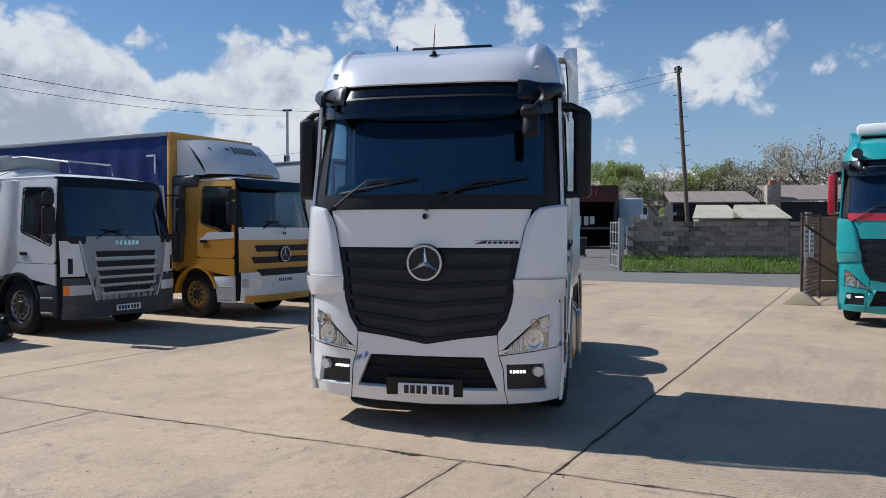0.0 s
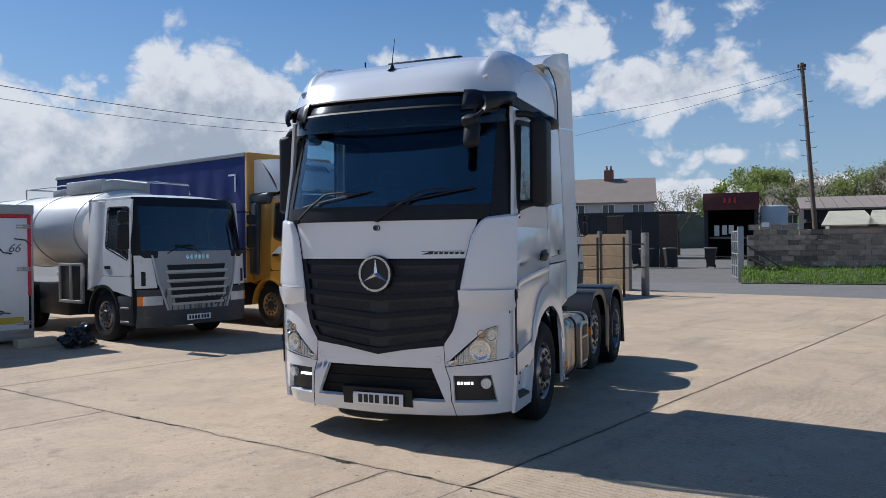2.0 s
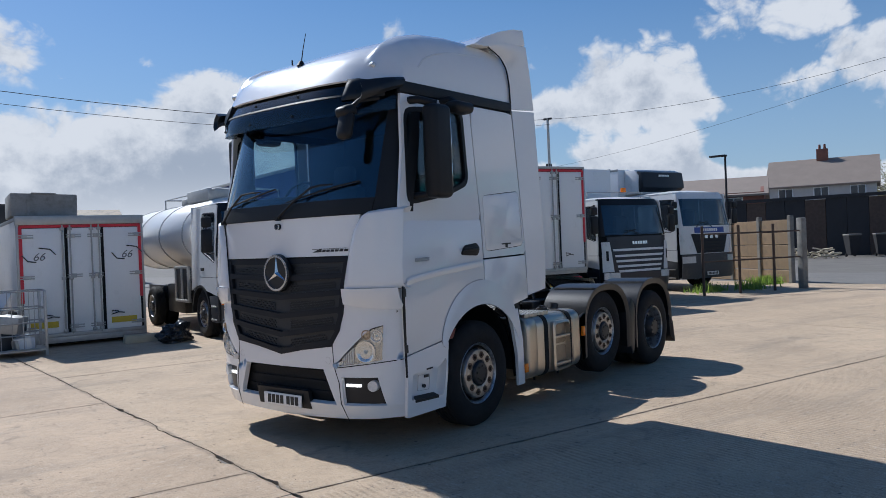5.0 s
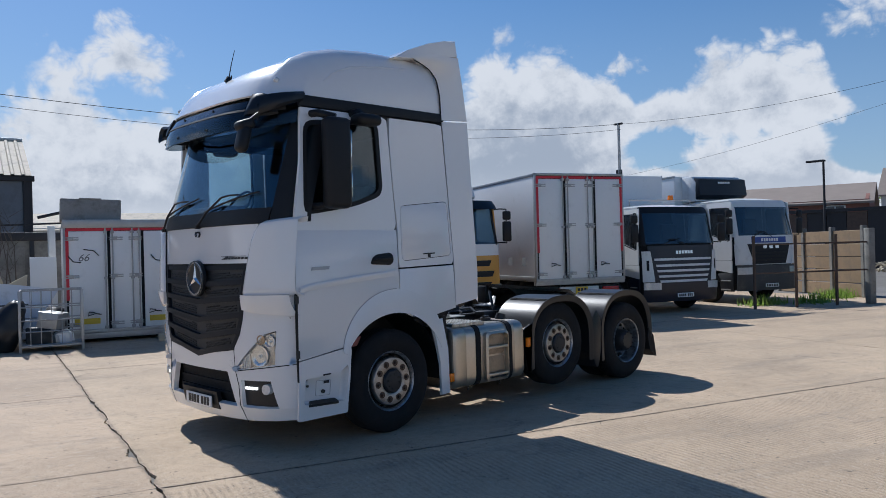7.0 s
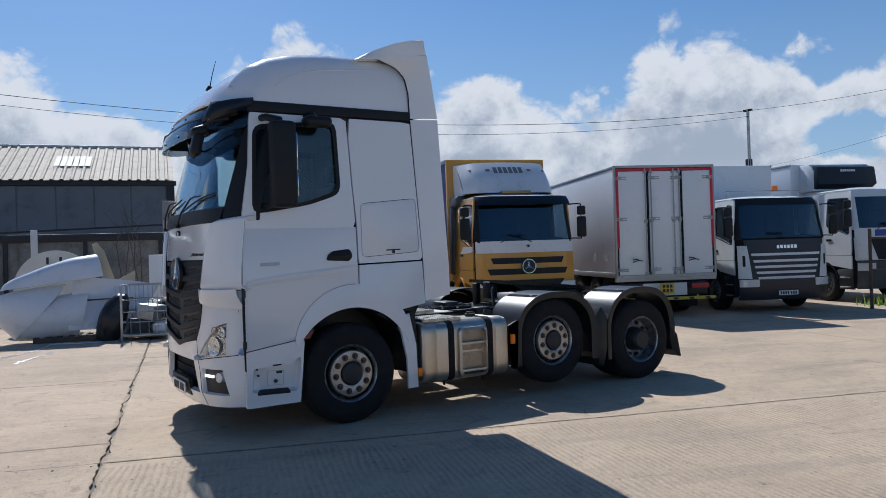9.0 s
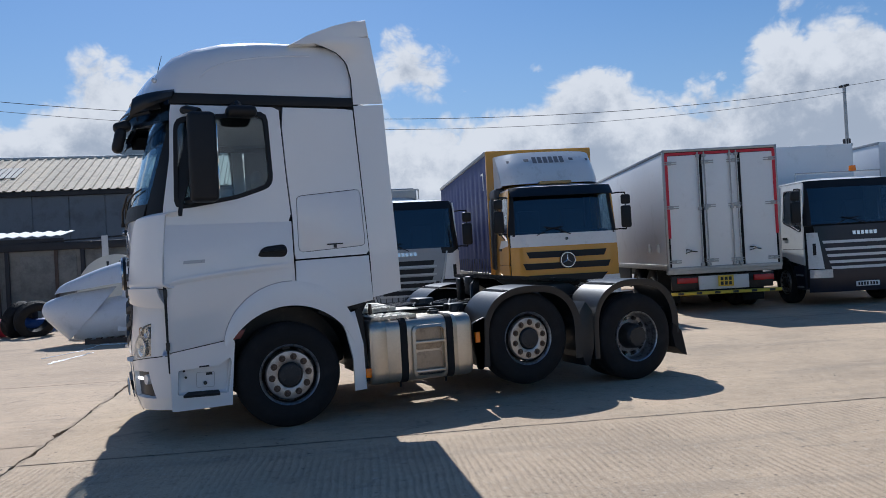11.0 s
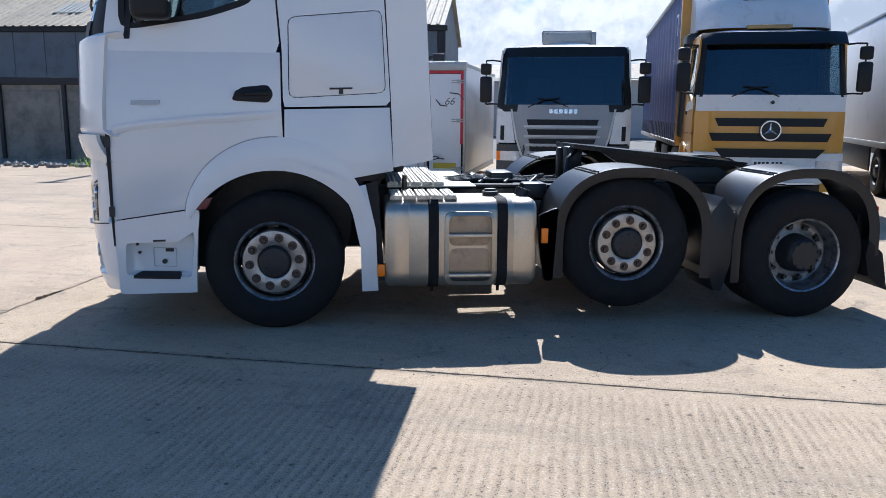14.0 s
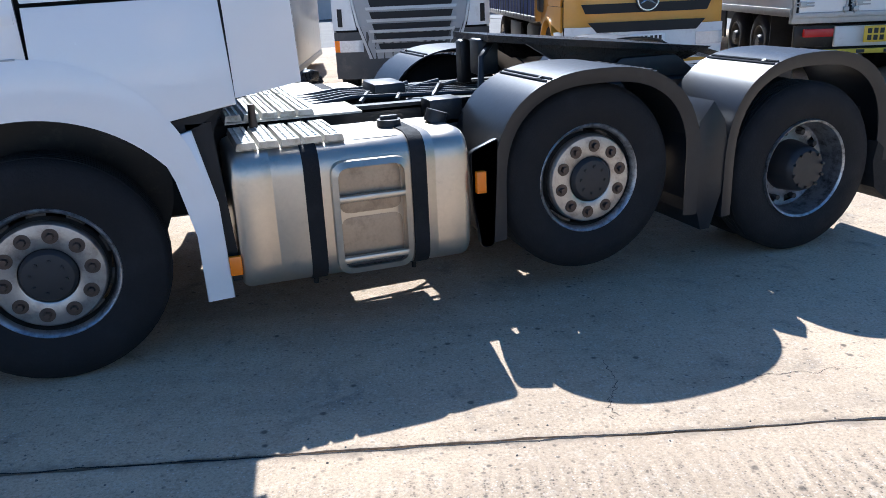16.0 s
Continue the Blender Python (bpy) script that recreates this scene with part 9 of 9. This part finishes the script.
for k in range(9000):
    y = rng.uniform(-30, -5.5)
    c = Vector((47 + rng.uniform(-1.5, 1.5), y, max(0.1, rng.uniform(0, 3.6 + 0.7 * noise.noise(Vector((y * 0.4, 3, 1)))))))
    u = Vector((rng.gauss(0, 1), rng.gauss(0, 1), rng.gauss(0, 1))).normalized()
    v = u.cross(Vector((rng.gauss(0, 1), rng.gauss(0, 1), rng.gauss(0, 1)))).normalized()
    s = rng.uniform(0.08, 0.2)
    n = len(vs)
    vs += [c - u * s, c + v * s * 0.6, c + u * s, c - v * s * 0.6]
    fs.append((n, n + 1, n + 2, n + 3))
me = bpy.data.meshes.new("hedge")
me.from_pydata(vs, [], fs)
me.materials.append(LEAF)
tagged(new("hedge", me), "dense green hedge behind the old sheds", "hedge", kind="stuff")

# far rise that closes the view
bm = B()
shell(bm, lambda u, v: Vector((170 * math.cos(u), 170 * math.sin(u), v * (7.0 + 2.5 * noise.noise(Vector((u * 5, 1, 0)))))), span(-1.2, 3.3, 90), [-0.02, 0.5, 1.0], 0.5)
solid("backdrop", bm, mat("far_hedges", (0.10, 0.115, 0.085), 0.95, var=0.35, scale=0.25), "low far rise of hedges and roofs", "backdrop", kind="structure")

# ---- heap of fairings, cage and scrap by the shed ----
HEAP = pose(-1.55, 11.2, 0, 0, 0, -14)


def fairing(name, label, fn, n=26, k=36, thick=0.018):
    """A moulded fairing: a curved shell with dents."""
    bm = B()
    shell(bm, lambda u, v: fn(u, v) + Vector((0, 0.012, 0.012)) * noise.noise(fn(u, v) * 2.6), span(0, 1, n), span(0, 1, k), thick)
    return solid(name, bm, FIBRE, label, "fairing", group="heap of fairings")


def nose_hood(u, v):
    """A blunt cone with a slanting mouth."""
    a, r = 2 * math.pi * v, 0.57 * (u + 0.0005) ** 0.45
    h = r * math.sin(a)
    return Vector((-3.0 + 1.03 * u + 0.9 * u * h, 10.75 + 0.72 * r * math.cos(a), 0.80 - 0.13 * u + h))


def lower_hood(u, v):
    a, r = 2 * math.pi * v, 0.36 + 0.15 * math.sqrt(u)
    h = r * math.sin(a)
    return Vector((-2.30 + 1.15 * u + 0.25 * h, 10.72 + 0.75 * r * math.cos(a), 0.50 + 0.06 * u + h))


def long_hood(u, v):
    """A long tapering hood, open below."""
    a = 2 * v - 1
    rise = 0.07 + 0.42 * math.sin(min(1.0, 0.15 + 0.95 * u) * math.pi / 2) ** 1.3
    end = math.sqrt(max(0.0, 1 - (1 - min(1.0, u / 0.14)) ** 2))
    return Vector((-2.74 + 1.98 * u - 0.10 * (1 - abs(a)) * u, 10.72 + (0.16 + 0.34 * u) * a * (0.25 + 0.75 * end), 1.17 + 0.24 * u + rise * end * (1 - abs(a) ** 2.8)))


fairing("roof_fairing", "white fibreglass roof fairing lying on its side", nose_hood)
fairing("roof_fairing", "white fibreglass fairing pushed under another", lower_hood)
fairing("roof_fairing", "long white fibreglass fairing on top of the heap", long_hood)
bm = B()
shell(bm, lambda u, v: Vector((1.80 * u * (0.72 + 0.28 * v), 0.16 * math.sin(u * 3) + 0.15 * v - 0.10 * math.cos(v * 3.1), (1.15 - 0.16 * u * u) * v + 0.06 * u)), span(0, 1, 14), span(0, 1, 8), 0.02)
side = solid("side_fairing", bm, FIBRE, "flat white fairing panel standing on edge", "fairing", group="heap of fairings", m=HEAP @ pose(0.28, -0.72, 0.24, 0, 4, -2))
# fold drawn as a dark grey strip, its shade put into the colour
bm = B()
shell(bm, lambda u, v: Vector((0.12 + 1.15 * u, 0.16 * math.sin((0.12 + u) * 2.2) + 0.045, 0.62 + 0.12 * u + 0.045 * v * (1 - 0.6 * u))), span(0, 1, 8), span(0, 1, 3), 0.02)
part("crease", bm, DGREY, side)
bm = B()
cyl(bm, (0, -0.03, 0), (0, 0.03, 0), 0.95, seg=48)
dish = solid("round_board", bm, mat("pale_round_board", (0.52, 0.52, 0.48), 0.7, var=0.1), "large pale round board standing behind the fairings", "board", m=HEAP @ pose(-0.38, 1.9, 1.1))
bm = B()
for x in (-0.20, 0.10):
    box(bm, (x, -0.036, 0.60), (x + 0.06, -0.028, 0.78), 0.01)
part("slot", bm, INK, dish)
bm = B()
prism(bm, [(-0.87, 2.13), (-0.78, 2.18), (-0.62, 1.98), (-0.42, 1.36), (-0.20, 0), (-0.56, 0), (-0.66, 1.30)], "y", 10.95, 10.985, 0.006)
solid("bent_board", bm, BEIGE, "beige broken board standing behind the heap", "board", group="broken boards")
bm = B()
prism(bm, [(-0.55, 1.20), (0.03, 1.50), (0.0, 1.10), (-0.05, 0), (-0.45, 0)], "y", 10.86, 10.89, 0.006)
solid("bent_board", bm, BEIGE, "pale pointed board standing behind the heap", "board", group="broken boards")
pal = thing("pallet", "dark wooden pallet under the fairings", "pallet", HEAP @ pose(-0.4, -0.95, 0))
for y in (0, 0.45, 0.9):
    bm = B()
    box(bm, (0, y, 0), (1.7, y + 0.1, 0.1))
    part("bearer", bm, RUST, pal)
for x in span(0, 1.6, 8):
    bm = B()
    box(bm, (x, 0, 0.1), (x + 0.1, 1.0, 0.125))
    part("slat", bm, RUST, pal)
for k, (x, y) in enumerate(((1.20, -0.98), (1.95, 0.15))):
    bm = B()
    bmesh.ops.create_icosphere(bm, subdivisions=4, radius=0.5)
    for v in bm.verts:
        n = 0.22 * noise.noise(v.co * 3 + Vector((k * 9, 0, 0))) + 0.08 * noise.noise(v.co * 9)
        v.co *= 1 + n
        v.co.z = max(v.co.z * (1.15 if k == 0 else 0.9) + 0.42, 0.0)
        v.co.x, v.co.y = v.co.x * (0.62 if k == 0 else 1) + (0.28 * v.co.z - 0.1 if k == 0 else 0), v.co.y * (0.6 if k == 0 else 1)
    solid("rubbish_bag", bm, mat("black_bag", (0.015, 0.015, 0.016), 0.4, var=0.2), "black rubbish bag slumped on the ground", "bag", group="rubbish bags", m=HEAP @ pose(x, y, 0))

cage = thing("wire_cage", "grey wire pallet cage holding scrap", "cage", pose(-0.53, 9.37, 0, 0, 0, -17))
CW, CD, CH = 1.10, 0.8, 1.2
for x in (0, CW):
    for y in (0, CD):
        bm = B()
        box(bm, (x - 0.025, y - 0.025, 0), (x + 0.025, y + 0.025, CH), 0.006)
        part("post", bm, GALV, cage)
for y in (0, CD):
    for z in (0.14, 0.40, 0.62, 0.88, CH):
        bm = B()
        tube(bm, [(0, y, z), (CW, y, z)], 0.014, 6)
        part("bar", bm, GALV, cage)
    for x in span(0, CW, 7)[1:-1]:
        bm = B()
        tube(bm, [(x, y, 0.14), (x, y, CH)], 0.008, 6)
        part("bar", bm, GALV, cage)
for x in (0, CW):
    for z in (0.14, 0.40, 0.62, 0.88, CH):
        bm = B()
        tube(bm, [(x, 0, z), (x, CD, z)], 0.014, 6)
        part("bar", bm, GALV, cage)
bm = B()
box(bm, (0, 0, 0.10), (CW, CD, 0.13))
part("base", bm, GALV, cage)
rng = random.Random(8)
for k in range(7):
    bm = B()
    s = rng.uniform(0.12, 0.26)
    box(bm, (-s, -s * 0.8, 0), (s, s * 0.8, s * 1.3), 0.03)
    solid("scrap_part", bm, (FIBRE, DGREY, GALV, PLATEW)[k % 4], "piece of scrap lying in the wire cage", "scrap", group="scrap in the cage", m=pose(-0.53, 9.37, 0, 0, 0, -17) @ pose(rng.uniform(0.3, 0.8), rng.uniform(0.3, 0.5), 0.13 + (0.3 if k > 3 else 0), rng.uniform(-10, 10), rng.uniform(-10, 10), rng.uniform(0, 90)))

# tyres, rolls and stones along the boundary wall
bm = B()
box(bm, (-0.25, -0.14, 0), (0.25, 0.14, 0.24), 0.05, 3)
solid("stone_block", bm, BEIGE, "pale square stone block lying by the tyres", "block", m=pose(-3.95, 15.1, 0, 0, 0, 10))
for k, (x, y, z, rx, mt) in enumerate(((-3.45, 14.2, 0.45, 22, None), (-3.85, 14.6, 0.45, 50, None))):
    ob = tagged(new("loose_tyre", WM["tyre_steer"]), "old black tyre leaning by the wall", "tyre", group="loose tyres")
    ob.matrix_world = pose(x, y, z, 20, 0, rx)
for k, (x, y, L, mt, lab) in enumerate(((-4.9, 15.2, 1.3, mat("red_sheet", (0.35, 0.02, 0.04), 0.35), "rolled red plastic sheet lying by the wall"), (-4.1, 14.9, 1.1, mat("blue_sheet", (0.02, 0.06, 0.22), 0.35), "rolled blue plastic sheet lying by the wall"))):
    bm = B()
    loops = []
    for i in range(14):
        t = i / 13
        r = 0.28 * (1 - 0.35 * abs(2 * t - 1) ** 2)
        loops.append([(L * t, r * math.cos(a) * (1 + 0.15 * math.sin(3 * a + i)), 0.24 + r * 0.85 * math.sin(a) * (1 + 0.1 * math.sin(2 * a + i))) for a in (2 * math.pi * j / 18 for j in range(18))])
    loft(bm, loops)
    solid("sheet_roll", bm, mt, lab, "plastic sheet", m=pose(x, y, 0, 0, 0, -12))
bm = B()
for k in range(90):
    p = Vector((rng.uniform(-10, -3.2), 16.2 + rng.uniform(-0.5, 1.2), 0.02))
    s = rng.uniform(0.03, 0.14)
    b = B()
    bmesh.ops.create_icosphere(b, subdivisions=1, radius=s)
    bmesh.ops.translate(b, verts=b.verts, vec=p)
    merge(bm, b)
tagged(new("rubble", mesh_of("rubble", bm, GREYWALL, False)), "scattered dark rubble along the wall foot", "rubble", kind="stuff")
vs, fs = [], []
for k in range(1300):
    cx = rng.choice((-6.6, 20.6, 20.6, 20.6, 18.2, 17.0))
    cy = {-6.6: 16.3, -5.6: 16.2, -8.2: 16.6, 20.6: 1.9, 18.2: 1.7, 17.0: 2.6}[cx]
    x, y = cx + rng.gauss(0, 0.4), cy + rng.gauss(0, 0.22)
    h, a, w = rng.uniform(0.06, 0.34), rng.uniform(0, 6.28), rng.uniform(0.01, 0.03)
    n = len(vs)
    vs += [(x - math.cos(a) * w, y - math.sin(a) * w, 0), (x + math.cos(a) * w, y + math.sin(a) * w, 0), (x + rng.uniform(-0.12, 0.12), y + rng.uniform(-0.12, 0.12), h)]
    fs.append((n, n + 1, n + 2))
me = bpy.data.meshes.new("weeds")
me.from_pydata(vs, [], fs)
me.materials.append(GRASS)
tagged(new("weeds", me), "tufts of green weeds at the foot of walls", "weeds", kind="stuff")
sap = thing("sapling", "thin leafless sapling by the boundary wall", "sapling", pose(0.6, 15.4, 0))
bm = B()
for k in range(5):
    x = rng.uniform(-0.4, 0.4)
    pts = [(x, 0, 0), (x + rng.uniform(-0.1, 0.1), 0, 1.2), (x + rng.uniform(-0.2, 0.2), 0.05, 2.2), (x + rng.uniform(-0.35, 0.35), 0.1, rng.uniform(2.8, 3.9))]
    tube(bm, pts, 0.022, 5, 0.005)
    for j in range(7):
        z = rng.uniform(1.2, 3.0)
        tube(bm, [(x, 0, z), (x + rng.uniform(-0.4, 0.4), rng.uniform(-0.2, 0.2), z + rng.uniform(0.15, 0.5))], 0.007, 4, 0.003)
part("stem", bm, BARK, sap)
bm = B()
box(bm, (-0.3, 0, 0), (0.3, 0.04, 1.9), 0.01)
solid("leaning_door", bm, PLATEW, "white door panel leaning against the wall", "panel", m=pose(1.15, 13.6, 0, -8, 0, -12))
for k, (x, y, h) in enumerate(((-1.7, 16.6, 2.7), (2.05, 16.0, 2.75))):
    bm = B()
    box(bm, (-0.09, -0.05, 0), (0.09, 0.05, h), 0.01)
    solid("white_post", bm, CEMENT, "pale square post standing before the wall", "post", group="pale posts", m=pose(x, y, 0))


def scrap(name, label, cat, mt, pts, width, lift, seed):
    """A torn strip lying on the concrete, buckled a little."""
    bm = B()
    loops = []
    for i, u in enumerate(span(0, 1, 22)):
        k = min(int(u * (len(pts) - 1)), len(pts) - 2)
        f = u * (len(pts) - 1) - k
        c = Vector((pts[k][0] + (pts[k + 1][0] - pts[k][0]) * f, pts[k][1] + (pts[k + 1][1] - pts[k][1]) * f, 0))
        w = width * (0.35 + 0.9 * abs(noise.noise(Vector((i * 0.5, seed, 0))))) * (1 - 0.7 * u)
        c += Vector((noise.noise(Vector((i * 0.4, seed, 3))), noise.noise(Vector((i * 0.4, seed, 7))), 0)) * 0.06
        h = 0.012 + lift * abs(noise.noise(Vector((i * 0.6, seed, 5))))
        loops.append([c + Vector((0.3 * w, -w, 0.006)), c + Vector((0, 0, h)), c + Vector((-0.3 * w, w, 0.006))])
    ringfaces(bm, [[bm.verts.new(p) for p in lp] for lp in loops], close=False)
    r = bmesh.ops.extrude_face_region(bm, geom=list(bm.faces))
    bmesh.ops.translate(bm, verts=[v for v in r["geom"] if isinstance(v, bmesh.types.BMVert)], vec=(0, 0, -0.004))
    return solid(name, bm, mt, label, cat, group="torn strips")


scrap("torn_strip", "torn white plastic strip lying on the concrete", "scrap", PLATEW, [(-2.67, 6.85), (-2.4, 7.4), (-1.95, 8.3)], 0.12, 0.03, 2.0)
scrap("torn_strip", "torn white plastic strip lying on the concrete", "scrap", PLATEW, [(-1.86, 10.0), (-1.4, 9.7), (-0.92, 9.58)], 0.16, 0.04, 5.0)
scrap("torn_strip", "thin white plastic strip trailing over the concrete", "scrap", PLATEW, [(-1.86, 9.9), (-2.17, 8.9), (-2.85, 7.93)], 0.06, 0.02, 9.0)

bm = B()
bmesh.ops.create_icosphere(bm, subdivisions=4, radius=0.3)
for v in bm.verts:
    k = 1 + 0.5 * noise.noise(v.co * 6 + Vector((3, 1, 7))) + 0.22 * noise.noise(v.co * 17)
    v.co = Vector((v.co.x * k * 1.3, v.co.y * k * 0.8, max(0.0, v.co.z * k * 0.75 + 0.16)))
solid("crumpled_sheet", bm, mat("black_polythene", (0.02, 0.021, 0.024), 0.28, var=0.2), "crumpled black plastic sheet on the ground", "sheet", m=pose(2.72, 8.3, 0, 0, 0, 20))
bm = B()
box(bm, (-0.35, -0.12, 0), (0.35, 0.12, 0.16), 0.01)
solid("timber_block", bm, BEIGE, "pale timber block lying by the box body", "timber", m=pose(2.45, 9.1, 0, 0, 0, -18))
